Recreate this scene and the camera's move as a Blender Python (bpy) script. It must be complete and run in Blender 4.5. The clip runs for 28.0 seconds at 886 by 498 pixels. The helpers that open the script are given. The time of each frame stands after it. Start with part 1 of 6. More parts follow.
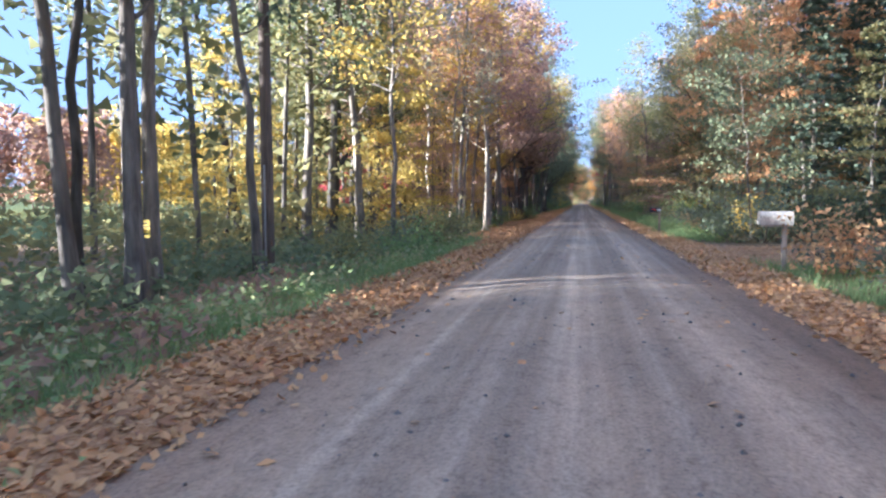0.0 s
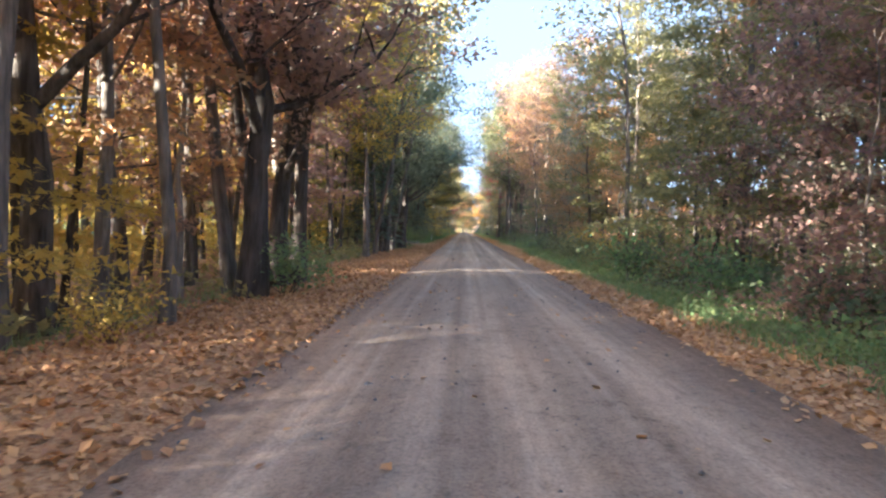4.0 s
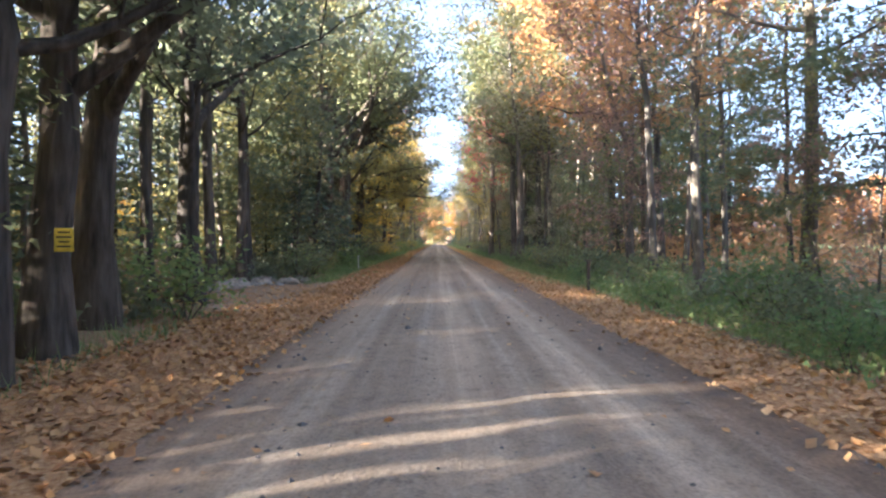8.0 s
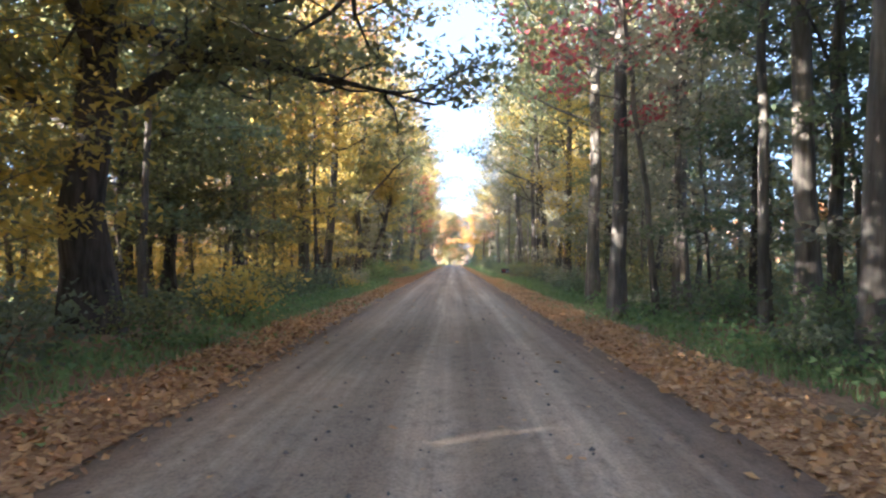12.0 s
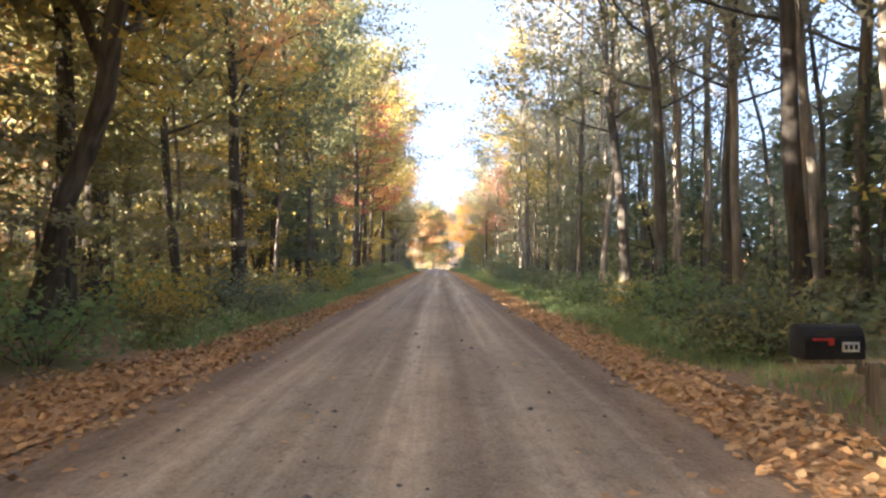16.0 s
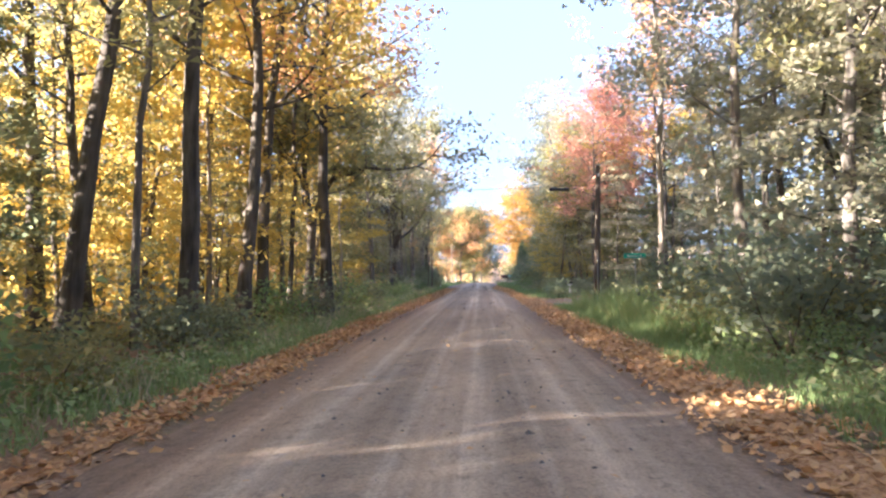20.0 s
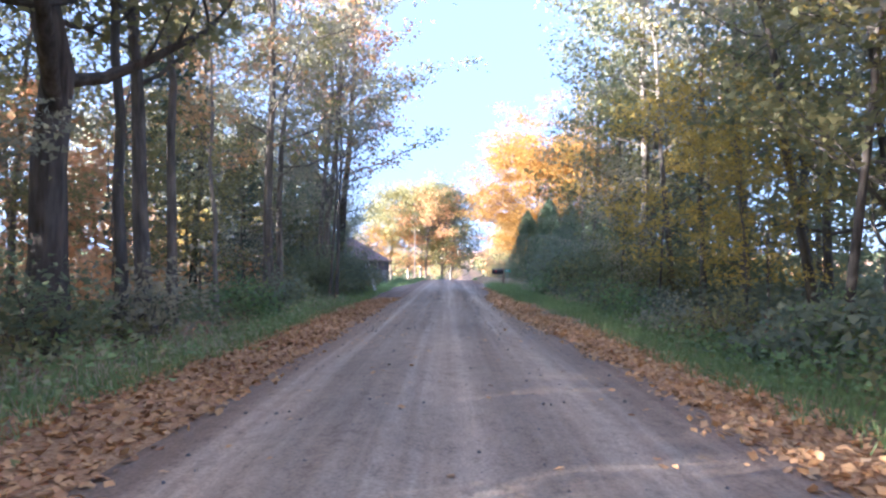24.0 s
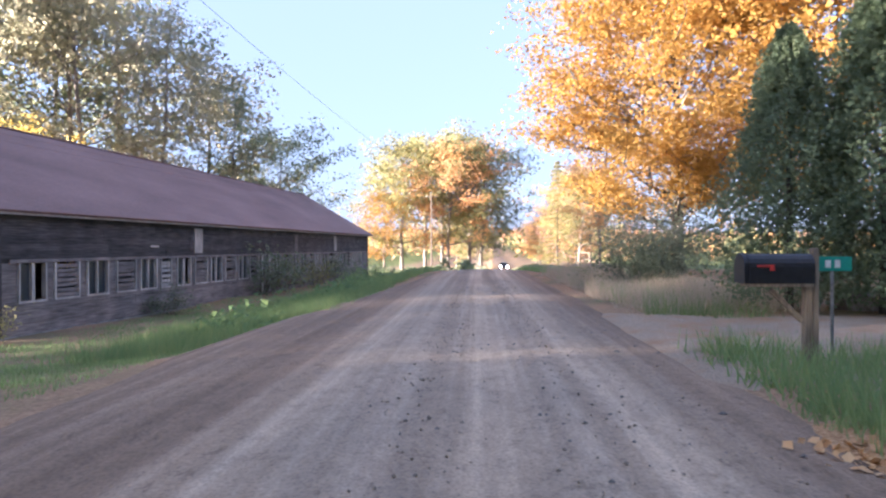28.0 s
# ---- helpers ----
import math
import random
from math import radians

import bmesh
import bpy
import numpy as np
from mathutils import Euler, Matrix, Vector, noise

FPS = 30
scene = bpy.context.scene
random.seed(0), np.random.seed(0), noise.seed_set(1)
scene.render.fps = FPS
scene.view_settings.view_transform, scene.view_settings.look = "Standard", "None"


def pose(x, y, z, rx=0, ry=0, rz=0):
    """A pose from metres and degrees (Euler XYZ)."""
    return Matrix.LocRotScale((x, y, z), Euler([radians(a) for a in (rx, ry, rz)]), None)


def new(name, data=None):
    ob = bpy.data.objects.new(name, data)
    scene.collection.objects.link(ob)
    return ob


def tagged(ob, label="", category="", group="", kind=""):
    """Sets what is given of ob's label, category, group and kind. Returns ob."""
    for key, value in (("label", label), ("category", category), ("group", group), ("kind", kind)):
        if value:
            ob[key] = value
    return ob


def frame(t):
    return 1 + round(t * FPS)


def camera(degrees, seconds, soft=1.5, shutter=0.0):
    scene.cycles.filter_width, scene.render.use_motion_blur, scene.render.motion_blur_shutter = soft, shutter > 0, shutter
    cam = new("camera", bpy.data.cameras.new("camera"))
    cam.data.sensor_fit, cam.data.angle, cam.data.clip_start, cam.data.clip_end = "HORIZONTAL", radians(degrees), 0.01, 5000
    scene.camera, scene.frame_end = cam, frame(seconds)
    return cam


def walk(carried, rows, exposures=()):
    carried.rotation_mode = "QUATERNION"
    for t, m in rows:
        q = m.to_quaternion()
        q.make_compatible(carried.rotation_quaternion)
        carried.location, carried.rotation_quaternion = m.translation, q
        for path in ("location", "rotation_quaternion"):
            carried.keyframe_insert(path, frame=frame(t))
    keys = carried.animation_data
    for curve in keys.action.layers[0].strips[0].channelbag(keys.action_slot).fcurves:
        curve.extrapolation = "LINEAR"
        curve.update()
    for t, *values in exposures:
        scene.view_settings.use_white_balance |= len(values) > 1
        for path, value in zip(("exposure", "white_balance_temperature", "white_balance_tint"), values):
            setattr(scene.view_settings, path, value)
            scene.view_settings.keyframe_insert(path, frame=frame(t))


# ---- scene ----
# ---- camera and its walk: seconds, x, y, z, yaw, pitch, roll ----
PATH = [
    (0.0, -0.100, 0.000, 1.500, 11.44, -4.01, 0.14),
    (0.5, -0.118, 6.095, 1.500, 8.80, -3.19, -0.07),
    (1.0, -0.166, 11.979, 1.500, 7.54, -2.52, -0.70),
    (1.5, -0.233, 17.812, 1.500, 6.75, -2.18, -0.82),
    (2.0, -0.310, 23.749, 1.500, 5.98, -2.20, -0.43),
    (2.5, -0.387, 29.581, 1.500, 4.87, -2.22, -0.34),
    (3.0, -0.454, 35.255, 1.500, 3.69, -2.24, -0.72),
    (3.5, -0.502, 40.720, 1.500, 2.61, -1.97, -1.31),
    (4.0, -0.520, 46.341, 1.500, 1.83, -1.70, -1.60),
    (4.5, -0.513, 51.806, 1.500, 1.36, -1.60, -1.40),
    (6.5, -0.411, 73.823, 1.500, -0.24, -0.78, 0.25),
    (7.0, -0.385, 79.256, 1.500, -0.46, -0.89, -0.05),
    (7.5, -0.367, 84.688, 1.500, -0.49, -0.73, -0.05),
    (8.0, -0.360, 90.121, 1.500, -0.51, -0.69, -0.15),
    (8.5, -0.340, 95.488, 1.500, -0.50, -0.72, -0.45),
    (9.0, -0.288, 100.985, 1.500, -0.47, -0.83, -0.84),
    (9.5, -0.214, 106.352, 1.500, -0.38, -0.72, -1.04),
    (10.0, -0.130, 111.785, 1.500, -0.30, -0.17, -0.91),
    (10.5, -0.046, 117.152, 1.500, -0.14, 0.39, -0.58),
    (11.0, 0.028, 122.715, 1.500, 0.22, 0.73, -0.09),
    (11.5, 0.080, 128.213, 1.500, 0.59, 0.96, -0.00),
    (12.0, 0.100, 133.711, 1.500, 0.88, 0.96, -0.08),
    (12.5, 0.101, 139.274, 1.500, 1.14, 0.80, -0.47),
    (14.5, 0.119, 162.286, 1.500, 0.20, 1.16, -0.64),
    (15.0, 0.120, 168.354, 1.500, -0.01, 1.21, -0.65),
    (15.5, 0.139, 174.260, 1.500, -0.32, 1.27, -0.15),
    (16.0, 0.185, 180.247, 1.500, -0.40, 1.18, 0.20),
    (16.5, 0.245, 186.234, 1.500, -0.41, 1.26, 0.16),
    (17.0, 0.305, 191.978, 1.500, -0.43, 1.46, 0.16),
    (17.5, 0.351, 197.884, 1.500, -0.79, 1.78, 0.15),
    (18.0, 0.370, 203.791, 1.500, -0.34, 1.96, -0.04),
    (18.5, 0.351, 209.616, 1.500, 0.72, 2.22, 0.09),
    (19.0, 0.310, 215.279, 1.500, 2.16, 2.28, 0.64),
    (19.5, 0.269, 220.862, 1.500, 2.96, 2.37, 1.00),
    (20.0, 0.250, 226.444, 1.500, 3.08, 2.23, 1.15),
    (20.5, 0.235, 231.946, 1.500, 2.72, 2.04, 1.09),
    (21.0, 0.195, 237.609, 1.500, 2.46, 1.57, 1.00),
    (21.5, 0.139, 243.192, 1.500, 2.28, 1.17, 0.91),
    (23.5, -0.085, 265.636, 1.500, 0.90, 1.60, -0.31),
    (24.0, -0.100, 271.090, 1.500, 0.46, 1.56, -0.23),
    (24.5, -0.100, 276.745, 1.500, 0.22, 1.67, -0.33),
    (25.0, -0.100, 282.299, 1.500, -0.03, 1.70, -0.20),
    (25.5, -0.100, 287.804, 1.500, -0.51, 1.40, 0.23),
    (26.0, -0.100, 293.509, 1.500, -1.27, 0.54, 0.83),
    (26.5, -0.100, 299.113, 1.500, -1.85, -0.10, 1.12),
    (27.0, -0.100, 304.568, 1.500, -2.16, -0.38, 1.13),
    (27.5, -0.100, 310.122, 1.500, -0.95, -0.28, 0.81),
    (28.0, -0.100, 315.627, 1.500, 2.92, -0.18, 0.08),
]
cam = camera(65.9, 28.0, soft=2.3, shutter=0.05)
walk(cam, [(t, pose(x, y, z, 90 + p, r, w)) for t, x, y, z, w, p, r in PATH], [(0.0, 3.58, 4800, 14), (2.2, 3.9, 4900, 12), (3.0, 4.15, 5200, 12), (4.5, 4.25, 5400, 12), (7.0, 4.4, 6100, 15), (8.5, 4.4, 5300, 13), (10.5, 4.4, 5100, 13), (12.0, 4.45, 5200, 13), (15.0, 4.4, 6100, 14), (16.0, 4.2, 6000, 15), (17.2, 4.0, 4950, 18), (18.0, 4.1, 4900, 20), (19.0, 4.1, 5300, 19), (21.0, 4.15, 5600, 18), (23.5, 4.1, 5000, 19), (25.0, 4.0, 5000, 24), (26.0, 3.95, 5050, 24), (27.0, 3.98, 5400, 23), (28.0, 3.8, 5600, 22)])

# ---- sky, sun ----
SUN_FROM = Vector((-0.90, -0.40, 0.0)).normalized()
SUN_ELEV = radians(7.6)
world = bpy.data.worlds.new("world")
scene.world = world
world.use_nodes = True
wn = world.node_tree.nodes
sky = wn.new("ShaderNodeTexSky")
sky.sky_type, sky.sun_disc = "NISHITA", False
sky.sun_elevation = SUN_ELEV
sky.sun_rotation = math.atan2(SUN_FROM.x, SUN_FROM.y)
sky.air_density, sky.dust_density, sky.ozone_density = 0.9, 1.5, 1.9
# evening haze evens the sky out
haze = wn.new("ShaderNodeMix")
haze.data_type, haze.blend_type = "RGBA", "MIX"
haze.inputs[0].default_value = 0.92
haze.inputs[7].default_value = (0.405, 0.49, 0.675, 1)
world.node_tree.links.new(sky.outputs[0], haze.inputs[6])
world.node_tree.links.new(haze.outputs[2], wn["Background"].inputs[0])
wn["Background"].inputs[1].default_value = 0.12
sun = new("sun", bpy.data.lights.new("sun", "SUN"))
sun.data.energy, sun.data.angle, sun.data.color = 4.0, radians(0.6), (1.0, 0.84, 0.63)
toward = Vector((SUN_FROM.x * math.cos(SUN_ELEV), SUN_FROM.y * math.cos(SUN_ELEV), math.sin(SUN_ELEV)))
sun.matrix_world = Matrix.Translation((-60, 0, 60)) @ toward.to_track_quat("Z", "Y").to_matrix().to_4x4()

# ---- materials ----
def base_mat(name, rough=0.85, spec=0.3, metal=0.0):
    m = bpy.data.materials.new(name)
    m.use_nodes = True
    nt = m.node_tree
    b = nt.nodes["Principled BSDF"]
    b.inputs["Roughness"].default_value = rough
    b.inputs["Specular IOR Level"].default_value = spec
    b.inputs["Metallic"].default_value = metal
    return m, nt, b


def ramp(nt, fac, stops, interp="LINEAR"):
    r = nt.nodes.new("ShaderNodeValToRGB")
    r.color_ramp.interpolation = interp
    while len(r.color_ramp.elements) < len(stops):
        r.color_ramp.elements.new(0.5)
    for e, (p, c) in zip(r.color_ramp.elements, stops):
        e.position, e.color = p, (*c, 1)
    nt.links.new(fac, r.inputs[0])
    return r.outputs[0]


def noise_tex(nt, scale, detail=4, stretch=(1, 1, 1), coord="Object", rough=0.6):
    tc = nt.nodes.new("ShaderNodeTexCoord")
    mp = nt.nodes.new("ShaderNodeMapping")
    mp.inputs["Scale"].default_value = stretch
    n = nt.nodes.new("ShaderNodeTexNoise")
    n.inputs["Scale"].default_value = scale
    n.inputs["Detail"].default_value = detail
    n.inputs["Roughness"].default_value = rough
    nt.links.new(tc.outputs[coord], mp.inputs[0])
    nt.links.new(mp.outputs[0], n.inputs["Vector"])
    return n.outputs["Fac"]


def mix_col(nt, fac, a, b, mode="MIX"):
    m = nt.nodes.new("ShaderNodeMix")
    m.data_type, m.blend_type = "RGBA", mode
    if isinstance(fac, float):
        m.inputs[0].default_value = fac
    else:
        nt.links.new(fac, m.inputs[0])
    for sock, v in ((m.inputs[6], a), (m.inputs[7], b)):
        if isinstance(v, tuple):
            sock.default_value = (*v, 1)
        else:
            nt.links.new(v, sock)
    return m.outputs[2]


def bump(nt, b, height, strength=0.5, dist=0.02):
    n = nt.nodes.new("ShaderNodeBump")
    n.inputs["Strength"].default_value = strength
    n.inputs["Distance"].default_value = dist
    nt.links.new(height, n.inputs["Height"])
    nt.links.new(n.outputs[0], b.inputs["Normal"])


def math_node(nt, op, a, b):
    m = nt.nodes.new("ShaderNodeMath")
    m.operation = op
    for sock, v in ((m.inputs[0], a), (m.inputs[1], b)):
        if isinstance(v, (int, float)):
            sock.default_value = v
        else:
            nt.links.new(v, sock)
    return m.outputs[0]


def leaf_mat(name, cols, trans=0.62, rough=0.6, grey=0.36):
    """Thin leaves: each tree and each leaf takes its own tone out of cols, and light comes through."""
    m, nt, b = base_mat(name, rough, 0.25)
    oi = nt.nodes.new("ShaderNodeObjectInfo")
    ge = nt.nodes.new("ShaderNodeNewGeometry")
    f = math_node(nt, "ADD", math_node(nt, "MULTIPLY", oi.outputs["Random"], 0.45),
                  math_node(nt, "MULTIPLY", ge.outputs["Random Per Island"], 0.55))
    n = len(cols)
    cols = [tuple(1.4 * ((1 - grey) * v + grey * (0.3 * c[0] + 0.6 * c[1] + 0.1 * c[2])) for v in c) for c in cols]
    col = ramp(nt, f, [(0.08 + 0.84 * i / max(1, n - 1), c) for i, c in enumerate(cols)])
    val = noise_tex(nt, 0.35, 2, coord="Object")
    col = mix_col(nt, 0.5, col, ramp(nt, val, [(0.3, (0.62, 0.62, 0.62)), (0.7, (1.25, 1.2, 1.1))]), "MULTIPLY")
    nt.links.new(col, b.inputs["Base Color"])
    t = nt.nodes.new("ShaderNodeBsdfTranslucent")
    nt.links.new(col, t.inputs[0])
    mx = nt.nodes.new("ShaderNodeMixShader")
    mx.inputs[0].default_value = trans
    nt.links.new(b.outputs[0], mx.inputs[1])
    nt.links.new(t.outputs[0], mx.inputs[2])
    nt.links.new(mx.outputs[0], nt.nodes["Material Output"].inputs["Surface"])
    return m


LEAF = {
    "russet": leaf_mat("leaf_russet", [(0.24, 0.12, 0.09), (0.34, 0.18, 0.12), (0.40, 0.22, 0.11), (0.28, 0.18, 0.10)]),
    "yellow": leaf_mat("leaf_yellow", [(0.34, 0.27, 0.04), (0.46, 0.33, 0.04), (0.50, 0.36, 0.05), (0.33, 0.31, 0.07)], grey=0.14),
    "gold": leaf_mat("leaf_gold", [(0.27, 0.145, 0.022), (0.31, 0.172, 0.026), (0.33, 0.195, 0.03), (0.28, 0.16, 0.024)], grey=0.12),
    "orange": leaf_mat("leaf_orange", [(0.45, 0.22, 0.06), (0.55, 0.27, 0.08), (0.50, 0.30, 0.10), (0.38, 0.25, 0.09)], grey=0.24),
    "olive": leaf_mat("leaf_olive", [(0.12, 0.14, 0.05), (0.20, 0.20, 0.07), (0.30, 0.26, 0.07), (0.18, 0.19, 0.07)], grey=0.22),
    "green": leaf_mat("leaf_green", [(0.11, 0.16, 0.06), (0.15, 0.20, 0.07), (0.19, 0.23, 0.08), (0.24, 0.25, 0.08)]),
    "dusk": leaf_mat("leaf_dusk", [(0.12, 0.16, 0.085), (0.155, 0.195, 0.10), (0.19, 0.225, 0.11)]),
    "red": leaf_mat("leaf_red", [(0.40, 0.05, 0.07), (0.50, 0.08, 0.10), (0.45, 0.12, 0.09)], grey=0.2),
    "pink": leaf_mat("leaf_pink", [(0.46, 0.22, 0.15), (0.52, 0.27, 0.18), (0.48, 0.25, 0.19)], grey=0.12),
    "pale": leaf_mat("leaf_pale", [(0.24, 0.25, 0.13), (0.32, 0.30, 0.16), (0.36, 0.31, 0.15)]),
    "needle": leaf_mat("leaf_needle", [(0.065, 0.115, 0.07), (0.09, 0.14, 0.08), (0.11, 0.16, 0.085)], 0.25),
    "cedar": leaf_mat("leaf_cedar", [(0.085, 0.145, 0.055), (0.115, 0.18, 0.068), (0.145, 0.21, 0.08)], 0.3, rough=0.85),
    "fern": leaf_mat("leaf_fern", [(0.12, 0.20, 0.07), (0.17, 0.28, 0.08), (0.27, 0.30, 0.09)], grey=0.2),
    "grass": leaf_mat("leaf_grass", [(0.13, 0.22, 0.06), (0.18, 0.28, 0.08), (0.23, 0.31, 0.09), (0.34, 0.31, 0.14)], 0.35, grey=0.2),
    "straw": leaf_mat("leaf_straw", [(0.36, 0.28, 0.17), (0.46, 0.36, 0.22), (0.30, 0.27, 0.14)], 0.35),
    "litter": leaf_mat("leaf_litter", [(0.27, 0.135, 0.055), (0.42, 0.22, 0.075), (0.50, 0.285, 0.095), (0.36, 0.20, 0.08), (0.62, 0.42, 0.19)], 0.15, grey=0.17),
}


def bark_mat(name, dark, light):
    m, nt, b = base_mat(name, 0.9, 0.2)
    f = noise_tex(nt, 9, 5, (1, 1, 0.14))
    g = noise_tex(nt, 1.3, 3)
    oi = nt.nodes.new("ShaderNodeObjectInfo")
    c = ramp(nt, f, [(0.32, dark), (0.68, light)])
    c = mix_col(nt, 0.55, c, ramp(nt, g, [(0.35, (0.55, 0.56, 0.52)), (0.65, (1.3, 1.28, 1.2))]), "MULTIPLY")
    c = mix_col(nt, 0.6, c, ramp(nt, oi.outputs["Random"], [(0.0, (0.6, 0.6, 0.62)), (1.0, (1.3, 1.22, 1.12))]), "MULTIPLY")
    nt.links.new(c, b.inputs["Base Color"])
    bump(nt, b, f, 0.9, 0.03)
    return m


BARK = {
    "dark": bark_mat("bark_dark", (0.05, 0.044, 0.038), (0.16, 0.142, 0.125)),
    "grey": bark_mat("bark_grey", (0.09, 0.081, 0.072), (0.27, 0.245, 0.215)),
    "pale": bark_mat("bark_pale", (0.18, 0.162, 0.14), (0.44, 0.40, 0.35)),
}


def plain(name, col, rough=0.6, metal=0.0, vary=0.25, scale=14):
    m, nt, b = base_mat(name, rough, 0.4, metal)
    f = noise_tex(nt, scale, 4)
    lo, hi = tuple(c * (1 - vary) for c in col), tuple(min(1, c * (1 + vary)) for c in col)
    nt.links.new(ramp(nt, f, [(0.3, lo), (0.7, hi)]), b.inputs["Base Color"])
    bump(nt, b, f, 0.15, 0.004)
    return m


def wood_mat(name, dark, light, rough=0.9, along="z"):
    m, nt, b = base_mat(name, rough, 0.25)
    st = {"x": (0.06, 1, 1), "y": (1, 0.06, 1), "z": (1, 1, 0.06)}[along]
    f = noise_tex(nt, 26, 5, st)
    g = noise_tex(nt, 1.1, 3)
    oi = nt.nodes.new("ShaderNodeObjectInfo")
    c = ramp(nt, f, [(0.3, dark), (0.7, light)])
    c = mix_col(nt, 0.7, c, ramp(nt, g, [(0.3, (0.5, 0.5, 0.52)), (0.7, (1.25, 1.22, 1.2))]), "MULTIPLY")
    c = mix_col(nt, 0.6, c, ramp(nt, oi.outputs["Random"], [(0, (0.6, 0.6, 0.6)), (1, (1.3, 1.28, 1.25))]), "MULTIPLY")
    nt.links.new(c, b.inputs["Base Color"])
    bump(nt, b, f, 0.6, 0.01)
    return m


# the dirt road: pale wheel tracks, dark damp strips, fine stones
ROAD, nt, b = base_mat("road_dirt", 0.95, 0.15)
tc = nt.nodes.new("ShaderNodeTexCoord")
sx = nt.nodes.new("ShaderNodeSeparateXYZ")
nt.links.new(tc.outputs["Object"], sx.inputs[0])
wav = noise_tex(nt, 1.0, 4, (3.0, 0.035, 1))
col = ramp(nt, wav, [(0.34, (0.31, 0.245, 0.182)), (0.52, (0.38, 0.307, 0.232)), (0.66, (0.47, 0.39, 0.30))])
blot = noise_tex(nt, 0.35, 4, (1, 0.5, 1))
# three pale wheel tracks that wander a little, dark loose ridges between them
wander = math_node(nt, "MULTIPLY", math_node(nt, "SUBTRACT", noise_tex(nt, 0.11, 2, (0.2, 1, 1)), 0.5), 0.9)
across = math_node(nt, "ADD", math_node(nt, "MULTIPLY", math_node(nt, "ADD", sx.outputs["X"], wander), 0.167), 0.5)
D, P = (0.86, 0.85, 0.85), (1.24, 1.23, 1.21)
col = mix_col(nt, 0.8, col, ramp(nt, across, [(0.06, D), (0.13, P), (0.19, P), (0.28, D), (0.42, D), (0.46, P), (0.51, P), (0.56, D), (0.63, D), (0.67, P), (0.72, P), (0.79, D)]), "MULTIPLY")
col = mix_col(nt, 0.65, col, ramp(nt, blot, [(0.3, (0.72, 0.72, 0.74)), (0.7, (1.2, 1.17, 1.12))]), "MULTIPLY")
fine = noise_tex(nt, 34, 5)
col = mix_col(nt, 0.5, col, ramp(nt, fine, [(0.32, (0.45, 0.45, 0.45)), (0.48, (1, 1, 1)), (0.70, (1.5, 1.47, 1.42))]), "MULTIPLY")
mid = noise_tex(nt, 7, 5, (1, 0.6, 1), rough=0.7)
col = mix_col(nt, 0.6, col, ramp(nt, mid, [(0.30, (0.40, 0.40, 0.41)), (0.43, (0.92, 0.92, 0.92)), (0.66, (1.2, 1.19, 1.16))]), "MULTIPLY")
# damp, trodden margins
away = math_node(nt, "ADD", math_node(nt, "ABSOLUTE", sx.outputs["X"], 0.0), math_node(nt, "MULTIPLY", blot, 1.1))
col = mix_col(nt, ramp(nt, math_node(nt, "MULTIPLY", away, 0.25), [(0.52, (0, 0, 0)), (0.74, (1, 1, 1))]), col, mix_col(nt, 1.0, col, (0.70, 0.635, 0.60), "MULTIPLY"))
nt.links.new(col, b.inputs["Base Color"])
bump(nt, b, math_node(nt, "ADD", fine, math_node(nt, "MULTIPLY", mid, 1.6)), 0.5, 0.03)

# earth under grass, weeds and trees
EARTH, nt, b = base_mat("earth", 0.95, 0.1)
n1, n2, n3 = noise_tex(nt, 0.22, 4), noise_tex(nt, 2.6, 5), noise_tex(nt, 17, 4)
c = ramp(nt, n2, [(0.3, (0.12, 0.098, 0.066)), (0.5, (0.21, 0.172, 0.105)), (0.66, (0.16, 0.19, 0.08)), (0.8, (0.20, 0.235, 0.095))])
c = mix_col(nt, ramp(nt, n1, [(0.34, (0, 0, 0)), (0.54, (1, 1, 1))]), c, ramp(nt, n3, [(0.35, (0.24, 0.155, 0.095)), (0.65, (0.42, 0.275, 0.17))]))
# open meadows beyond the strips of wood
tc = nt.nodes.new("ShaderNodeTexCoord")
sx = nt.nodes.new("ShaderNodeSeparateXYZ")
nt.links.new(tc.outputs["Object"], sx.inputs[0])
away = math_node(nt, "ADD", math_node(nt, "MULTIPLY", math_node(nt, "ABSOLUTE", sx.outputs["X"], 0.0), 0.01), math_node(nt, "MULTIPLY", n1, 0.08))
c = mix_col(nt, ramp(nt, away, [(0.27, (0, 0, 0)), (0.36, (1, 1, 1))]), c, ramp(nt, n2, [(0.3, (0.11, 0.14, 0.05)), (0.55, (0.17, 0.20, 0.07)), (0.75, (0.26, 0.24, 0.11))]))
nt.links.new(c, b.inputs["Base Color"])
bump(nt, b, n3, 0.8, 0.05)

# trodden carpet of fallen leaves
LITTER, nt, b = base_mat("litter_carpet", 0.95, 0.1)
n1, n2 = noise_tex(nt, 24, 3), noise_tex(nt, 1.1, 4)
c = ramp(nt, n1, [(0.3, (0.22, 0.125, 0.066)), (0.48, (0.41, 0.245, 0.125)), (0.68, (0.56, 0.37, 0.205))])
c = mix_col(nt, 0.5, c, ramp(nt, n2, [(0.3, (0.65, 0.62, 0.6)), (0.7, (1.2, 1.15, 1.1))]), "MULTIPLY")
nt.links.new(c, b.inputs["Base Color"])
bump(nt, b, n1, 1.0, 0.04)

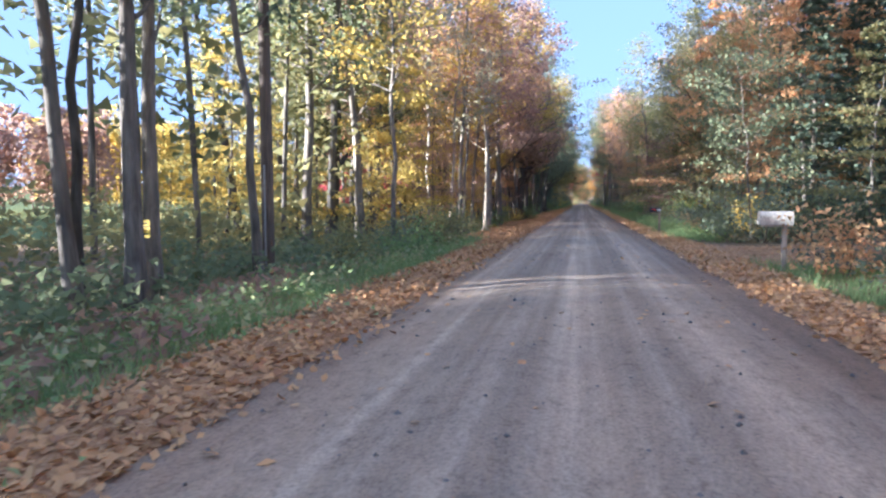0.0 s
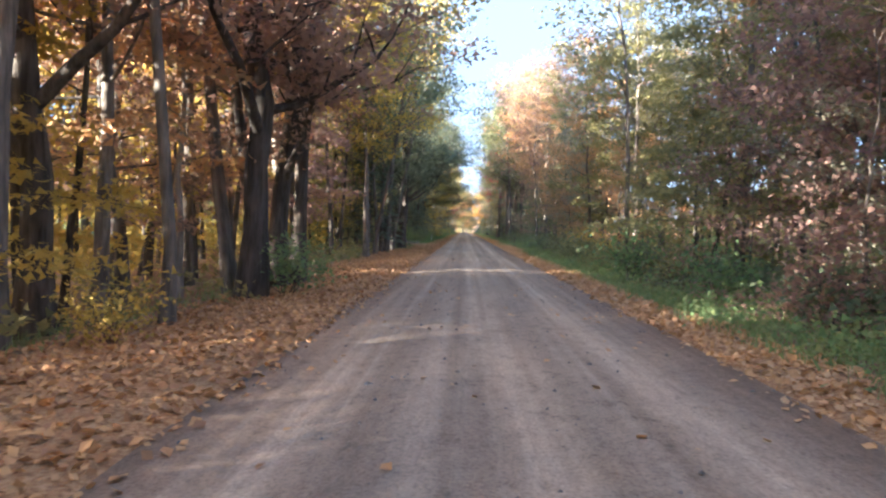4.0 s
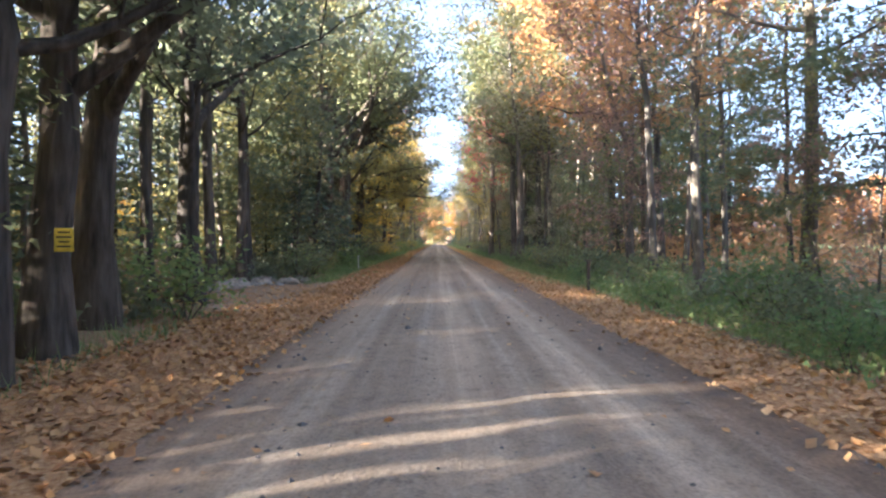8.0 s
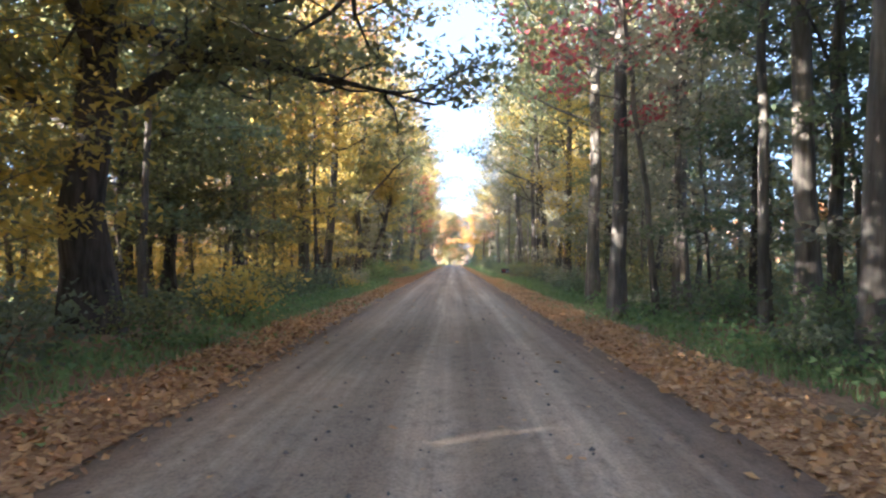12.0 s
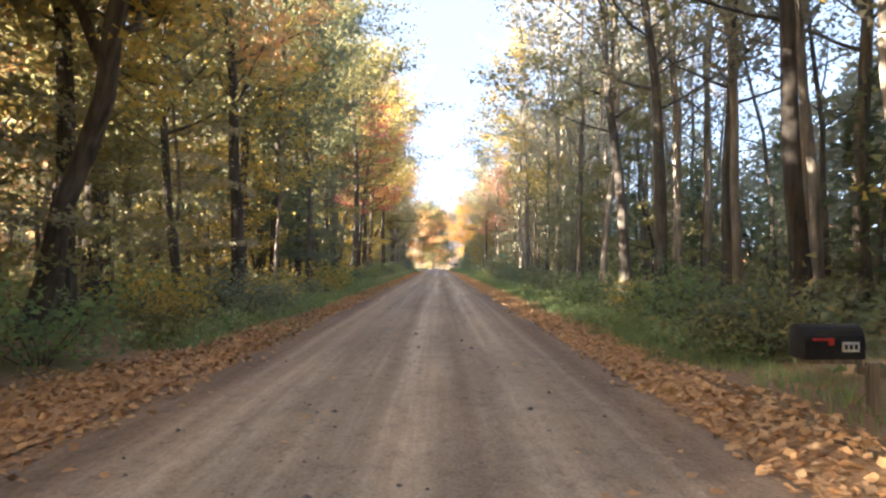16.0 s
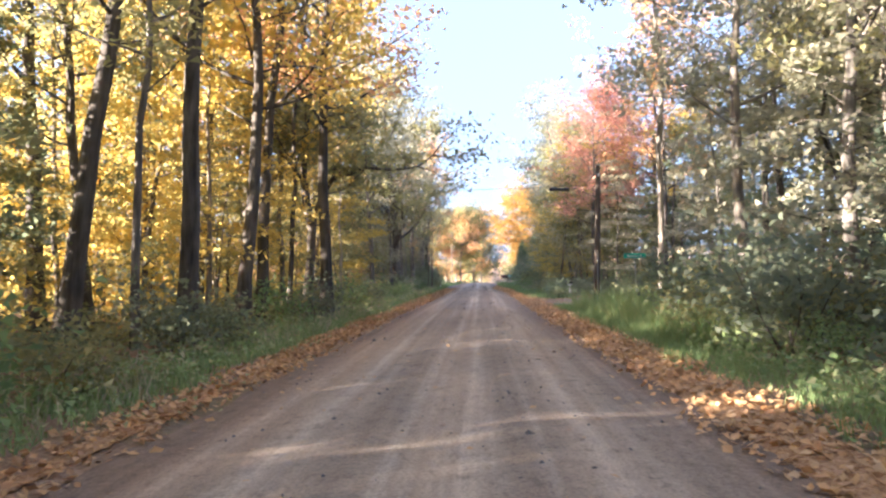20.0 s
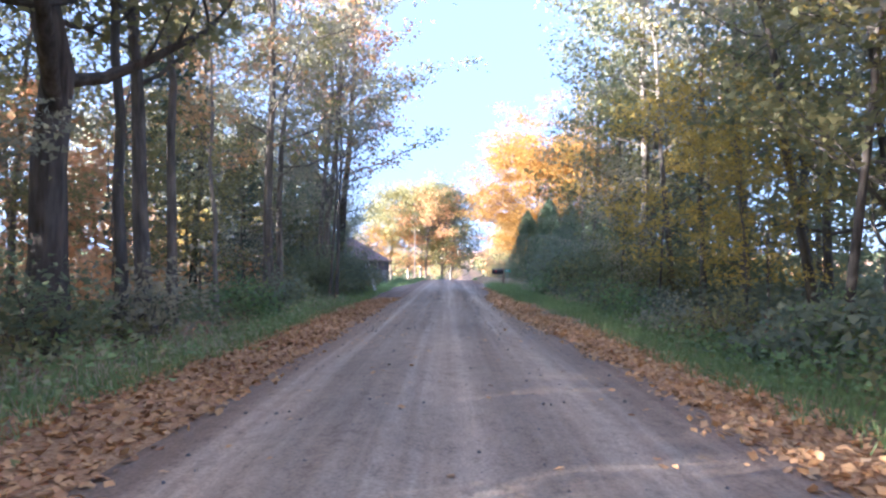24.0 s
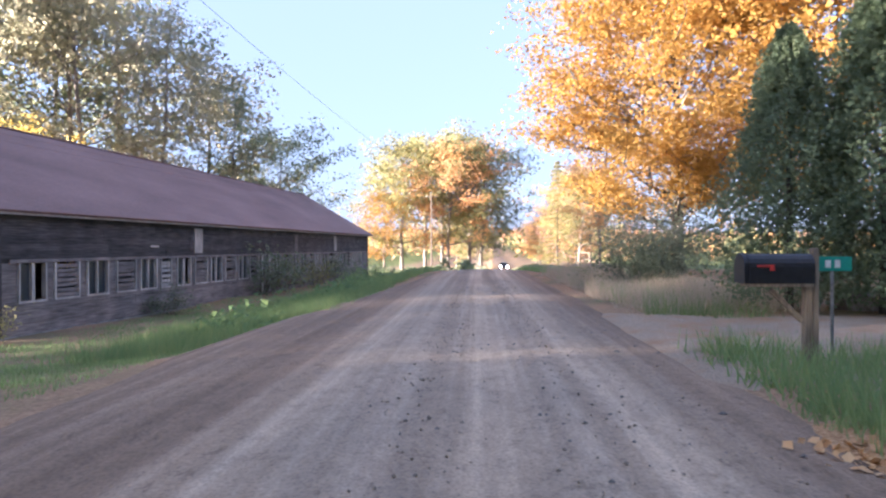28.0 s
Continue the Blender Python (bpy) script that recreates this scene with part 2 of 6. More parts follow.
# grey gravel of drives
GRAVEL, nt, b = base_mat("drive_gravel", 0.95, 0.15)
n1, n2 = noise_tex(nt, 30, 4), noise_tex(nt, 1.2, 4)
c = ramp(nt, n1, [(0.3, (0.20, 0.155, 0.112)), (0.6, (0.38, 0.305, 0.225)), (0.75, (0.49, 0.41, 0.31))])
c = mix_col(nt, ramp(nt, n2, [(0.45, (0, 0, 0)), (0.7, (1, 1, 1))]), c, (0.34, 0.2, 0.11))
nt.links.new(c, b.inputs["Base Color"])
bump(nt, b, n1, 0.8, 0.03)

# ---- mesh helpers ----
def mesh_np(name, verts, faces, mat=None, smooth=False):
    """A mesh out of arrays of corners and of equal-sided faces."""
    v, f = np.asarray(verts, np.float32), np.asarray(faces, np.int32)
    me = bpy.data.meshes.new(name)
    k = f.shape[1]
    me.vertices.add(len(v))
    me.vertices.foreach_set("co", v.ravel())
    me.loops.add(f.size)
    me.loops.foreach_set("vertex_index", f.ravel())
    me.polygons.add(len(f))
    me.polygons.foreach_set("loop_start", np.arange(0, f.size, k, dtype=np.int32))
    me.polygons.foreach_set("use_smooth", np.full(len(f), smooth))
    me.update(calc_edges=True)
    if mat:
        me.materials.append(mat)
    return me


def part(name, bm, material, parent, label="", at=None):
    """Links a bmesh or mesh as one object under a thing or part."""
    if isinstance(bm, bmesh.types.BMesh):
        me = bpy.data.meshes.new(name)
        bm.to_mesh(me)
        bm.free()
        me.materials.append(material)
    else:
        me = bm
    ob = new(name, me)
    ob.parent = parent
    if at is not None:
        ob.matrix_basis = at
    return tagged(ob, label)


def thing(name, m, label, category, group="", kind=""):
    ob = new(name)
    ob.empty_display_size = 0.2
    ob.matrix_basis = m
    return tagged(ob, label, category, group, kind)


def box(bm, x0, x1, y0, y1, z0, z1, bevel=0.0, m=None):
    g = bmesh.ops.create_cube(bm, size=1)
    for v in g["verts"]:
        v.co = Vector((x0 + (v.co.x + 0.5) * (x1 - x0), y0 + (v.co.y + 0.5) * (y1 - y0), z0 + (v.co.z + 0.5) * (z1 - z0)))
    vs = g["verts"]
    if bevel:
        es = list({e for v in vs for e in v.link_edges})
        r = bmesh.ops.bevel(bm, geom=es, offset=bevel, segments=1, affect="EDGES")
        vs = r["verts"]
    if m is not None:
        bmesh.ops.transform(bm, matrix=m, verts=list({v for v in vs if v.is_valid}))
    return bm


def box_bm(*a, **k):
    return box(bmesh.new(), *a, **k)


def tube_arrays(V, Fq, pts, rad, n):
    """Adds a bent, tapering tube to the lists V and Fq."""
    pts = np.asarray(pts, float)
    d = np.gradient(pts, axis=0)
    d /= np.linalg.norm(d, axis=1)[:, None] + 1e-9
    ref = np.array([1.0, 0.0, 0.0]) if abs(d[0][0]) < 0.8 else np.array([0.0, 1.0, 0.0])
    a = np.cross(d, ref)
    a /= np.linalg.norm(a, axis=1)[:, None] + 1e-9
    b = np.cross(d, a)
    th = np.arange(n) * 2 * np.pi / n
    ring = (pts[:, None] + np.asarray(rad)[:, None, None] * (a[:, None] * np.cos(th)[None, :, None] + b[:, None] * np.sin(th)[None, :, None]))
    s = len(V)
    V.extend(ring.reshape(-1, 3).tolist())
    for i in range(len(pts) - 1):
        for j in range(n):
            k = (j + 1) % n
            Fq.append((s + i * n + j, s + i * n + k, s + i * n + n + k, s + i * n + n + j))


def rod(bm_pts, r, n=8, name="rod", mat=None):
    V, Fq = [], []
    tube_arrays(V, Fq, bm_pts, [r] * len(bm_pts), n)
    me = mesh_np(name, V, Fq, mat, True)
    return me


# ---- lie of the land ----
def smooth(a, b, v):
    t = min(1, max(0, (v - a) / (b - a)))
    return t * t * (3 - 2 * t)


def road_x(y):
    """The road runs straight, and drifts to one side beyond the brow."""
    return 7.0 * smooth(345, 480, y) + 0.02 * max(0, y - 480)


def road_z(y):
    return -3.4 * smooth(350, 450, y) - 1.5 * smooth(450, 640, y) + 34 * smooth(640, 1900, y)


def land(x, y):
    dx = abs(x - road_x(y))
    z = road_z(y)
    side = -1 if x < road_x(y) else 1
    n = noise.noise((x * 0.13, y * 0.13, 1.7)) * 0.16 + noise.noise((x * 0.7, y * 0.7, 5.2)) * 0.05
    if side < 0:
        off = -0.30 * (1 - smooth(60, 90, y)) + 0.12 * smooth(95, 140, y) * (1 - smooth(285, 320, y)) - 0.75 * smooth(318, 330, y)
    else:
        off = -0.05 + 0.12 * smooth(95, 140, y)
    z -= 0.10 * (1 - smooth(2.2, 2.85, dx))
    if side < 0 and 300 < y < 356:
        z -= 0.13 * (1 - smooth(3.5, 4.7, dx)) * smooth(302, 309, y) * (1 - smooth(335, 352, y))
    z += off * smooth(3.2, 7.5, dx) + n * smooth(2.6, 5.0, dx)
    if side < 0:
        z -= 0.5 * smooth(5.5, 9.0, dx) * smooth(22, 32, y) * (1 - smooth(50, 66, y))
    z -= 0.10 * smooth(3.6, 4.6, dx) * (1 - smooth(5.0, 6.8, dx))
    z += (noise.noise((x * 0.012, y * 0.012, 9)) * 2.2 - 0.6) * smooth(22, 90, dx)
    z += 22 * smooth(380, 1500, dx)
    return z


def axis_steps(*runs):
    out = []
    for a, b, step in runs:
        out += list(np.arange(a, b - 1e-6, step))
    return out + [runs[-1][1]]


gx = axis_steps((-2500, -500, 400), (-500, -100, 80), (-100, -30, 10), (-30, -10, 2), (-10, -5, 0.7), (-5, -2.4, 0.3), (-2.4, 2.4, 1.2), (2.4, 5, 0.3), (5, 10, 0.7), (10, 30, 2), (30, 100, 10), (100, 500, 80), (500, 2500, 400))
gy = axis_steps((-400, -40, 60), (-40, 350, 0.9), (350, 520, 4), (520, 1000, 24), (1000, 3000, 160))
V = [(x + road_x(y), y, land(x + road_x(y), y)) for y in gy for x in gx]
nx = len(gx)
Fq = [(j * nx + i, j * nx + i + 1, (j + 1) * nx + i + 1, (j + 1) * nx + i) for j in range(len(gy) - 1) for i in range(nx - 1)]
ground = tagged(new("ground", mesh_np("ground", V, Fq, EARTH, True)), "uneven earth with grass, weeds and fallen leaves", "ground", kind="structure")

# road: low crown, its margins dip under the verge
rx = [-3.35, -3.05, -2.8, -2.4, -1.9, -1.3, -0.7, 0, 0.7, 1.3, 1.9, 2.4, 2.8, 3.05, 3.35]
ry = axis_steps((-30, 350, 0.8), (350, 700, 6), (700, 1900, 60))


def road_cross(x, y):
    rut = 0.018 * math.cos(x * 3.6) * (1 if abs(x) < 2.2 else 0)
    return 0.075 - 0.012 * x * x - 0.12 * smooth(2.75, 3.35, abs(x)) - rut + noise.noise((x * 0.9, y * 0.45, 3)) * 0.018 + noise.noise((x * 3, y * 2.2, 8)) * 0.008


def road_side(x, y):
    """Where the road widens or drifts a little to one side."""
    if x < 0:
        return x * (1 + 0.12 * smooth(125, 160, y) * (1 - smooth(262, 280, y)) + 0.42 * smooth(303, 312, y) * (1 - smooth(325, 352, y)))
    return x * (1 - 0.28 * smooth(280, 297, y) * (1 - smooth(303, 313, y)))


V = [(road_side(x, y) + road_x(y), y, road_z(y) + road_cross(x, y)) for y in ry for x in rx]
nx = len(rx)
Fq = [(j * nx + i, j * nx + i + 1, (j + 1) * nx + i + 1, (j + 1) * nx + i) for j in range(len(ry) - 1) for i in range(nx - 1)]
tagged(new("road", mesh_np("road", V, Fq, ROAD, True)), "grey packed dirt road with pale wheel tracks", "dirt road", kind="structure")


def sheet(name, corner, nu, nv, mat, label, category, lift=0.02, inner=0.06):
    """A strip that lies on the land; corner(u, v) gives x, y for u, v in 0..1."""
    V = []
    for j in range(nv + 1):
        for i in range(nu + 1):
            x, y = corner(i / nu, j / nv)
            V.append((x, y, land(x, y) + lift - (inner if i == 0 else 0.06 if j in (0, nv) or i == nu else 0)))
    Fq = [(j * (nu + 1) + i, j * (nu + 1) + i + 1, (j + 1) * (nu + 1) + i + 1, (j + 1) * (nu + 1) + i) for j in range(nv) for i in range(nu)]
    return tagged(new(name, mesh_np(name, V, Fq, mat, True)), label, category, kind="structure")


def strip_span(side, y):
    """Inner and outer edge of the fallen leaves along the road, by side."""
    w = noise.noise((y * 0.25, side * 7, 0)) * 0.45 + noise.noise((y * 0.9, side * 3, 2)) * 0.3
    if side < 0:
        a = 2.75 + 0.35 * smooth(130, 165, y) - 0.3 * smooth(255, 275, y)
        b = 3.75 + 2.2 * smooth(26, 40, y) * (1 - smooth(84, 118, y)) + 1.4 * smooth(180, 184, y) * (1 - smooth(189, 193, y)) + 0.35 * smooth(225, 260, y) - 1.5 * smooth(298, 306, y)
        b -= 0.35 * smooth(196, 200, y) * (1 - smooth(240, 250, y))
    else:
        a = 2.85 - 0.15 * smooth(200, 220, y) - 0.70 * smooth(280, 297, y) * (1 - smooth(303, 313, y))
        b = 3.6 + 0.75 * smooth(88, 96, y) * (1 - smooth(108, 125, y)) - 0.25 * smooth(195, 210, y) + 0.25 * smooth(262, 275, y) - 0.90 * smooth(280, 297, y) * (1 - smooth(303, 313, y)) - 0.45 * smooth(303, 313, y)
    a += noise.noise((y * 0.5, side * 5, 4)) * 0.14
    return a, max(a + 0.3, b + w)


def strip_corner(side):
    def corner(u, v):
        y = -20 + v * (326 if side < 0 else 342)
        a, b = strip_span(side, y)
        tuck = 0.3 - (0.34 * smooth(125, 160, y) * (1 - smooth(262, 280, y)) if side < 0 else 0.0)
        x = a - tuck + u * (b - a + tuck)
        return side * x, y
    return corner


sheet("leaf_carpet_west", strip_corner(-1), 10, 480, LITTER, "brown carpet of trodden fallen leaves beside the road", "leaf litter", 0.02, 0.0)
sheet("leaf_carpet_east", strip_corner(1), 10, 480, LITTER, "brown carpet of trodden fallen leaves beside the road", "leaf litter", 0.02, 0.0)
# drives and the side road
sheet("drive_leafy", lambda u, v: (2.7 + u * 26, 18.6 + 0.9 * math.sin(u * 5) + v * (5.0 + 2.5 * (1 - u) ** 3) - 1.2 * (1 - u) ** 3 + 9 * u * u), 40, 10, LITTER, "drive strewn with fallen leaves", "drive", 0.05)
sheet("drive_stony", lambda u, v: (-3.5 - u * (1.9 + 1.3 * math.sin(math.pi * v)), 105.0 + v * 10.5), 8, 20, GRAVEL, "pale gravel pull-off strewn with fallen leaves", "drive", 0.05)
sheet("side_road", lambda u, v: (2.6 + u * 40, 262.5 + v * (5.0 + 5 * (1 - u) ** 4) - 2.5 * (1 - u) ** 4 + 4 * u * u), 40, 10, GRAVEL, "narrow gravel side road joining the road", "side road", 0.05)
sheet("drive_gravel", lambda u, v: (1.8 + u * 31, 326.4 + v * (3.2 + 6 * (1 - u) ** 4) - 4 * (1 - u) ** 4 - 2 * u * u), 30, 8, GRAVEL, "grey gravel drive", "drive", 0.05)

# ---- trees ----
def leaves_np(rng, centres, size, flat=0.6, long=0.62):
    """Four-cornered, drooping leaves at the centres."""
    n = len(centres)
    nor = rng.normal(size=(n, 3)) * flat + np.array([0, 0, 1.0])
    nor /= np.linalg.norm(nor, axis=1)[:, None]
    t = np.cross(nor, rng.normal(size=(n, 3)))
    t /= np.linalg.norm(t, axis=1)[:, None] + 1e-9
    b = np.cross(nor, t)
    s = (size * (0.6 + 0.8 * rng.random(n)))[:, None]
    tip = centres + t * s * 0.6 - nor * s * 0.16
    V = np.stack([centres - t * s * 0.5, centres + b * s * 0.5 * long, tip, centres - b * s * 0.5 * long], 1).reshape(-1, 3)
    return V, np.arange(n * 4).reshape(n, 4)


def leaves_tri(rng, centres, size, flat=0.7):
    """Three-cornered leaf sprays for crowns."""
    n = len(centres)
    nor = rng.normal(size=(n, 3)) * flat + np.array([0, 0, 1.0])
    nor /= np.linalg.norm(nor, axis=1)[:, None]
    t = np.cross(nor, rng.normal(size=(n, 3)))
    t /= np.linalg.norm(t, axis=1)[:, None] + 1e-9
    b = np.cross(nor, t)
    s = (size * (0.6 + 0.8 * rng.random(n)))[:, None]
    V = np.stack([centres - t * s * 0.62, centres + t * s * 0.38 + b * s * 0.42, centres + t * s * 0.45 - b * s * 0.42], 1).reshape(-1, 3)
    return V, np.arange(n * 3).reshape(n, 3)


def bough(rng, p, d, length, r, V, Fq, tips, depth, n=5, up=0.25, wig=0.16):
    """A limb that bends upwards and forks; tips gathers where leaves grow."""
    k = 5 if depth else 3
    pts, dd = [np.array(p, float)], np.array(d, float)
    for i in range(k):
        dd = dd + rng.normal(size=3) * wig + np.array([0, 0, up * 0.3])
        dd /= np.linalg.norm(dd)
        pts.append(pts[-1] + dd * length / k)
    tube_arrays(V, Fq, pts, np.linspace(r, r * 0.25, k + 1), n)
    if depth == 0:
        for i in range(2, k + 1):
            tips.append((pts[i], length))
        return
    for j in range(3 + depth):
        i = 2 + j % (k - 1)
        s = dd * 0.6 + rng.normal(size=3) * 0.75
        s[2] = abs(s[2]) * 0.5 + up * 0.4
        s /= np.linalg.norm(s)
        bough(rng, pts[i], s, length * rng.uniform(0.32, 0.55), max(0.008, r * 0.36), V, Fq, tips, depth - 1, 3, up, wig)
    for i in range(3, k + 1):
        tips.append((pts[i], length * 0.6))


def tree_mesh(seed, h, r, base, spread, limbs, n_leaf, leaf, profile, depth=1, up=0.3, wob=0.10, angle=0.7, clump=0.34, fork=0, bare_top=0):
    rng = np.random.default_rng(seed)
    V, Fq, tips = [], [], []
    k = 12
    s = np.linspace(0, 1, k + 1)
    drift = np.cumsum(rng.normal(size=(k + 1, 2)) * wob, 0)
    drift -= drift[0]
    drift *= (s[:, None]) ** 0.6
    pts = np.column_stack([drift, s * h])
    rad = r * ((1 - s * 0.93) ** 0.8) * (1 + 0.55 * np.exp(-s * h / 0.35))
    pts[0, 2] = -0.4
    tube_arrays(V, Fq, pts, rad, 9 if r > 0.15 else 7)
    for i in range(limbs):
        u = (i + rng.random()) / limbs
        z = base + (h * 0.97 - base) * u
        q = np.interp(z, pts[:, 2], pts[:, 0]), np.interp(z, pts[:, 2], pts[:, 1])
        az = i * 2.4 + rng.normal() * 0.5
        ln = spread * profile(u) * rng.uniform(0.7, 1.15)
        el = angle * (0.5 + 0.9 * u)
        d = np.array([math.cos(az) * math.cos(el), math.sin(az) * math.cos(el), math.sin(el)])
        rr = max(0.012, np.interp(z, pts[:, 2], rad) * rng.uniform(0.3, 0.5))
        bough(rng, (q[0], q[1], z), d, ln, rr, V, Fq, tips, depth, 4, up)
    for i in range(fork):
        z = base * rng.uniform(0.75, 1.2)
        az = i * 2.6 + rng.random()
        d = np.array([math.cos(az) * 0.75, math.sin(az) * 0.75, 0.75])
        bough(rng, (np.interp(z, pts[:, 2], pts[:, 0]), np.interp(z, pts[:, 2], pts[:, 1]), z), d, spread * rng.uniform(0.9, 1.3), r * 0.5, V, Fq, tips, depth + 1, 7, 0.25, 0.2)
    P = np.array([t[0] for t in tips])
    wts = np.array([t[1] for t in tips]) ** 0.5
    wts /= wts.sum()
    c = P[rng.choice(len(P), n_leaf, p=wts)]
    c = c + rng.normal(size=(n_leaf, 3)) * np.array([clump, clump, clump * 0.38])
    LV, LF = leaves_tri(rng, c, leaf)
    return mesh_np("trunk", V, Fq, BARK["grey"], True), mesh_np("crown", LV, LF, LEAF["green"])


def tier_mesh(seed, h, r, base, spread, limbs, per, leaf):
    """A shade tree: long level limbs, each carrying a flat fan of leaves, down to the height of a man."""
    rng = np.random.default_rng(seed)
    V, Fq, C = [], [], []
    k = 9
    s = np.linspace(0, 1, k + 1)
    drift = np.cumsum(rng.normal(size=(k + 1, 2)) * 0.13, 0)
    drift -= drift[0]
    pts = np.column_stack([drift, s * h])
    pts[0, 2] = -0.3
    rad = r * (1 - 0.9 * s) * (1 + 0.4 * np.exp(-s * h / 0.3))
    tube_arrays(V, Fq, pts, rad, 7)
    for i in range(limbs):
        u = (i + rng.random()) / limbs
        z = base + (h * 0.98 - base) * u
        q = np.array([np.interp(z, pts[:, 2], pts[:, 0]), np.interp(z, pts[:, 2], pts[:, 1]), z])
        az = i * 2.4 + rng.normal() * 0.4
        ln = spread * (1.05 - 0.72 * u) * rng.uniform(0.55, 1.15)
        a = np.array([math.cos(az), math.sin(az), 0.0])
        side = np.array([-a[1], a[0], 0.0])
        rise, sag, bend = rng.uniform(0.05, 0.45), rng.uniform(0.1, 0.4), rng.normal() * 0.18
        def along(t):
            t = np.asarray(t, float)[..., None]
            return q + a * ln * t + side * (bend * ln) * t * t + np.array([0, 0, 1.0]) * ln * (rise * t - sag * t * t)
        tube_arrays(V, Fq, along(np.linspace(0, 1, 5)), np.linspace(max(0.012, r * 0.28 * (1 - u)), 0.005, 5), 4)
        for j in range(4):
            t0, sg = 0.3 + 0.16 * j, (-1) ** j
            p0 = along(t0)
            p1 = p0 + (a * 0.55 + side * sg * 0.7) * ln * (0.42 - 0.06 * j)
            tube_arrays(V, Fq, [p0, (p0 + p1) / 2 + np.array([0, 0, 0.04 * ln]), p1], [0.008, 0.006, 0.003], 3)
        n = int(per * (0.5 + ln / spread))
        t = 0.22 + 0.82 * rng.random(n) ** 0.75
        off = rng.normal(size=n) * ln * 0.26 * np.clip(1.25 - np.abs(t - 0.6) * 1.5, 0.25, 1)
        c = along(t) + side * off[:, None] + np.array([0, 0, 1.0]) * (rng.normal(size=n) * 0.10 - 0.35 * np.abs(off) * sag)[:, None]
        C.append(c)
    LV, LF = leaves_tri(rng, np.concatenate(C), leaf, 0.62)
    return mesh_np("trunk", V, Fq, BARK["grey"], True), mesh_np("crown", LV, LF, LEAF["green"])


def spread_tree(seed, h, r, rows, n_leaf, leaf, limbs=14, spread=4.5, base=6.0, flare=0.5, clump=0.4, level=0.25):
    """A tree of its own shape: rows give each great limb as height, compass angle, length, rise, thickness."""
    rng = np.random.default_rng(seed)
    V, Fq, tips = [], [], []
    k = 14
    s = np.linspace(0, 1, k + 1)
    drift = np.cumsum(rng.normal(size=(k + 1, 2)) * 0.11, 0)
    drift -= drift[0]
    pts = np.column_stack([drift, s * h])
    pts[0, 2] = -0.4
    rad = r * (1 - 0.9 * s) ** 0.8 * (1 + flare * np.exp(-s * h / 0.5)) * (1 + 0.06 * rng.normal(size=k + 1))
    tube_arrays(V, Fq, pts, rad, 14)
    where = lambda z: np.array([np.interp(z, pts[:, 2], pts[:, 0]), np.interp(z, pts[:, 2], pts[:, 1]), z])
    for z, az, ln, rise, th in rows:
        a = np.array([math.cos(radians(az)), math.sin(radians(az)), rise])
        p, d = where(z), a / np.linalg.norm(a)
        m = 9
        lp = [p]
        for i in range(m):
            d = d + rng.normal(size=3) * np.array([0.2, 0.2, 0.24]) - np.array([0, 0, level * d[2]])
            d /= np.linalg.norm(d)
            lp.append(lp[-1] + d * ln / m)
        tube_arrays(V, Fq, lp, np.linspace(th, th * 0.22, m + 1), 8)
        for i in range(2, m + 1):
            for j in range(2):
                e = d * 0.5 + rng.normal(size=3) * 0.8
                e[2] = e[2] * 0.5 + 0.15
                bough(rng, lp[i], e / np.linalg.norm(e), ln * rng.uniform(0.16, 0.34), max(0.012, th * 0.28), V, Fq, tips, 1, 4, 0.12, 0.25)
    for i in range(limbs):
        u = (i + rng.random()) / limbs
        z = base + (h * 0.97 - base) * u
        az = i * 2.4 + rng.normal() * 0.5
        el = 0.3 + 0.6 * u
        d = np.array([math.cos(az) * math.cos(el), math.sin(az) * math.cos(el), math.sin(el)])
        bough(rng, where(z), d, spread * egg(u) * rng.uniform(0.7, 1.15), max(0.015, np.interp(z, pts[:, 2], rad) * 0.4), V, Fq, tips, 1, 5, 0.25, 0.2)
    P = np.array([t[0] for t in tips])
    c = P[rng.choice(len(P), n_leaf)] + rng.normal(size=(n_leaf, 3)) * np.array([clump, clump, clump * 0.35])
    LV, LF = leaves_tri(rng, c, leaf, 0.65)
    return mesh_np("trunk", V, Fq, BARK["dark"], True), mesh_np("crown", LV, LF, LEAF["green"])


def egg(u):
    return 0.45 + 0.75 * math.sin(math.pi * min(1, u * 0.8 + 0.16))


def flat_top(u):
    return 0.6 + 0.5 * math.sin(math.pi * (0.15 + 0.75 * u))


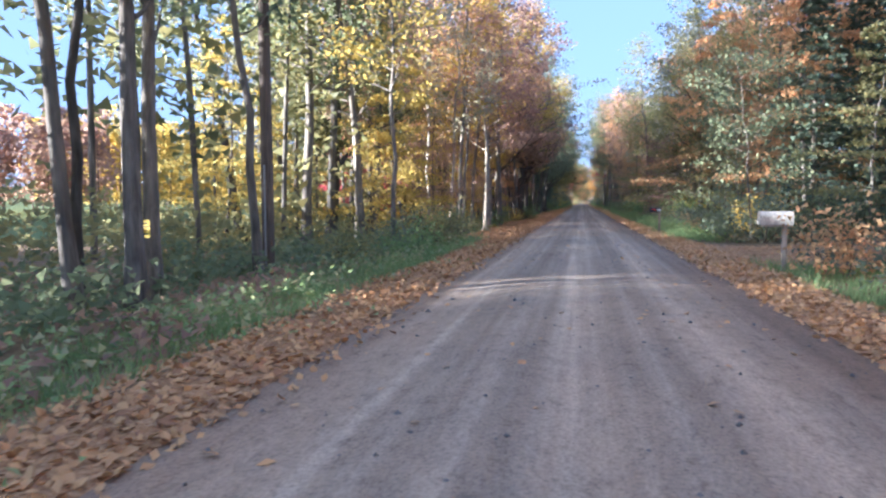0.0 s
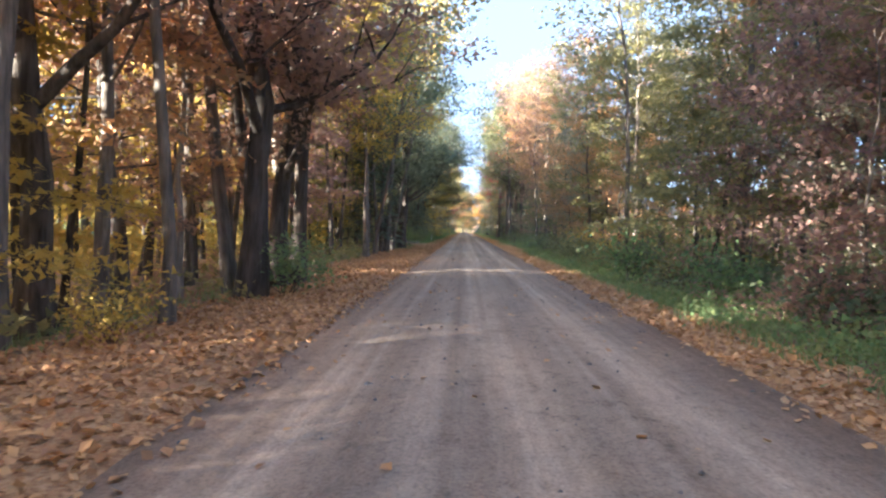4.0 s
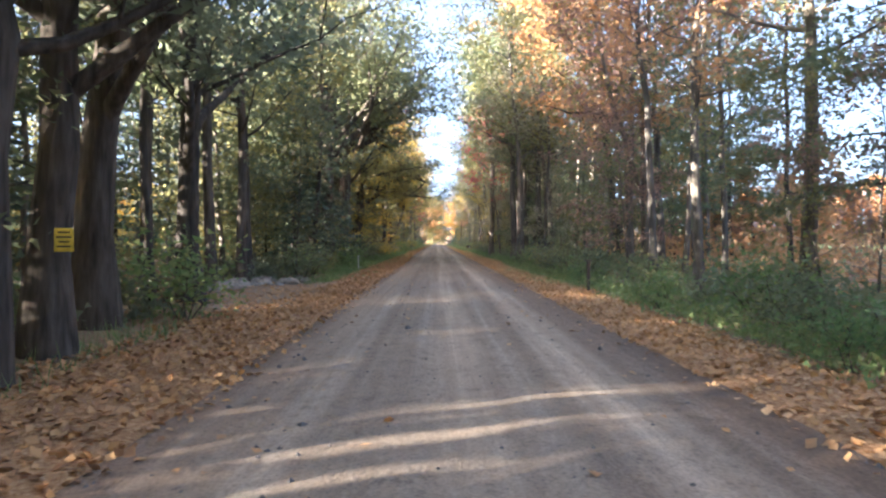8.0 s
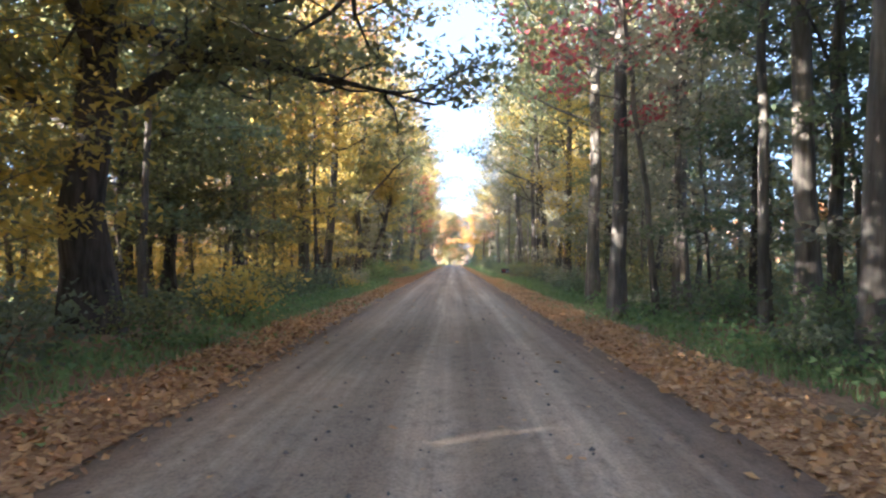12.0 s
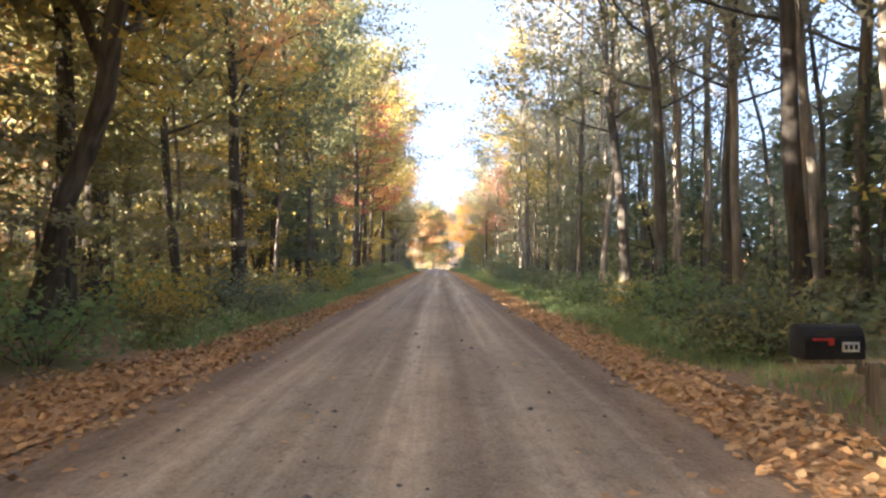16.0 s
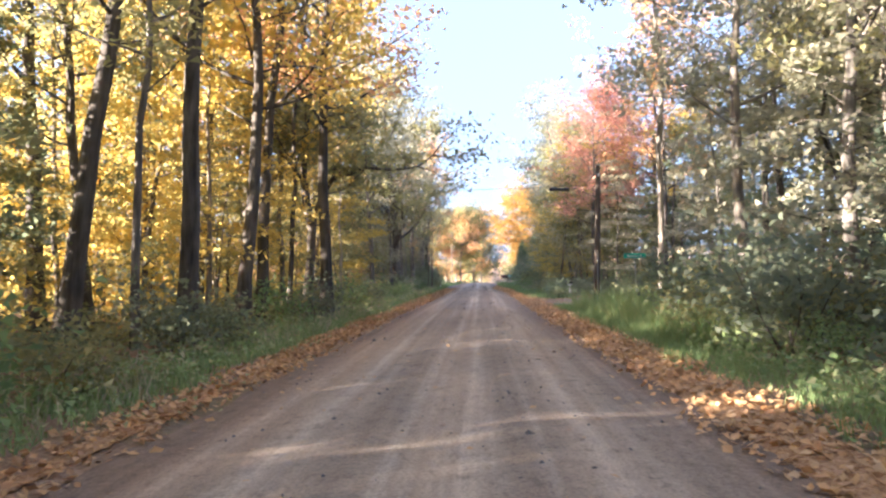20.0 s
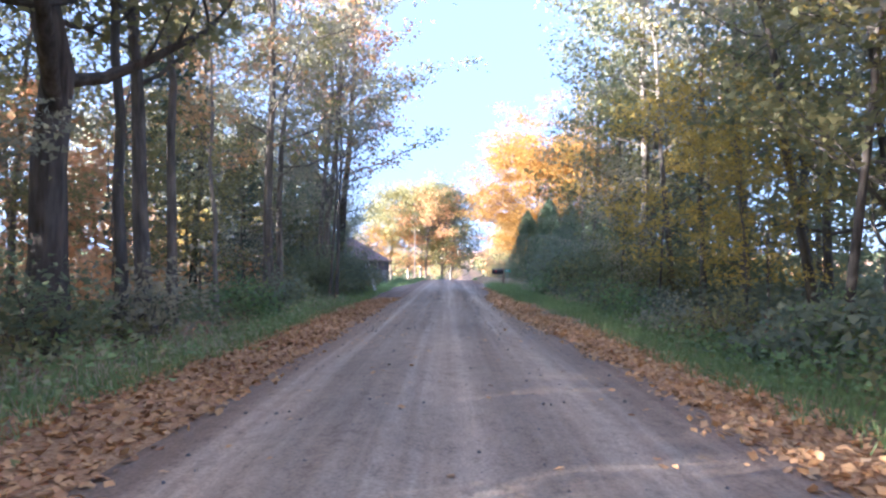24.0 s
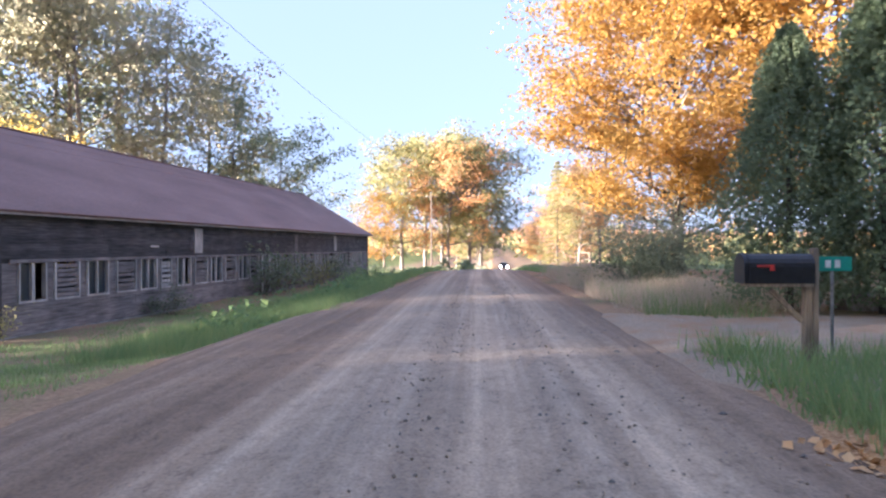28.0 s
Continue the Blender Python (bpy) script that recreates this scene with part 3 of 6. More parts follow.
def conifer_mesh(seed, h, r, base, spread, n_whorl, sprays, leaf, droop=0.25):
    rng = np.random.default_rng(seed)
    V, Fq, BV, BF, C = [], [], [], [], []
    tube_arrays(V, Fq, [(0, 0, -0.3), (0, 0, h * 0.5), (0.05, 0, h)], [r, r * 0.6, 0.02], 8)
    for i in range(n_whorl):
        u = i / (n_whorl - 1)
        z = base + (h - base) * u
        for j in range(6):
            az = j * 1.047 + i * 0.6 + rng.normal() * 0.2
            ln = spread * (1.02 - u) ** 0.8 * rng.uniform(0.75, 1.1) + 0.15
            a = np.array([math.cos(az), math.sin(az), 0])
            pts = [np.array([0, 0, z]) + a * ln * t + np.array([0, 0, -droop * ln * t * t + 0.12 * ln * t]) for t in (0, 0.4, 0.75, 1)]
            tube_arrays(BV, BF, pts, [0.03 * (1.2 - u), 0.02, 0.012, 0.006], 3)
            t = rng.random(sprays) ** 0.6
            side = np.cross(a, (0, 0, 1)) * (rng.normal(size=sprays) * 0.16 * ln * (1.2 - t))[:, None]
            C.append(np.array([0, 0, z]) + a * (ln * t)[:, None] + side + np.column_stack([t * 0, t * 0, -droop * ln * t * t + 0.12 * ln * t + rng.normal(size=sprays) * 0.07]))
    LV, LF = leaves_tri(rng, np.concatenate(C), leaf, 0.4)
    return mesh_np("trunk", V, Fq, BARK["dark"], True), mesh_np("crown", LV, LF, LEAF["needle"]), mesh_np("branchwork", BV, BF, BARK["dark"], True)


def cedar_mesh(seed, h, w, n, leaf):
    """A dense upright evergreen: small sprays on a flame-shaped, lumpy body."""
    rng = np.random.default_rng(seed)
    V, Fq = [], []
    tube_arrays(V, Fq, [(0, 0, -0.3), (0, 0, h * 0.5), (0, 0, h * 0.96)], [0.12, 0.07, 0.01], 7)
    u = rng.random(n) ** 0.85
    az = rng.random(n) * 2 * math.pi
    prof = w * (1 - u) ** 0.5 * (0.72 + 0.33 * np.sin(np.pi * u ** 0.6))
    lump = 1 + 0.22 * np.sin(az * 3 + u * 9 + seed) + 0.16 * np.sin(az * 7 - u * 23) + 0.12 * np.sin(az * 11 + u * 41)
    rr = prof * lump * (0.35 + 0.75 * rng.random(n) ** 0.6)
    c = np.column_stack([rr * np.cos(az), rr * np.sin(az), 0.25 + u * (h - 0.25) + rng.normal(size=n) * 0.08])
    LV, LF = leaves_tri(rng, c, leaf, 1.3)
    return mesh_np("trunk", V, Fq, BARK["dark"], True), mesh_np("crown", LV, LF, LEAF["cedar"])


def bush_mesh(seed, h, w, n_leaf, leaf, stems=7):
    rng = np.random.default_rng(seed)
    V, Fq, tips = [], [], []
    for i in range(stems):
        az = i * 2.4
        d = np.array([math.cos(az) * 0.6 * w / h, math.sin(az) * 0.6 * w / h, 1.0])
        bough(rng, (math.cos(az) * 0.08, math.sin(az) * 0.08, -0.1), d / np.linalg.norm(d), h * rng.uniform(0.7, 1.1), 0.016, V, Fq, tips, 1, 4, 0.05, 0.2)
    P = np.array([t[0] for t in tips])
    c = P[rng.choice(len(P), n_leaf)] + rng.normal(size=(n_leaf, 3)) * np.array([0.2 * w, 0.2 * w, 0.14 * h])
    c[:, 2] = np.maximum(c[:, 2], 0.05)
    LV, LF = leaves_tri(rng, c, leaf)
    return mesh_np("stem", V, Fq, BARK["dark"], True), mesh_np("foliage", LV, LF, LEAF["green"])


KINDS = {
    "tall": [tree_mesh(10 + i, 15.5, 0.19, 5.4, 3.9, 20, 5200, 0.165, egg, 1) for i in range(3)],
    "slim": [tree_mesh(30 + i, 14, 0.10, 5.0, 2.5, 16, 2500, 0.16, egg, 1, wob=0.14) for i in range(3)],
    "old": [tree_mesh(50 + i, 15.5, 0.33, 5.2, 4.8, 15, 8000, 0.165, flat_top, 1, up=0.2, wob=0.16, fork=4) for i in range(2)],
    "forked": [tree_mesh(60 + i, 15, 0.26, 3.6, 3.9, 14, 6600, 0.16, egg, 1, wob=0.2, fork=2) for i in range(2)],
    "young": [tree_mesh(70 + i, 7, 0.045, 1.2, 2.3, 16, 3400, 0.122, egg, 1, wob=0.10, angle=0.35, up=0.1) for i in range(3)],
    "tier": [tier_mesh(140 + i, 10.5 + 1.2 * i, 0.085 + 0.012 * i, 1.5 + 0.3 * i, 3.6, 30, 210, 0.15) for i in range(4)],
    "oak": [spread_tree(160, 16, 0.47, ((4.3, 8, 7.0, 0.42, 0.20), (3.6, 160, 4.5, 0.9, 0.15), (4.9, 250, 6.0, 0.35, 0.15), (5.6, 60, 6.5, 0.4, 0.15), (6.4, 320, 6.0, 0.5, 0.14), (7.2, 200, 5.5, 0.5, 0.13)), 15000, 0.16, spread=5.2)],
    "split": [spread_tree(165, 16, 0.23, ((4.4, -20, 6.0, 2.2, 0.13), (5.6, 200, 4.0, 1.4, 0.08), (6.3, 60, 4.2, 1.1, 0.07)), 9500, 0.16, flare=0.4, spread=3.8, level=0.06),
              spread_tree(168, 16, 0.21, ((3.4, -15, 7.0, 1.7, 0.13), (5.2, 190, 4.0, 1.4, 0.08), (6.2, 80, 4.0, 1.1, 0.07)), 9500, 0.16, flare=0.4, spread=3.8, level=0.06)],
    "snag": [tree_mesh(185 + i, 15, 0.09, 4.2, 3.4, 16, 60, 0.12, egg, 1, wob=0.13, angle=0.75, up=0.35) for i in range(2)],
    "bare": [tree_mesh(80 + i, 17, 0.11, 4.5, 2.6, 20, 850, 0.135, egg, 1, wob=0.16, angle=0.9) for i in range(3)],
    "conifer": [conifer_mesh(90 + i, 13, 0.16, 1.2, 3.0, 26, 36, 0.24) for i in range(2)],
    "cedar": [cedar_mesh(95 + i, 7.4, 1.85, 30000, 0.095) for i in range(2)],
    "bush": [bush_mesh(100 + i, 1.5, 1.5, 820, 0.125) for i in range(3)],
    "thicket": [bush_mesh(110 + i, 3.1, 3.0, 5600, 0.12, 12) for i in range(2)],
    "maple": [tree_mesh(120, 14.6, 0.35, 1.8, 6.8, 64, 78000, 0.18, lambda u: 0.62 + 0.55 * math.sin(math.pi * (0.12 + 0.62 * u)), 1, up=0.25, clump=0.62, angle=0.38)],
    "round": [tree_mesh(125 + i, 12, 0.2, 2.2, 4.6, 30, 8000, 0.235, egg, 1, clump=0.55, angle=0.5) for i in range(2)],
}
TINT = {"russet": "russet-brown", "yellow": "yellow", "gold": "golden-yellow", "orange": "orange", "olive": "olive-yellow", "green": "green", "dusk": "dark green",
        "red": "crimson", "pink": "salmon-pink", "pale": "pale green", "needle": "dark needle", "cedar": "scaly green", "straw": "straw-coloured", "fern": "bright green"}
SAYS = {"tall": "tall straight roadside tree with {} autumn leaves", "slim": "slender woodland tree with thin {} leaves", "old": "massive old tree with heavy limbs and {} leaves",
        "forked": "thick forked tree with {} leaves", "young": "young understory tree with {} leaves to the ground", "bare": "slender half-bare tree with few {} leaves",
        "snag": "dead bare tree with long thin branches and few {} leaves", "tier": "slender shade tree with level sprays of {} leaves", "oak": "huge old oak with long crooked limbs and {} leaves",
        "split": "dark forked tree with spreading limbs and {} leaves", "conifer": "dark evergreen conifer with drooping {} branches", "cedar": "dense upright cedar with {} foliage", "bush": "leafy roadside bush with {} leaves", "thicket": "dense tall bush with {} leaves",
        "maple": "broad maple with glowing {} leaves", "round": "broad round-crowned tree with {} leaves"}
NAMES = {"tall": "tree", "slim": "slender_tree", "old": "old_tree", "forked": "forked_tree", "young": "young_tree", "bare": "half_bare_tree", "snag": "dead_tree", "tier": "shade_tree", "oak": "oak_tree", "split": "forked_tree", "conifer": "conifer",
         "cedar": "cedar", "bush": "bush", "thicket": "bush", "maple": "maple_tree", "round": "tree"}
planted = []


def plant(kind, x, y, leaf, bark="grey", lean=0.0, size=1.0, pick=None, turn=None, back=0.0):
    if kind == "bush" and size >= 1.45:
        kind, size = "thicket", size * 0.48
    low = kind in ("bush", "thicket")
    pick = int(abs(x * 7.3 + y * 3.1)) if pick is None else pick
    turn = (x * 137.5 + y * 71.3) % 360 if turn is None else turn
    wood, crown, *boughs = KINDS[kind][pick % len(KINDS[kind])]
    m = Matrix.Translation((x, y, land(x, y))) @ Euler((radians(back), radians(lean), 0)).to_matrix().to_4x4() @ Matrix.Rotation(radians(turn), 4, "Z") @ Matrix.Scale(size, 4)
    t = thing(NAMES[kind], m, SAYS[kind].format(TINT[leaf]), "bush" if low else "tree", "bushes along the road" if low else "trees along the road")
    names = ("stem", "foliage") if low else ("trunk", "crown")
    for nm, me, mt in zip(names, (wood, crown), (BARK[bark], LEAF[leaf])):
        o = new(nm, me)
        o.parent = t
        o.material_slots[0].link = "OBJECT"
        o.material_slots[0].material = mt
    for me in boughs:
        o = tagged(new("branchwork", me), kind="stuff")
        o.parent = t
    planted.append((x, y))
    return t


def free(x, y, gap):
    return all((x - a) ** 2 + (y - b) ** 2 > gap * gap for a, b in planted)


def blocked(x, y):
    """Drives, side road, gateway and barn keep clear."""
    if x > 0 and (17.5 < y < 27 + 0.3 * max(0, x - 3) and x < 26):
        return True
    if x > 0 and 258.5 < y < 270 + 0.1 * x:
        return True
    if x < 0 and 104.5 < y < 113.5 and x > -9.5:
        return True
    if x < 0 and 30.5 < y < 40.5 and x > -10.5:
        return True
    if x > 0 and x < 9.5 and 242 < y < 258.5:
        return True
    if -30 < x < 0 and y > 316:
        return True
    if x > 0 and y > 312:
        return True
    return False

# ---- the trees nearest the road, stretch by stretch ----
# from 0 m
plant("slim", -7.7, 9.1, "pale", "grey", -4, 1.25)
plant("tall", -7.0, 9.6, "pale", "grey", 0, 0.82)
plant("tall", -7.4, 10.6, "green", "grey", 1, 0.78)
plant("tall", -10.9, 25.7, "green", "grey", 2, 1.13)
plant("tall", -8.7, 26.3, "olive", "grey", -4, 0.94)
plant("tall", -10.5, 27.3, "green", "grey", 2, 1.04)
plant("tall", -14.1, 29.1, "olive", "grey", -4, 0.84)
plant("tall", -9.9, 29.3, "green", "grey", -0, 0.95)
plant("slim", -5.9, 30.5, "pale", "pale", -2, 0.78)
plant("forked", -11.8, 31.2, "olive", "dark", 1, 1.06)
plant("tall", -16.8, 31.7, "olive", "dark", -10, 1.25)
plant("tall", -14.6, 32.0, "pale", "grey", -1, 0.78)
plant("tall", -11.4, 34.1, "orange", "grey", 0, 0.86)
plant("tall", -10.8, 34.3, "russet", "grey", 3, 1.08)
plant("slim", -9.2, 40.8, "orange", "pale", -1, 1.2)
plant("tall", -12.5, 35.8, "russet", "grey", 1, 0.99)
plant("tall", -11.5, 36.0, "russet", "grey", -0, 0.82)
plant("slim", -7.0, 39.1, "russet", "grey", -2, 1.25)
# from 40 m
plant("slim", -7.1, 40.7, "yellow", "grey", 1, 1.06)
plant("slim", -10.7, 40.9, "olive", "grey", -9, 1.00)
plant("tall", -5.9, 41.9, "russet", "pale", 0, 0.78)
plant("slim", -7.2, 44.6, "yellow", "grey", 0, 1.25)
plant("tall", -6.3, 46.2, "russet", "pale", 1, 0.81)
plant("slim", -8.1, 46.9, "russet", "grey", -4, 1.25)
plant("tall", -5.8, 48.5, "russet", "grey", -1, 1.06)
plant("tall", -6.9, 55.4, "orange", "grey", 0, 0.92)
plant("forked", -7.6, 57.4, "russet", "dark", 0, 1.05)
plant("slim", -5.5, 57.7, "russet", "grey", 1, 1.15)
plant("tall", -7.1, 58.5, "russet", "grey", 1, 0.78)
plant("slim", -6.9, 61.5, "russet", "pale", -1, 0.82)
plant("forked", -5.7, 62.8, "russet", "dark", 1, 1.25)
plant("tall", -6.4, 63.5, "russet", "grey", -7, 1.00)
plant("tall", -6.2, 65.0, "russet", "grey", -7, 0.94)
plant("forked", -5.7, 65.3, "russet", "dark", 1, 1.06)
plant("tall", -5.4, 66.3, "yellow", "dark", -0, 1.16)
plant("tall", 11.2, 70.3, "orange", "grey", -3, 0.81)
plant("slim", 12.0, 77.0, "olive", "grey", -2, 1.25)
plant("slim", 7.2, 79.1, "olive", "grey", -2, 1.25)
# from 80 m
plant("tall", -5.7, 82.2, "yellow", "grey", -1, 0.78)
plant("slim", -5.8, 83.7, "yellow", "grey", -1, 1.02)
plant("slim", -5.6, 85.0, "green", "grey", 5, 1.25)
plant("slim", 6.6, 85.6, "orange", "grey", 1, 0.91)
plant("slim", -5.8, 87.4, "olive", "grey", -0, 1.09)
plant("slim", -5.7, 88.5, "russet", "grey", 1, 1.16)
plant("tall", -5.5, 89.5, "green", "grey", 3, 0.86)
plant("slim", -5.5, 93.2, "yellow", "grey", 7, 1.25)
plant("slim", -5.7, 94.2, "yellow", "grey", -2, 1.25)
plant("forked", -5.2, 97.3, "dusk", "dark", 2, 0.99)
plant("forked", -5.5, 99.2, "dusk", "dark", 2, 1.10)
plant("forked", -6.1, 101.7, "dusk", "dark", 1, 1.25)
plant("tall", 8.1, 105.6, "russet", "grey", -1, 1.00)
plant("forked", -6.1, 106.2, "dusk", "dark", -2, 1.07)
plant("tall", -7.7, 107.5, "dusk", "dark", -1, 0.90)
plant("tall", 6.9, 108.9, "orange", "grey", -2, 0.80)
plant("slim", 6.2, 110.8, "russet", "grey", -1, 1.24)
plant("tall", -7.4, 111.5, "dusk", "dark", -1, 0.99)
plant("tall", -7.1, 113.7, "dusk", "dark", -0, 0.93)
plant("tall", -7.1, 114.7, "olive", "dark", -2, 0.93)
plant("tall", 7.9, 117.0, "olive", "grey", -1, 0.94)
plant("slim", 8.4, 117.1, "russet", "grey", -11, 1.25)
plant("tall", 8.9, 118.1, "orange", "grey", -3, 0.90)
# from 120 m
plant("slim", -5.8, 120.4, "olive", "dark", -1, 1.17)
plant("tall", 8.4, 121.0, "russet", "grey", -2, 1.04)
plant("old", -6.1, 126.7, "green", "dark", -0, 1.12)
plant("tall", 9.5, 126.8, "orange", "dark", -7, 1.25)
plant("old", -7.1, 127.9, "dusk", "dark", 3, 1.21)
plant("slim", 7.8, 130.0, "orange", "grey", -3, 1.15)
plant("tall", 8.6, 130.1, "olive", "grey", -0, 1.24)
plant("old", -6.3, 133.1, "dusk", "dark", -0, 1.25)
plant("slim", 6.6, 133.9, "pale", "grey", -2, 1.25)
plant("old", -7.1, 135.1, "green", "dark", -0, 1.25)
plant("tall", 5.4, 137.0, "olive", "grey", -2, 1.25)
plant("forked", -7.1, 137.0, "olive", "dark", -2, 1.17)
plant("tall", 7.9, 138.6, "pale", "grey", -4, 1.08)
plant("tall", -7.4, 139.8, "olive", "dark", -0, 1.21)
plant("tall", 8.0, 140.1, "olive", "grey", -1, 0.92)
plant("tall", 5.3, 140.2, "green", "grey", -1, 1.25)
plant("tall", 7.3, 140.4, "pale", "grey", -1, 1.17)
plant("tall", 6.3, 143.9, "olive", "grey", 2, 1.09)
plant("oak", -6.8, 146.7, "olive", "dark", 0, 1.0, 0, 0)
plant("tall", 7.1, 147.3, "olive", "grey", -2, 1.25)
plant("slim", 6.5, 147.8, "green", "grey", -1, 1.25)
plant("tall", 7.9, 147.8, "green", "grey", 1, 0.84)
plant("tall", 4.6, 152.6, "green", "grey", 0, 1.25)
plant("tall", 7.0, 154.0, "pale", "grey", -3, 0.78)
plant("tall", 7.4, 155.9, "pale", "grey", 0, 1.25)
plant("tall", 5.1, 158.3, "olive", "grey", 1, 1.25)
plant("tall", -11.9, 158.6, "dusk", "dark", -0, 1.19)
plant("tall", -11.2, 158.7, "dusk", "dark", -1, 1.17)
# from 160 m
plant("tall", -8.8, 161.8, "olive", "dark", 0, 1.25)
plant("tall", 6.4, 164.9, "green", "grey", -0, 1.25)
plant("tall", 7.7, 167.3, "yellow", "dark", 0, 1.25)
plant("tall", -7.3, 167.3, "orange", "dark", -1, 1.25)
plant("tall", 9.6, 168.0, "green", "grey", -1, 0.92)
plant("tall", -7.6, 169.2, "olive", "dark", 0, 1.25)
plant("tall", -6.6, 169.4, "yellow", "dark", 3, 1.25)
plant("tall", -14.9, 172.4, "olive", "dark", -2, 1.25)
plant("tall", 6.5, 172.5, "olive", "dark", 1, 1.21)
plant("tall", 10.1, 173.1, "yellow", "grey", -0, 0.88)
plant("old", -13.2, 179.3, "orange", "dark", -0, 1.25)
plant("tall", 6.7, 182.0, "green", "dark", -2, 1.25)
plant("split", -6.8, 182.3, "olive", "dark", 4, 1.05, 0, 0)
plant("tall", 7.6, 183.3, "green", "dark", 5, 1.25)
plant("tall", 8.9, 187.7, "olive", "dark", -2, 1.25)
plant("tall", -7.4, 190.8, "yellow", "dark", 1, 1.25)
plant("split", -7.1, 192.6, "yellow", "dark", 12, 1.0, 0, 165)
plant("bare", 9.1, 193.2, "pale", "pale", -1, 1.25)
plant("tall", -14.6, 193.4, "orange", "dark", -2, 1.25)
plant("bare", 11.2, 195.8, "olive", "pale", -2, 1.25)
plant("bare", 9.0, 196.1, "pale", "pale", -0, 1.25)
plant("tall", -9.1, 198.4, "olive", "dark", 3, 1.24)
plant("bare", 10.2, 198.7, "pale", "pale", -0, 1.25)
plant("bare", 8.4, 198.8, "olive", "pale", -0, 1.25)
# from 200 m
plant("bare", 9.6, 204.2, "pale", "pale", 2, 1.25)
plant("bare", 8.7, 204.2, "pale", "pale", -2, 1.25)
plant("tall", -7.1, 205.2, "orange", "dark", -2, 1.25)
plant("bare", 6.6, 206.9, "olive", "pale", 5, 1.25)
plant("tall", -8.2, 209.4, "yellow", "dark", 0, 1.25)
plant("slim", -7.0, 210.4, "yellow", "pale", 0, 0.82)
plant("bare", 12.4, 215.2, "pale", "pale", -1, 1.25)
plant("tall", -6.5, 215.6, "dusk", "grey", 0, 0.78)
plant("bare", 7.8, 219.0, "olive", "pale", 3, 0.89)
plant("slim", -7.0, 219.3, "green", "grey", 1, 0.92)
plant("bare", 7.9, 220.3, "pale", "pale", 2, 1.25)
plant("tall", -8.1, 224.5, "olive", "dark", -3, 1.25)
plant("tall", -6.9, 227.1, "olive", "dark", -2, 1.25)
plant("bare", 9.2, 229.0, "pale", "pale", -0, 1.25)
plant("tall", -5.9, 229.4, "olive", "dark", 1, 1.25)
plant("tall", -8.1, 230.1, "olive", "dark", 1, 1.25)
plant("bare", 6.4, 230.9, "pale", "pale", 0, 1.25)
plant("tall", -7.9, 232.1, "olive", "grey", 4, 1.06)
plant("bare", 10.5, 233.4, "olive", "pale", 2, 1.25)
plant("bare", 17.8, 235.5, "olive", "pale", 4, 1.25)
plant("bare", 12.0, 239.0, "pale", "pale", 2, 1.25)
plant("tall", 7.8, 194.5, "olive", "dark", -1, 1.15)
plant("tall", 6.4, 187.5, "yellow", "grey", -1, 1.1)
plant("tall", 9.6, 191.5, "olive", "dark", 0, 1.15)
plant("tall", 10.6, 197.0, "pale", "grey", -1, 1.1)
plant("tall", 6.5, 199.5, "pale", "grey", -2, 1.0)
plant("tall", 11.4, 188.5, "olive", "dark", -1, 1.15)
plant("tall", 7.7, 246.0, "pale", "grey", -1, 0.95)
plant("tall", 8.2, 241.5, "olive", "grey", -1, 0.9)
plant("tall", -7.6, 212.5, "dusk", "dark", 2, 1.05)
plant("tall", -9.2, 216.2, "green", "dark", 1, 1.1)
plant("tall", -8.2, 221.0, "olive", "dark", 2, 1.05)
plant("tier", -8.6, 213.8, "dusk", "dark", 0, 1.0)
plant("tier", -8.9, 218.6, "green", "dark", 0, 1.05)
plant("tier", -9.0, 223.0, "olive", "dark", 0, 1.1)
plant("tall", 8.8, 200.5, "pale", "grey", -1, 1.1)
plant("tall", 7.3, 206.0, "olive", "grey", -2, 1.15)
plant("slim", 6.6, 217.0, "pale", "pale", -2, 1.25)
plant("tall", 6.3, 226.5, "yellow", "grey", -2, 1.0)
# from 240 m
plant("tall", -8.8, 240.9, "olive", "dark", 7, 1.25)
plant("tall", 17.4, 241.6, "dusk", "grey", -0, 1.25)
plant("tall", -6.6, 242.1, "yellow", "dark", 2, 1.25)
plant("tall", 14.8, 242.2, "dusk", "pale", 1, 1.25)
plant("tall", -12.2, 245.0, "yellow", "dark", 0, 1.25)
plant("tall", 14.7, 246.7, "dusk", "pale", 1, 1.18)
plant("slim", 6.2, 249.2, "pale", "pale", 1, 1.15)
plant("tall", -6.9, 248.4, "yellow", "dark", 4, 1.10)
plant("tall", -5.6, 252.2, "orange", "dark", 0, 1.25)
plant("tall", -12.6, 252.5, "olive", "dark", 1, 1.25)
plant("split", -7.3, 256.4, "olive", "dark", 1, 1.05, 1, 0)
plant("tall", -11.8, 254.9, "olive", "dark", 4, 1.25)
plant("tall", -14.6, 255.5, "yellow", "grey", 1, 1.14)
plant("tall", -9.3, 256.1, "olive", "grey", 1, 0.82)
plant("tall", -10.2, 256.3, "orange", "grey", 1, 1.10)
plant("slim", -6.8, 260.7, "olive", "pale", 1, 0.78)
plant("tall", -8.7, 263.3, "yellow", "dark", 0, 1.24)
plant("tall", 12.7, 273.2, "orange", "dark", 1, 1.25)
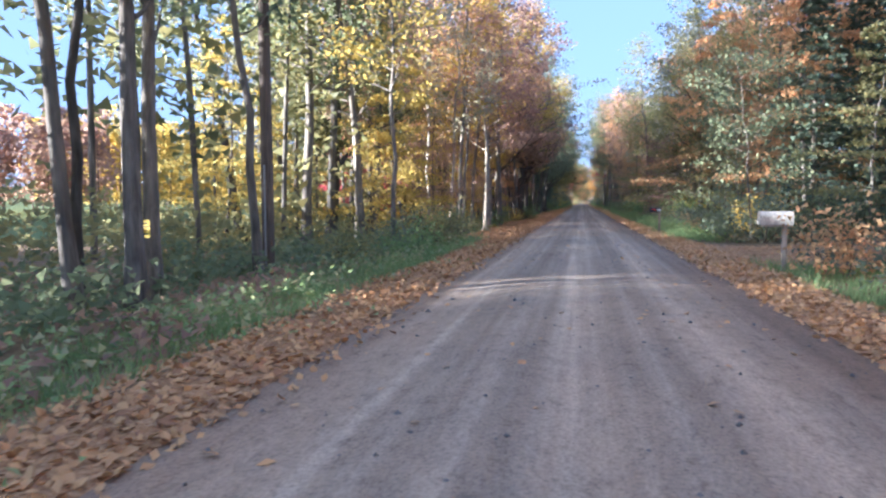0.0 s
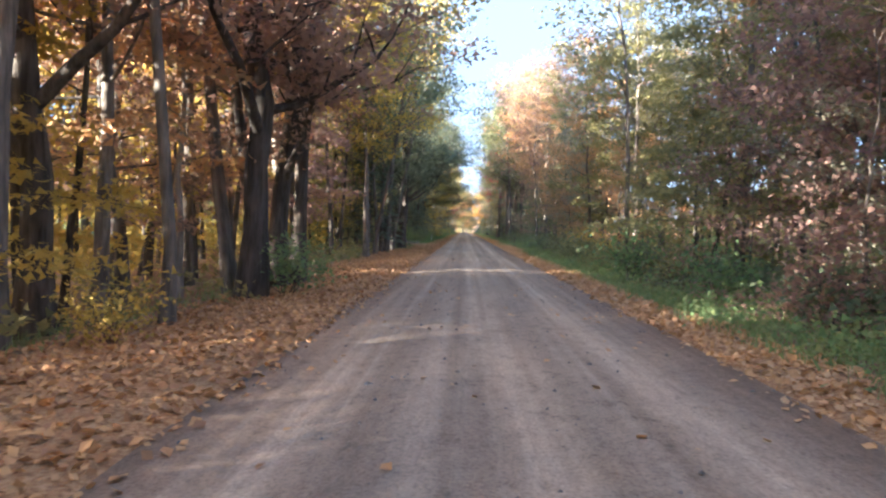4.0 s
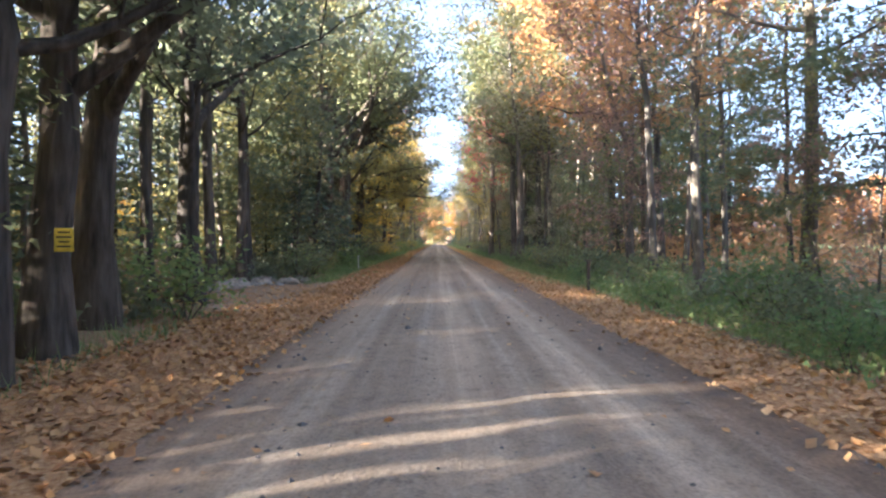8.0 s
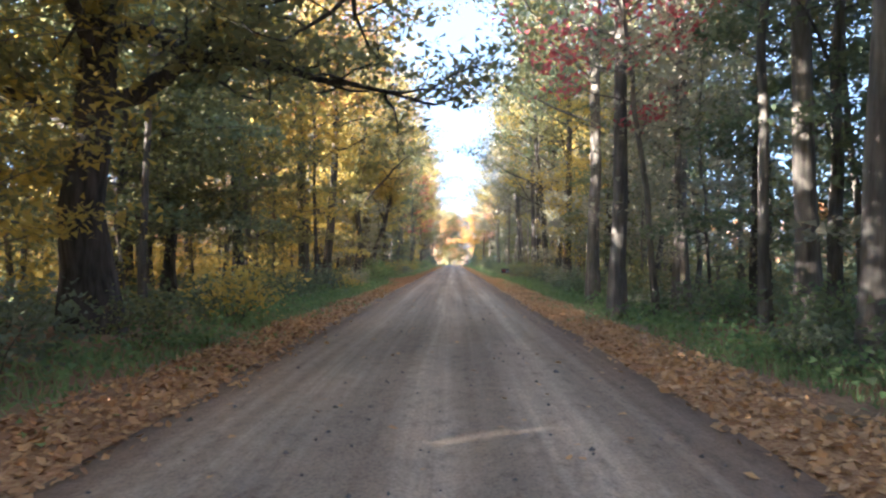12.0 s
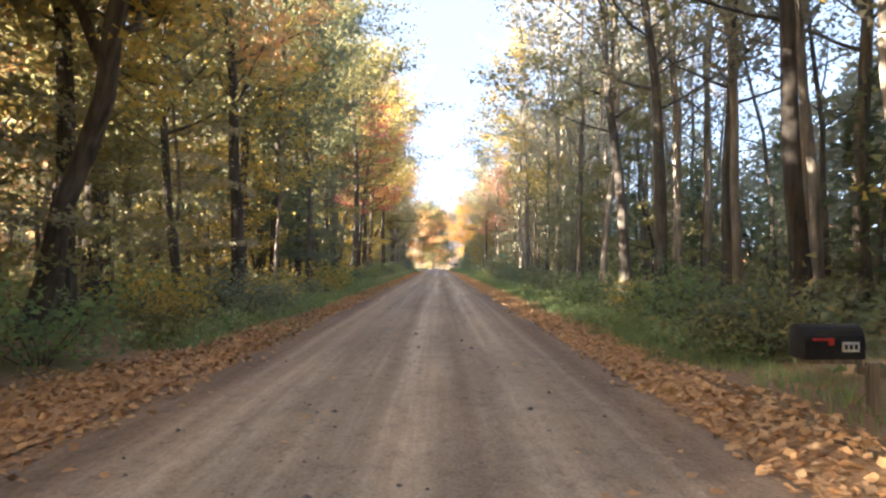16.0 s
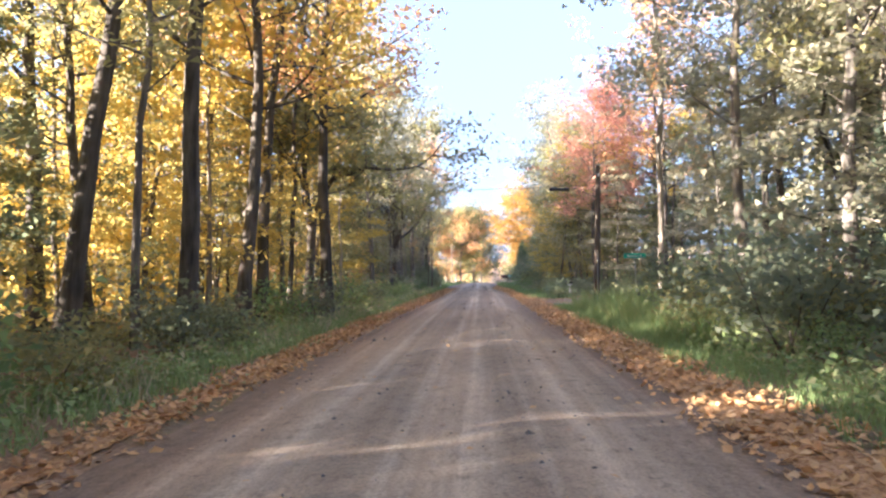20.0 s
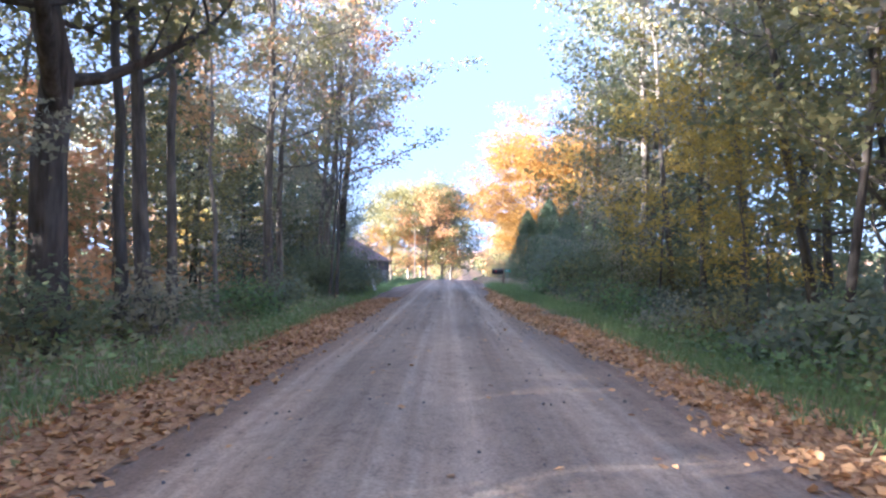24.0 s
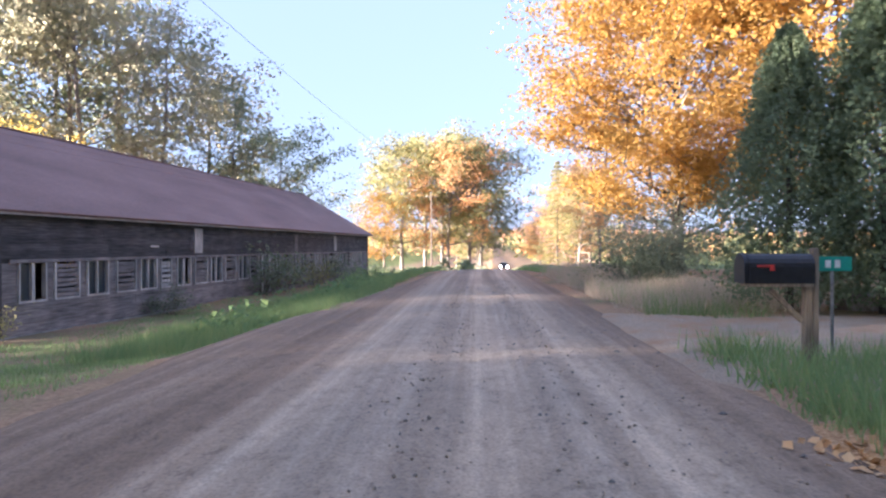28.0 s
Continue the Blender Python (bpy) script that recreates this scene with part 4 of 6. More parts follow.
# from 280 m
plant("tall", -6.7, 280.1, "pale", "grey", -1, 0.78)
plant("forked", -6.7, 282.2, "olive", "dark", -0, 1.23)
plant("tall", 8.5, 282.3, "pale", "grey", -4, 0.81)
plant("slim", -6.7, 284.8, "pale", "grey", -0, 1.25)
plant("tall", -6.6, 285.8, "pale", "grey", -3, 0.98)
plant("slim", 8.5, 287.1, "pale", "grey", -11, 1.25)
plant("slim", -6.6, 287.1, "olive", "grey", -1, 1.25)
plant("slim", -6.6, 290.2, "orange", "pale", -1, 0.78)
plant("slim", 8.5, 294.3, "pale", "grey", -0, 1.11)
plant("tall", -6.6, 295.8, "pale", "grey", -2, 1.04)
plant("tall", -6.6, 297.3, "olive", "grey", 0, 0.78)
plant("slim", 8.5, 297.7, "dusk", "grey", 1, 1.25)
plant("tall", 8.5, 301.4, "olive", "grey", 1, 1.09)
plant("tall", -6.7, 304.7, "pale", "grey", 6, 0.79)
plant("tall", -6.6, 306.5, "orange", "grey", 2, 1.04)
plant("tall", -6.6, 308.4, "pale", "grey", -0, 0.82)
plant("tall", -6.4, 310.6, "olive", "dark", 1, 1.25)
plant("slim", 8.5, 311.4, "dusk", "grey", -2, 1.13)

# ---- the rest of the woods ----
def mix_for(side, y):
    """Leaf colours of a stretch of wood."""
    rows = ((22, "green olive pale green", "orange olive yellow orange"), (48, "russet olive yellow orange", "dusk orange olive green"), (80, "russet yellow orange russet", "russet olive olive pale"),
            (96, "olive yellow russet green", "olive orange olive pale"), (135, "dusk green olive dusk", "russet olive olive green"), (165, "olive yellow green olive", "green pale olive pale"),
            (215, "olive yellow yellow pale", "olive green yellow pale"), (240, "dusk green olive dusk", "pale olive pale pale"), (275, "yellow olive yellow olive", "green pale olive pale"), (400, "pale olive pale olive", "olive pale pale yellow"))
    for top, west, east in rows:
        if y < top:
            return (west if side < 0 else east).split()
    return ["olive"]


rng = random.Random(11)
# second row of trunks
for side in (-1, 1):
    y = -14.0
    while y < 318:
        y += rng.uniform(1.3, 3.2)
        x = side * rng.uniform(6.2, 15)
        if blocked(x, y) or not free(x, y, 1.5):
            continue
        dense = 0.7 if side > 0 and 185 < y < 240 else 0.35 if side < 0 and y < 24 else 0.85
        if rng.random() > dense:
            continue
        cols = mix_for(side, y)
        kind = rng.choice(["slim", "slim", "tall", "slim"])
        if side > 0 and 185 < y < 245:
            kind = "bare"
        if side > 0 and 98 < y < 130:
            kind = rng.choice(["bare", "bare", "slim"])
        if side > 0 and 130 < y < 165:
            kind = rng.choice(["bare", "slim", "slim"])
        plant(kind, round(x, 2), round(y, 2), rng.choice(cols), rng.choice(["grey", "dark", "grey"]), rng.gauss(0, 2.5), rng.uniform(0.85, 1.15), back=rng.gauss(0, 1.5))
# slender trunks close behind the road in two stretches
for i in range(34):
    x, y = -rng.uniform(6.4, 13), rng.uniform(44, 80)
    if free(x, y, 0.9):
        plant("slim", round(x, 2), round(y, 2), rng.choice(["yellow", "russet", "yellow"]), "dark", rng.gauss(0, 2), rng.uniform(0.7, 1.2), back=rng.gauss(0, 1.5))
for i in range(40):
    x, y = rng.uniform(6.4, 16), rng.uniform(184, 240)
    if free(x, y, 1.0):
        plant("bare", round(x, 2), round(y, 2), rng.choice(["pale", "olive"]), rng.choice(["pale", "grey", "grey"]), rng.gauss(0, 2.5), rng.uniform(0.75, 1.15), back=rng.gauss(0, 1.5))
for i in range(26):
    x, y = rng.uniform(7.5, 15), rng.uniform(40, 100)
    if free(x, y, 1.3) and not blocked(x, y):
        plant("tall", round(x, 2), round(y, 2), rng.choice(mix_for(1, y)), "grey", rng.gauss(0, 2), rng.uniform(0.6, 0.95), back=rng.gauss(0, 1.5))
for i in range(22):
    x, y = -rng.uniform(6.6, 14), rng.uniform(182, 216)
    if free(x, y, 1.2):
        plant("tall", round(x, 2), round(y, 2), rng.choice(["olive", "yellow", "orange"]), "dark", rng.gauss(0, 2), rng.uniform(0.6, 0.9), back=rng.gauss(0, 1.5))
for x, y, leaf, s in ((10.6, 242.5, "olive", 0.85), (12.2, 246.0, "pale", 0.9), (10.2, 249.5, "olive", 0.8), (13.6, 250.5, "green", 0.95), (11.6, 254.0, "pale", 0.85), (14.8, 256.5, "olive", 0.9), (17.0, 252.0, "pale", 0.95),
                      (9.6, 303.5, "olive", 0.8), (11.0, 299.0, "yellow", 0.85), (9.8, 309.5, "pale", 0.75), (12.0, 313.5, "olive", 0.8), (9.4, 293.0, "pale", 0.8), (13.4, 273.5, "green", 0.7), (16.5, 275.5, "olive", 0.85), (20.0, 274.5, "pale", 0.85), (23.5, 277.0, "olive", 0.9), (17.5, 281.0, "yellow", 0.85)):
    plant("tall", x, y, leaf, "grey", 0, s)
for x, y, leaf, s in ((-11.0, 142.0, "olive", 0.8), (-9.8, 155.5, "olive", 0.75), (-12.5, 149.0, "green", 1.1), (-12.0, 160.0, "olive", 1.0), (-14.0, 137.0, "olive", 1.1), (-9.0, 163.5, "yellow", 0.9),
                      # first five here are added to shade the road from low western sun
                      (-15.0, 83.0, "olive", 1.15), (-20.0, 81.0, "yellow", 1.2), (-25.0, 79.0, "olive", 1.2), (-17.5, 85.5, "olive", 1.1), (-22.5, 77.0, "yellow", 1.15), (-10.0, 196.0, "olive", 0.9), (-11.0, 205.0, "olive", 0.9), (-10.5, 212.0, "dusk", 0.85), (-11.0, 188.0, "yellow", 0.8), (-10.0, 131.0, "dusk", 0.8), (10.8, 307.5, "olive", 0.85), (11.0, 182.0, "yellow", 0.9), (12.5, 191.0, "pale", 0.8), (13.5, 177.0, "olive", 1.0),
                      (11.0, 274.0, "olive", 0.45), (14.5, 276.5, "green", 0.5), (18.5, 273.5, "green", 0.45), (22.0, 275.5, "olive", 0.5), (13.0, 257.0, "green", 0.4), (16.5, 247.0, "green", 0.5), (15.0, 243.0, "dusk", 0.45)):
    plant("round", x, y, leaf, "grey", 0, s)
# shade trees with leaves at eye height
for side in (-1, 1):
    y = -13.0
    while y < 312:
        y += rng.uniform(1.6, 3.6)
        x = side * (rng.uniform(8.0, 9.8) if rng.random() < 0.45 else rng.uniform(9.5, 15.0))
        open_wood = (side > 0 and (186 < y < 240 or (101 < y < 142 and rng.random() < 0.7))) or (side < 0 and y < 27) or y > 278
        if blocked(x, y) or not free(x, y, 1.1) or (open_wood and rng.random() < 0.9):
            continue
        plant("tier", round(x, 2), round(y, 2), rng.choice(mix_for(side, y)), rng.choice(["grey", "dark"]), rng.gauss(0, 3), rng.uniform(0.75, 1.2), back=rng.gauss(0, 2))
# understory
for side in (-1, 1):
    y = -12.0
    while y < 318:
        y += rng.uniform(1.2, 3.4) * (1.0 if side > 0 else 1.25)
        x = side * rng.uniform(6.6, 10.0)
        if side < 0 and y < 26:
            continue
        if blocked(x, y) or not free(x, y, 1.2) or (side > 0 and 185 < y < 236 and rng.random() < 0.65):
            continue
        plant("young", round(x, 2), round(y, 2), rng.choice(mix_for(side, y)), "grey", rng.gauss(0, 3), rng.uniform(0.55, 1.1))


def woods(name, side, y0, y1, x0, x1, count, leaf, seed, h=15.0, n_leaf=540, size=0.35, label="", low=0.28):
    """Deep wood, nobody counts its trees."""
    r = np.random.default_rng(seed)
    V, Fq, C = [], [], []
    for i in range(count):
        x, y = side * r.uniform(x0, x1), r.uniform(y0, y1)
        if blocked(x, y):
            continue
        z, hh = land(x, y), h * r.uniform(0.7, 1.1)
        dx, dy = r.normal(size=2) * 0.5
        tube_arrays(V, Fq, [(x, y, z - 0.3), (x + dx * 0.4, y + dy * 0.4, z + hh * 0.5), (x + dx, y + dy, z + hh)], [0.13 * hh / 15, 0.09, 0.03], 5)
        k = n_leaf
        u = r.random(k) ** 0.8
        rad = 2.3 * hh / 15 * (0.4 + np.sin(np.pi * (0.12 + 0.8 * u))) * np.sqrt(r.random(k)) * (1 + 0.35 * np.sin(r.random() * 6 + 9 * u))
        az = r.random(k) * 2 * np.pi
        C.append(np.column_stack([x + dx * u + rad * np.cos(az), y + dy * u + rad * np.sin(az), z + hh * (low + (1.04 - low) * u)]))
    t = thing(name, Matrix.Identity(4), label, "woodland", kind="stuff")
    part("trunks", mesh_np("trunks", V, Fq, BARK["grey"], True), None, t)
    LV, LF = leaves_tri(r, np.concatenate(C), size)
    part("foliage", mesh_np("foliage", LV, LF, LEAF[leaf]), None, t)


for i, (y0, y1, wl, el) in enumerate(((-20, 24, "olive", "orange"), (24, 50, "olive", "orange"), (50, 90, "yellow", "olive"), (90, 135, "olive", "orange"), (135, 160, "olive", "olive"), (160, 180, "yellow", "olive"),
                                      (180, 212, "orange", "pale"), (212, 235, "olive", "pale"), (235, 285, "yellow", "olive"), (285, 312, "orange", "olive"))):
    k = int((y1 - y0) * 0.62)
    deep = 50 <= y0 < 235
    woods("woodland", -1, y0, y1, 11, 32 if deep else 22, int(k * (0.25 if y0 < 0 else 0.5 if y0 >= 285 else 0.8 if not deep else 0.9)), wl, 200 + i, h=9.0 if y0 >= 285 else 12.0, low=0.3 if y0 < 0 else 0.06, label=TINT[wl] + " mixed wood behind the roadside trees")
    woods("woodland", 1, y0, y1, 12, 22, int(k * (0.45 if y0 == 90 else 1.25 if y0 == 50 else 0.8)), el, 220 + i, h=9.0 if el == "pale" else 7.0 if y0 == 90 else 12.0, low=0.04, label=TINT[el] + " mixed wood behind the roadside trees")
# western rows also block low sun; the lower row 192-250 lets some through
for i, (side, y0, y1, x0, x1, leaf, n, h) in enumerate(((-1, -90, 100, 70, 95, "russet", 138, 16), (-1, 100, 192, 70, 95, "yellow", 66, 16), (-1, 192, 250, 70, 95, "yellow", 46, 12), (-1, 250, 292, 70, 95, "yellow", 30, 16),
                                                          (1, -60, 140, 70, 95, "orange", 60, 12), (1, 140, 330, 65, 90, "orange", 60, 12))):
    woods("woodland", side, y0, y1, x0, x1, n, leaf, 240 + i, h, 700, 0.7, "far line of " + TINT[leaf] + " autumn trees beyond the fields", 0.1)
woods("woodland", 1, 178, 246, 10, 22, 60, "green", 251, 6.0, 600, 0.24, "green thicket behind slender trunks", 0.02)
# wood added west of the barn, keeps low sun off road, cedars and gable
woods("woodland", -1, 250, 322, 42, 62, 130, "pale", 250, 18, 700, 0.4, "pale green wood added beyond the barn to block low sun", 0.08)

# ---- single trees that stand out ----
plant("tier", -13.6, 41.5, "red", "grey", 0, 0.85)
plant("young", -14.5, 45.0, "orange", "grey", 0, 1.2)
plant("slim", 5.4, 151.5, "red", "grey", -6, 0.95)
plant("tall", -6.0, 232.6, "red", "dark", 4, 0.82)
plant("young", -6.0, 117.5, "dusk", "dark", 3, 1.0)
plant("young", -7.5, 119.0, "olive", "dark", 0, 1.1)
plant("young", -9.5, 116.5, "dusk", "dark", 0, 1.3)
plant("young", -12.0, 113.0, "dusk", "dark", 0, 1.4)
plant("conifer", -13.0, 117.0, "needle", "dark", 0, 0.9)
plant("conifer", -12.5, 106.0, "needle", "dark", 0, 1.0)
plant("tall", 9.2, 276.0, "pink", "grey", 0, 0.92)
plant("tall", 12.0, 279.5, "pink", "grey", 2, 0.80)
plant("tall", 8.3, 274.6, "pink", "grey", 0, 0.84)
plant("tall", 10.5, 277.4, "pink", "grey", 0, 0.88)
plant("round", 8.2, 284.0, "olive", "grey", 0, 0.72)
plant("snag", -5.0, 301.0, "olive", "grey", 2, 0.95)
plant("snag", -5.6, 302.6, "russet", "grey", 3, 0.88)
for x, y, s in ((9.6, 32.0, 0.85), (12.5, 34.0, 1.05), (16.0, 31.5, 0.95), (20.0, 36.0, 1.05), (-6.8, 121.0, 0.95), (-14.5, 108.5, 1.1), (-17.5, 105.0, 1.2), (-20.5, 109.0, 1.2), (-16.5, 112.0, 1.1), (-23.5, 105.5, 1.2), (-25.5, 101.5, 1.1), (-8.2, 126.0, 1.1), (-6.4, 88.5, 0.7),
                (10.6, 244.0, 0.45), (-9.4, 311.0, 0.5), (-10.6, 306.0, 0.7), (-11.5, 299, 1.0)):
    plant("conifer", x, y, "needle", "dark", 0, s)

plant("round", 13.5, 45.0, "orange", "grey", 0, 1.1)
plant("round", 11.0, 53.0, "orange", "grey", 0, 1.05)
plant("conifer", 13.8, 38.5, "needle", "dark", 0, 1.0)
plant("round", 12.0, 303.0, "dusk", "grey", 0, 0.7)
plant("round", 13.5, 312.0, "green", "grey", 0, 0.62)
plant("round", 11.5, 292.0, "green", "grey", 0, 0.8)

# ---- bushes on the verge ----
rng = random.Random(23)
for side in (-1, 1):
    y = -10.0
    while y < 316:
        y += rng.uniform(1.5, 4.2)
        x = side * rng.uniform(4.9, 6.6)
        if blocked(x, y) or not free(x, y, 0.7) or (side < 0 and 38 < y < 98 and rng.random() < 0.75) or (side < 0 and y < 15 and rng.random() < 0.85):
            continue
        cols = ["green", "dusk", "olive", "fern"] if rng.random() < 0.8 else mix_for(side, y)
        plant("bush", round(x, 2), round(y, 2), rng.choice(cols), "dark", 0, rng.uniform(0.45, 0.95))
for x, y, leaf, s in ((6.6, 27.6, "dusk", 1.2), (8.4, 28.6, "green", 1.3), (10.6, 29.4, "green", 1.1), (7.0, 31.0, "yellow", 1.0), (6.0, 34.2, "green", 0.9), (6.4, 48.0, "fern", 1.1), (7.6, 49.5, "yellow", 1.2),
                      (5.6, 238.5, "dusk", 1.2), (6.6, 240.5, "dusk", 1.4), (5.9, 243.0, "green", 1.1), (6.0, 246.5, "dusk", 1.1), (7.0, 249.5, "green", 1.0), (6.2, 252.5, "green", 0.8), (-5.8, 310.0, "dusk", 1.5),
                      (-6.2, 307.0, "dusk", 1.7), (-6.6, 304.0, "green", 1.6), (6.2, 308.0, "green", 1.4), (7.0, 311.0, "dusk", 1.6), (8.2, 313.5, "green", 1.9), (6.2, 305.0, "olive", 1.2), (9.0, 315.5, "dusk", 1.8), (9.6, 318.2, "dusk", 2.1), (10.5, 309, "dusk", 2.0), (9.4, 305.5, "green", 2.1), (11.5, 313.5, "green", 2.2), (8.0, 302.5, "green", 1.7), (8.6, 298.5, "olive", 1.6), (10.4, 295.5, "green", 1.8),
                      (5.4, 82.0, "green", 1.1), (6.4, 84.4, "yellow", 1.2), (5.6, 71.0, "fern", 1.2), (6.4, 67.5, "russet", 0.8)):
    plant("bush", x, y, leaf, "dark", 0, s)


# ---- fallen leaves, grass, weeds ----
def on_land(r, x, y, dz):
    return np.column_stack([x, y, np.array([land(a, b) for a, b in zip(x, y)]) + dz])


def litter_leaves(side, seed, density):
    r = np.random.default_rng(seed)
    xs, ys = [], []
    for y0 in np.arange(-18, 305 if side < 0 else 321, 1.0):
        a, b = strip_span(side, y0 + 0.5)
        if y0 < 16 and side > 0:
            b += 0.1
        n = r.poisson(density * (b - a + 0.3) * (1.0 if b - a > 1.5 else 1.5))
        u = r.random(n)
        x = a - 0.25 + u * (b - a + 0.55) + r.normal(size=n) * 0.12
        xs.append(side * x)
        ys.append(y0 + r.random(n))
    x, y = np.concatenate(xs), np.concatenate(ys)
    P = on_land(r, x, y, 0)
    roadz = np.array([road_cross(a, b) if abs(a) < 3.3 else -9 for a, b in zip(x, y)])
    P[:, 2] = np.maximum(P[:, 2] + 0.02, roadz) + 0.012 + r.random(len(x)) * 0.03
    V, F = leaves_np(r, P, 0.088, 0.42, 0.8)
    t = thing("fallen_leaves", Matrix.Identity(4), "dry brown and orange leaves lying along the road", "fallen leaves", kind="stuff")
    part("leaves", mesh_np("leaves", V, F, LEAF["litter"]), None, t)


litter_leaves(-1, 300, 120)
litter_leaves(1, 301, 125)
# leaves on the drives and blown over the road
r = np.random.default_rng(305)
n = 9000
x = np.concatenate([r.uniform(3, 20, n // 2), -r.uniform(3, 7.4, n // 4), r.uniform(3, 12, n // 4)])
y = np.concatenate([19 + r.random(n // 2) * 6 + 0.013 * (x[: n // 2] - 3) ** 2, r.uniform(105, 114, n // 4), r.uniform(261, 269, n // 4)])
P = on_land(r, x, y, 0.07)
n = 2600
x = r.uniform(-2.8, 2.8, n)
x = np.sign(x) * np.abs(x) ** 0.6 * 2.8 ** 0.4
y = r.uniform(-5, 318, n)
Q = np.column_stack([x, y, np.array([road_cross(a, b) for a, b in zip(x, y)]) + 0.015])
V, F = leaves_np(r, np.concatenate([P, Q]), 0.08, 0.2, 0.8)
t = thing("scattered_leaves", Matrix.Identity(4), "single dry leaves blown over road and drives", "fallen leaves", kind="stuff")
part("leaves", mesh_np("leaves", V, F, LEAF["litter"]), None, t)
# clods thrown up beside the wheel tracks
n = 4200
y = r.uniform(286, 345, n)
x = np.array([-2.1, -0.55, 0.75, 1.7])[r.integers(0, 4, n)] + r.normal(size=n) * 0.22
s = r.uniform(0.007, 0.021, n)
octa = np.array([(1, 0, 0), (0, 1, 0), (-1, 0, 0), (0, -1, 0), (0, 0, 0.8), (0, 0, -0.6)])
tri = np.array([(0, 1, 4), (1, 2, 4), (2, 3, 4), (3, 0, 4), (1, 0, 5), (2, 1, 5), (3, 2, 5), (0, 3, 5)])
P = np.column_stack([x, y, np.array([road_cross(a, b) + 0.004 for a, b in zip(x, y)])])
V = (P[:, None] + octa[None] * s[:, None, None] * r.uniform(0.5, 1.5, (n, 6, 1))).reshape(-1, 3)
F = (np.arange(n)[:, None, None] * 6 + tri[None]).reshape(-1, 3)
t = thing("road_clods", Matrix.Identity(4), "crumbled dark clods of dirt along the wheel tracks", "dirt clods", kind="stuff")
part("clods", mesh_np("clods", V, F, plain("clod_brown", (0.25, 0.205, 0.16), 0.95)), None, t)
# loose stones on the road
n = 5000
x, y = r.uniform(-2.9, 2.9, n), r.uniform(-5, 345, n)
s = r.uniform(0.010, 0.026, n) * (1 + (r.random(n) < 0.05))
octa = np.array([(1, 0, 0), (0, 1, 0), (-1, 0, 0), (0, -1, 0), (0, 0, 0.8), (0, 0, -0.6)])
P = np.column_stack([x, y, np.array([road_cross(a, b) for a, b in zip(x, y)])])
V = (P[:, None] + octa[None] * s[:, None, None] * r.uniform(0.6, 1.4, (n, 6, 1))).reshape(-1, 3)
tri = np.array([(0, 1, 4), (1, 2, 4), (2, 3, 4), (3, 0, 4), (1, 0, 5), (2, 1, 5), (3, 2, 5), (0, 3, 5)])
F = (np.arange(n)[:, None, None] * 6 + tri[None]).reshape(-1, 3)
t = thing("road_stones", Matrix.Identity(4), "small grey stones lying loose on the road", "gravel", kind="stuff")
part("stones", mesh_np("stones", V, F, plain("stone_grey", (0.15, 0.14, 0.13), 0.9)), None, t)


def grass(seed, spans, leaf, label, h=0.24, w=0.008):
    """Blades; spans are rows of side, y from, y to, x from, x to, blades per square metre."""
    r = np.random.default_rng(seed)
    X, Y = [], []
    for side, y0, y1, x0, x1, d in spans:
        n = int((y1 - y0) * (x1 - x0) * d * 1.9)
        cx, cy = r.uniform(x0, x1, n // 14 + 1), r.uniform(y0, y1, n // 14 + 1)
        k = r.integers(0, len(cx), n)
        X.append(side * np.clip(cx[k] + r.normal(size=n) * 0.16, x0 - 0.15, None))
        Y.append(cy[k] + r.normal(size=n) * 0.16)
    x, y = np.concatenate(X), np.concatenate(Y)
    P = on_land(r, x, y, -0.01)
    n = len(x)
    az = r.random(n) * 2 * np.pi
    hh = h * (0.4 + r.random(n) * 1.0)
    side = np.column_stack([np.cos(az), np.sin(az), 0 * az]) * w * (0.7 + r.random(n))[:, None]
    bend = np.column_stack([r.normal(size=n), r.normal(size=n), 0 * az]) * (hh * 0.35)[:, None]
    up = np.column_stack([0 * az, 0 * az, hh])
    V = np.stack([P - side, P + side, P + up + bend], 1).reshape(-1, 3)
    F = np.arange(n * 3).reshape(n, 3)
    t = thing("grass", Matrix.Identity(4), label, "grass", kind="stuff")
    part("blades", mesh_np("blades", V, F, LEAF[leaf]), None, t)


grass(310, ((-1, -10, 27.5, 3.9, 6.0, 85), (-1, 96, 104, 4.6, 6.0, 30), (-1, 114, 180, 4.1, 5.6, 40), (-1, 192, 300, 3.9, 5.6, 80), (-1, 300, 318, 4.1, 5.8, 120), (-1, 38, 96, 6.0, 7.5, 20), (-1, 33, 47, 9.0, 14.0, 45),
            (1, -10, 17.5, 3.9, 7.5, 70), (1, 28, 96, 3.5, 5.4, 60), (1, 96, 112, 4.8, 7.5, 70), (1, 112, 190, 4.1, 5.8, 45), (1, 190, 258, 3.5, 5.6, 90), (1, 270, 300, 3.4, 6.0, 100), (1, 300, 322, 2.9, 5.2, 130)),
      "grass", "green roadside grass mixed with weeds")
grass(311, ((-1, 316, 320.5, 4.3, 9.0, 130), (-1, 328, 333, 5.0, 8.0, 130), (-1, 332, 372, 3.6, 7.5, 110), (-1, 345, 400, 3.4, 6, 60), (1, 330, 400, 3.6, 6, 50), (1, 318, 325.5, 2.9, 7.0, 130)), "fern", "lush uncut green grass beside the barn and road", 0.38, 0.009)
grass(313, ((-1, 319, 331, 5.0, 10.8, 210), (-1, 331, 345, 7.0, 10.6, 120)), "grass", "short mown grass in front of the barn", 0.08, 0.006)
grass(314, ((1, 246, 258.5, 4.4, 14.0, 55), (1, 240, 250, 4.2, 7.0, 60)), "fern", "knee-high green grass and weeds at the road junction", 0.75, 0.012)
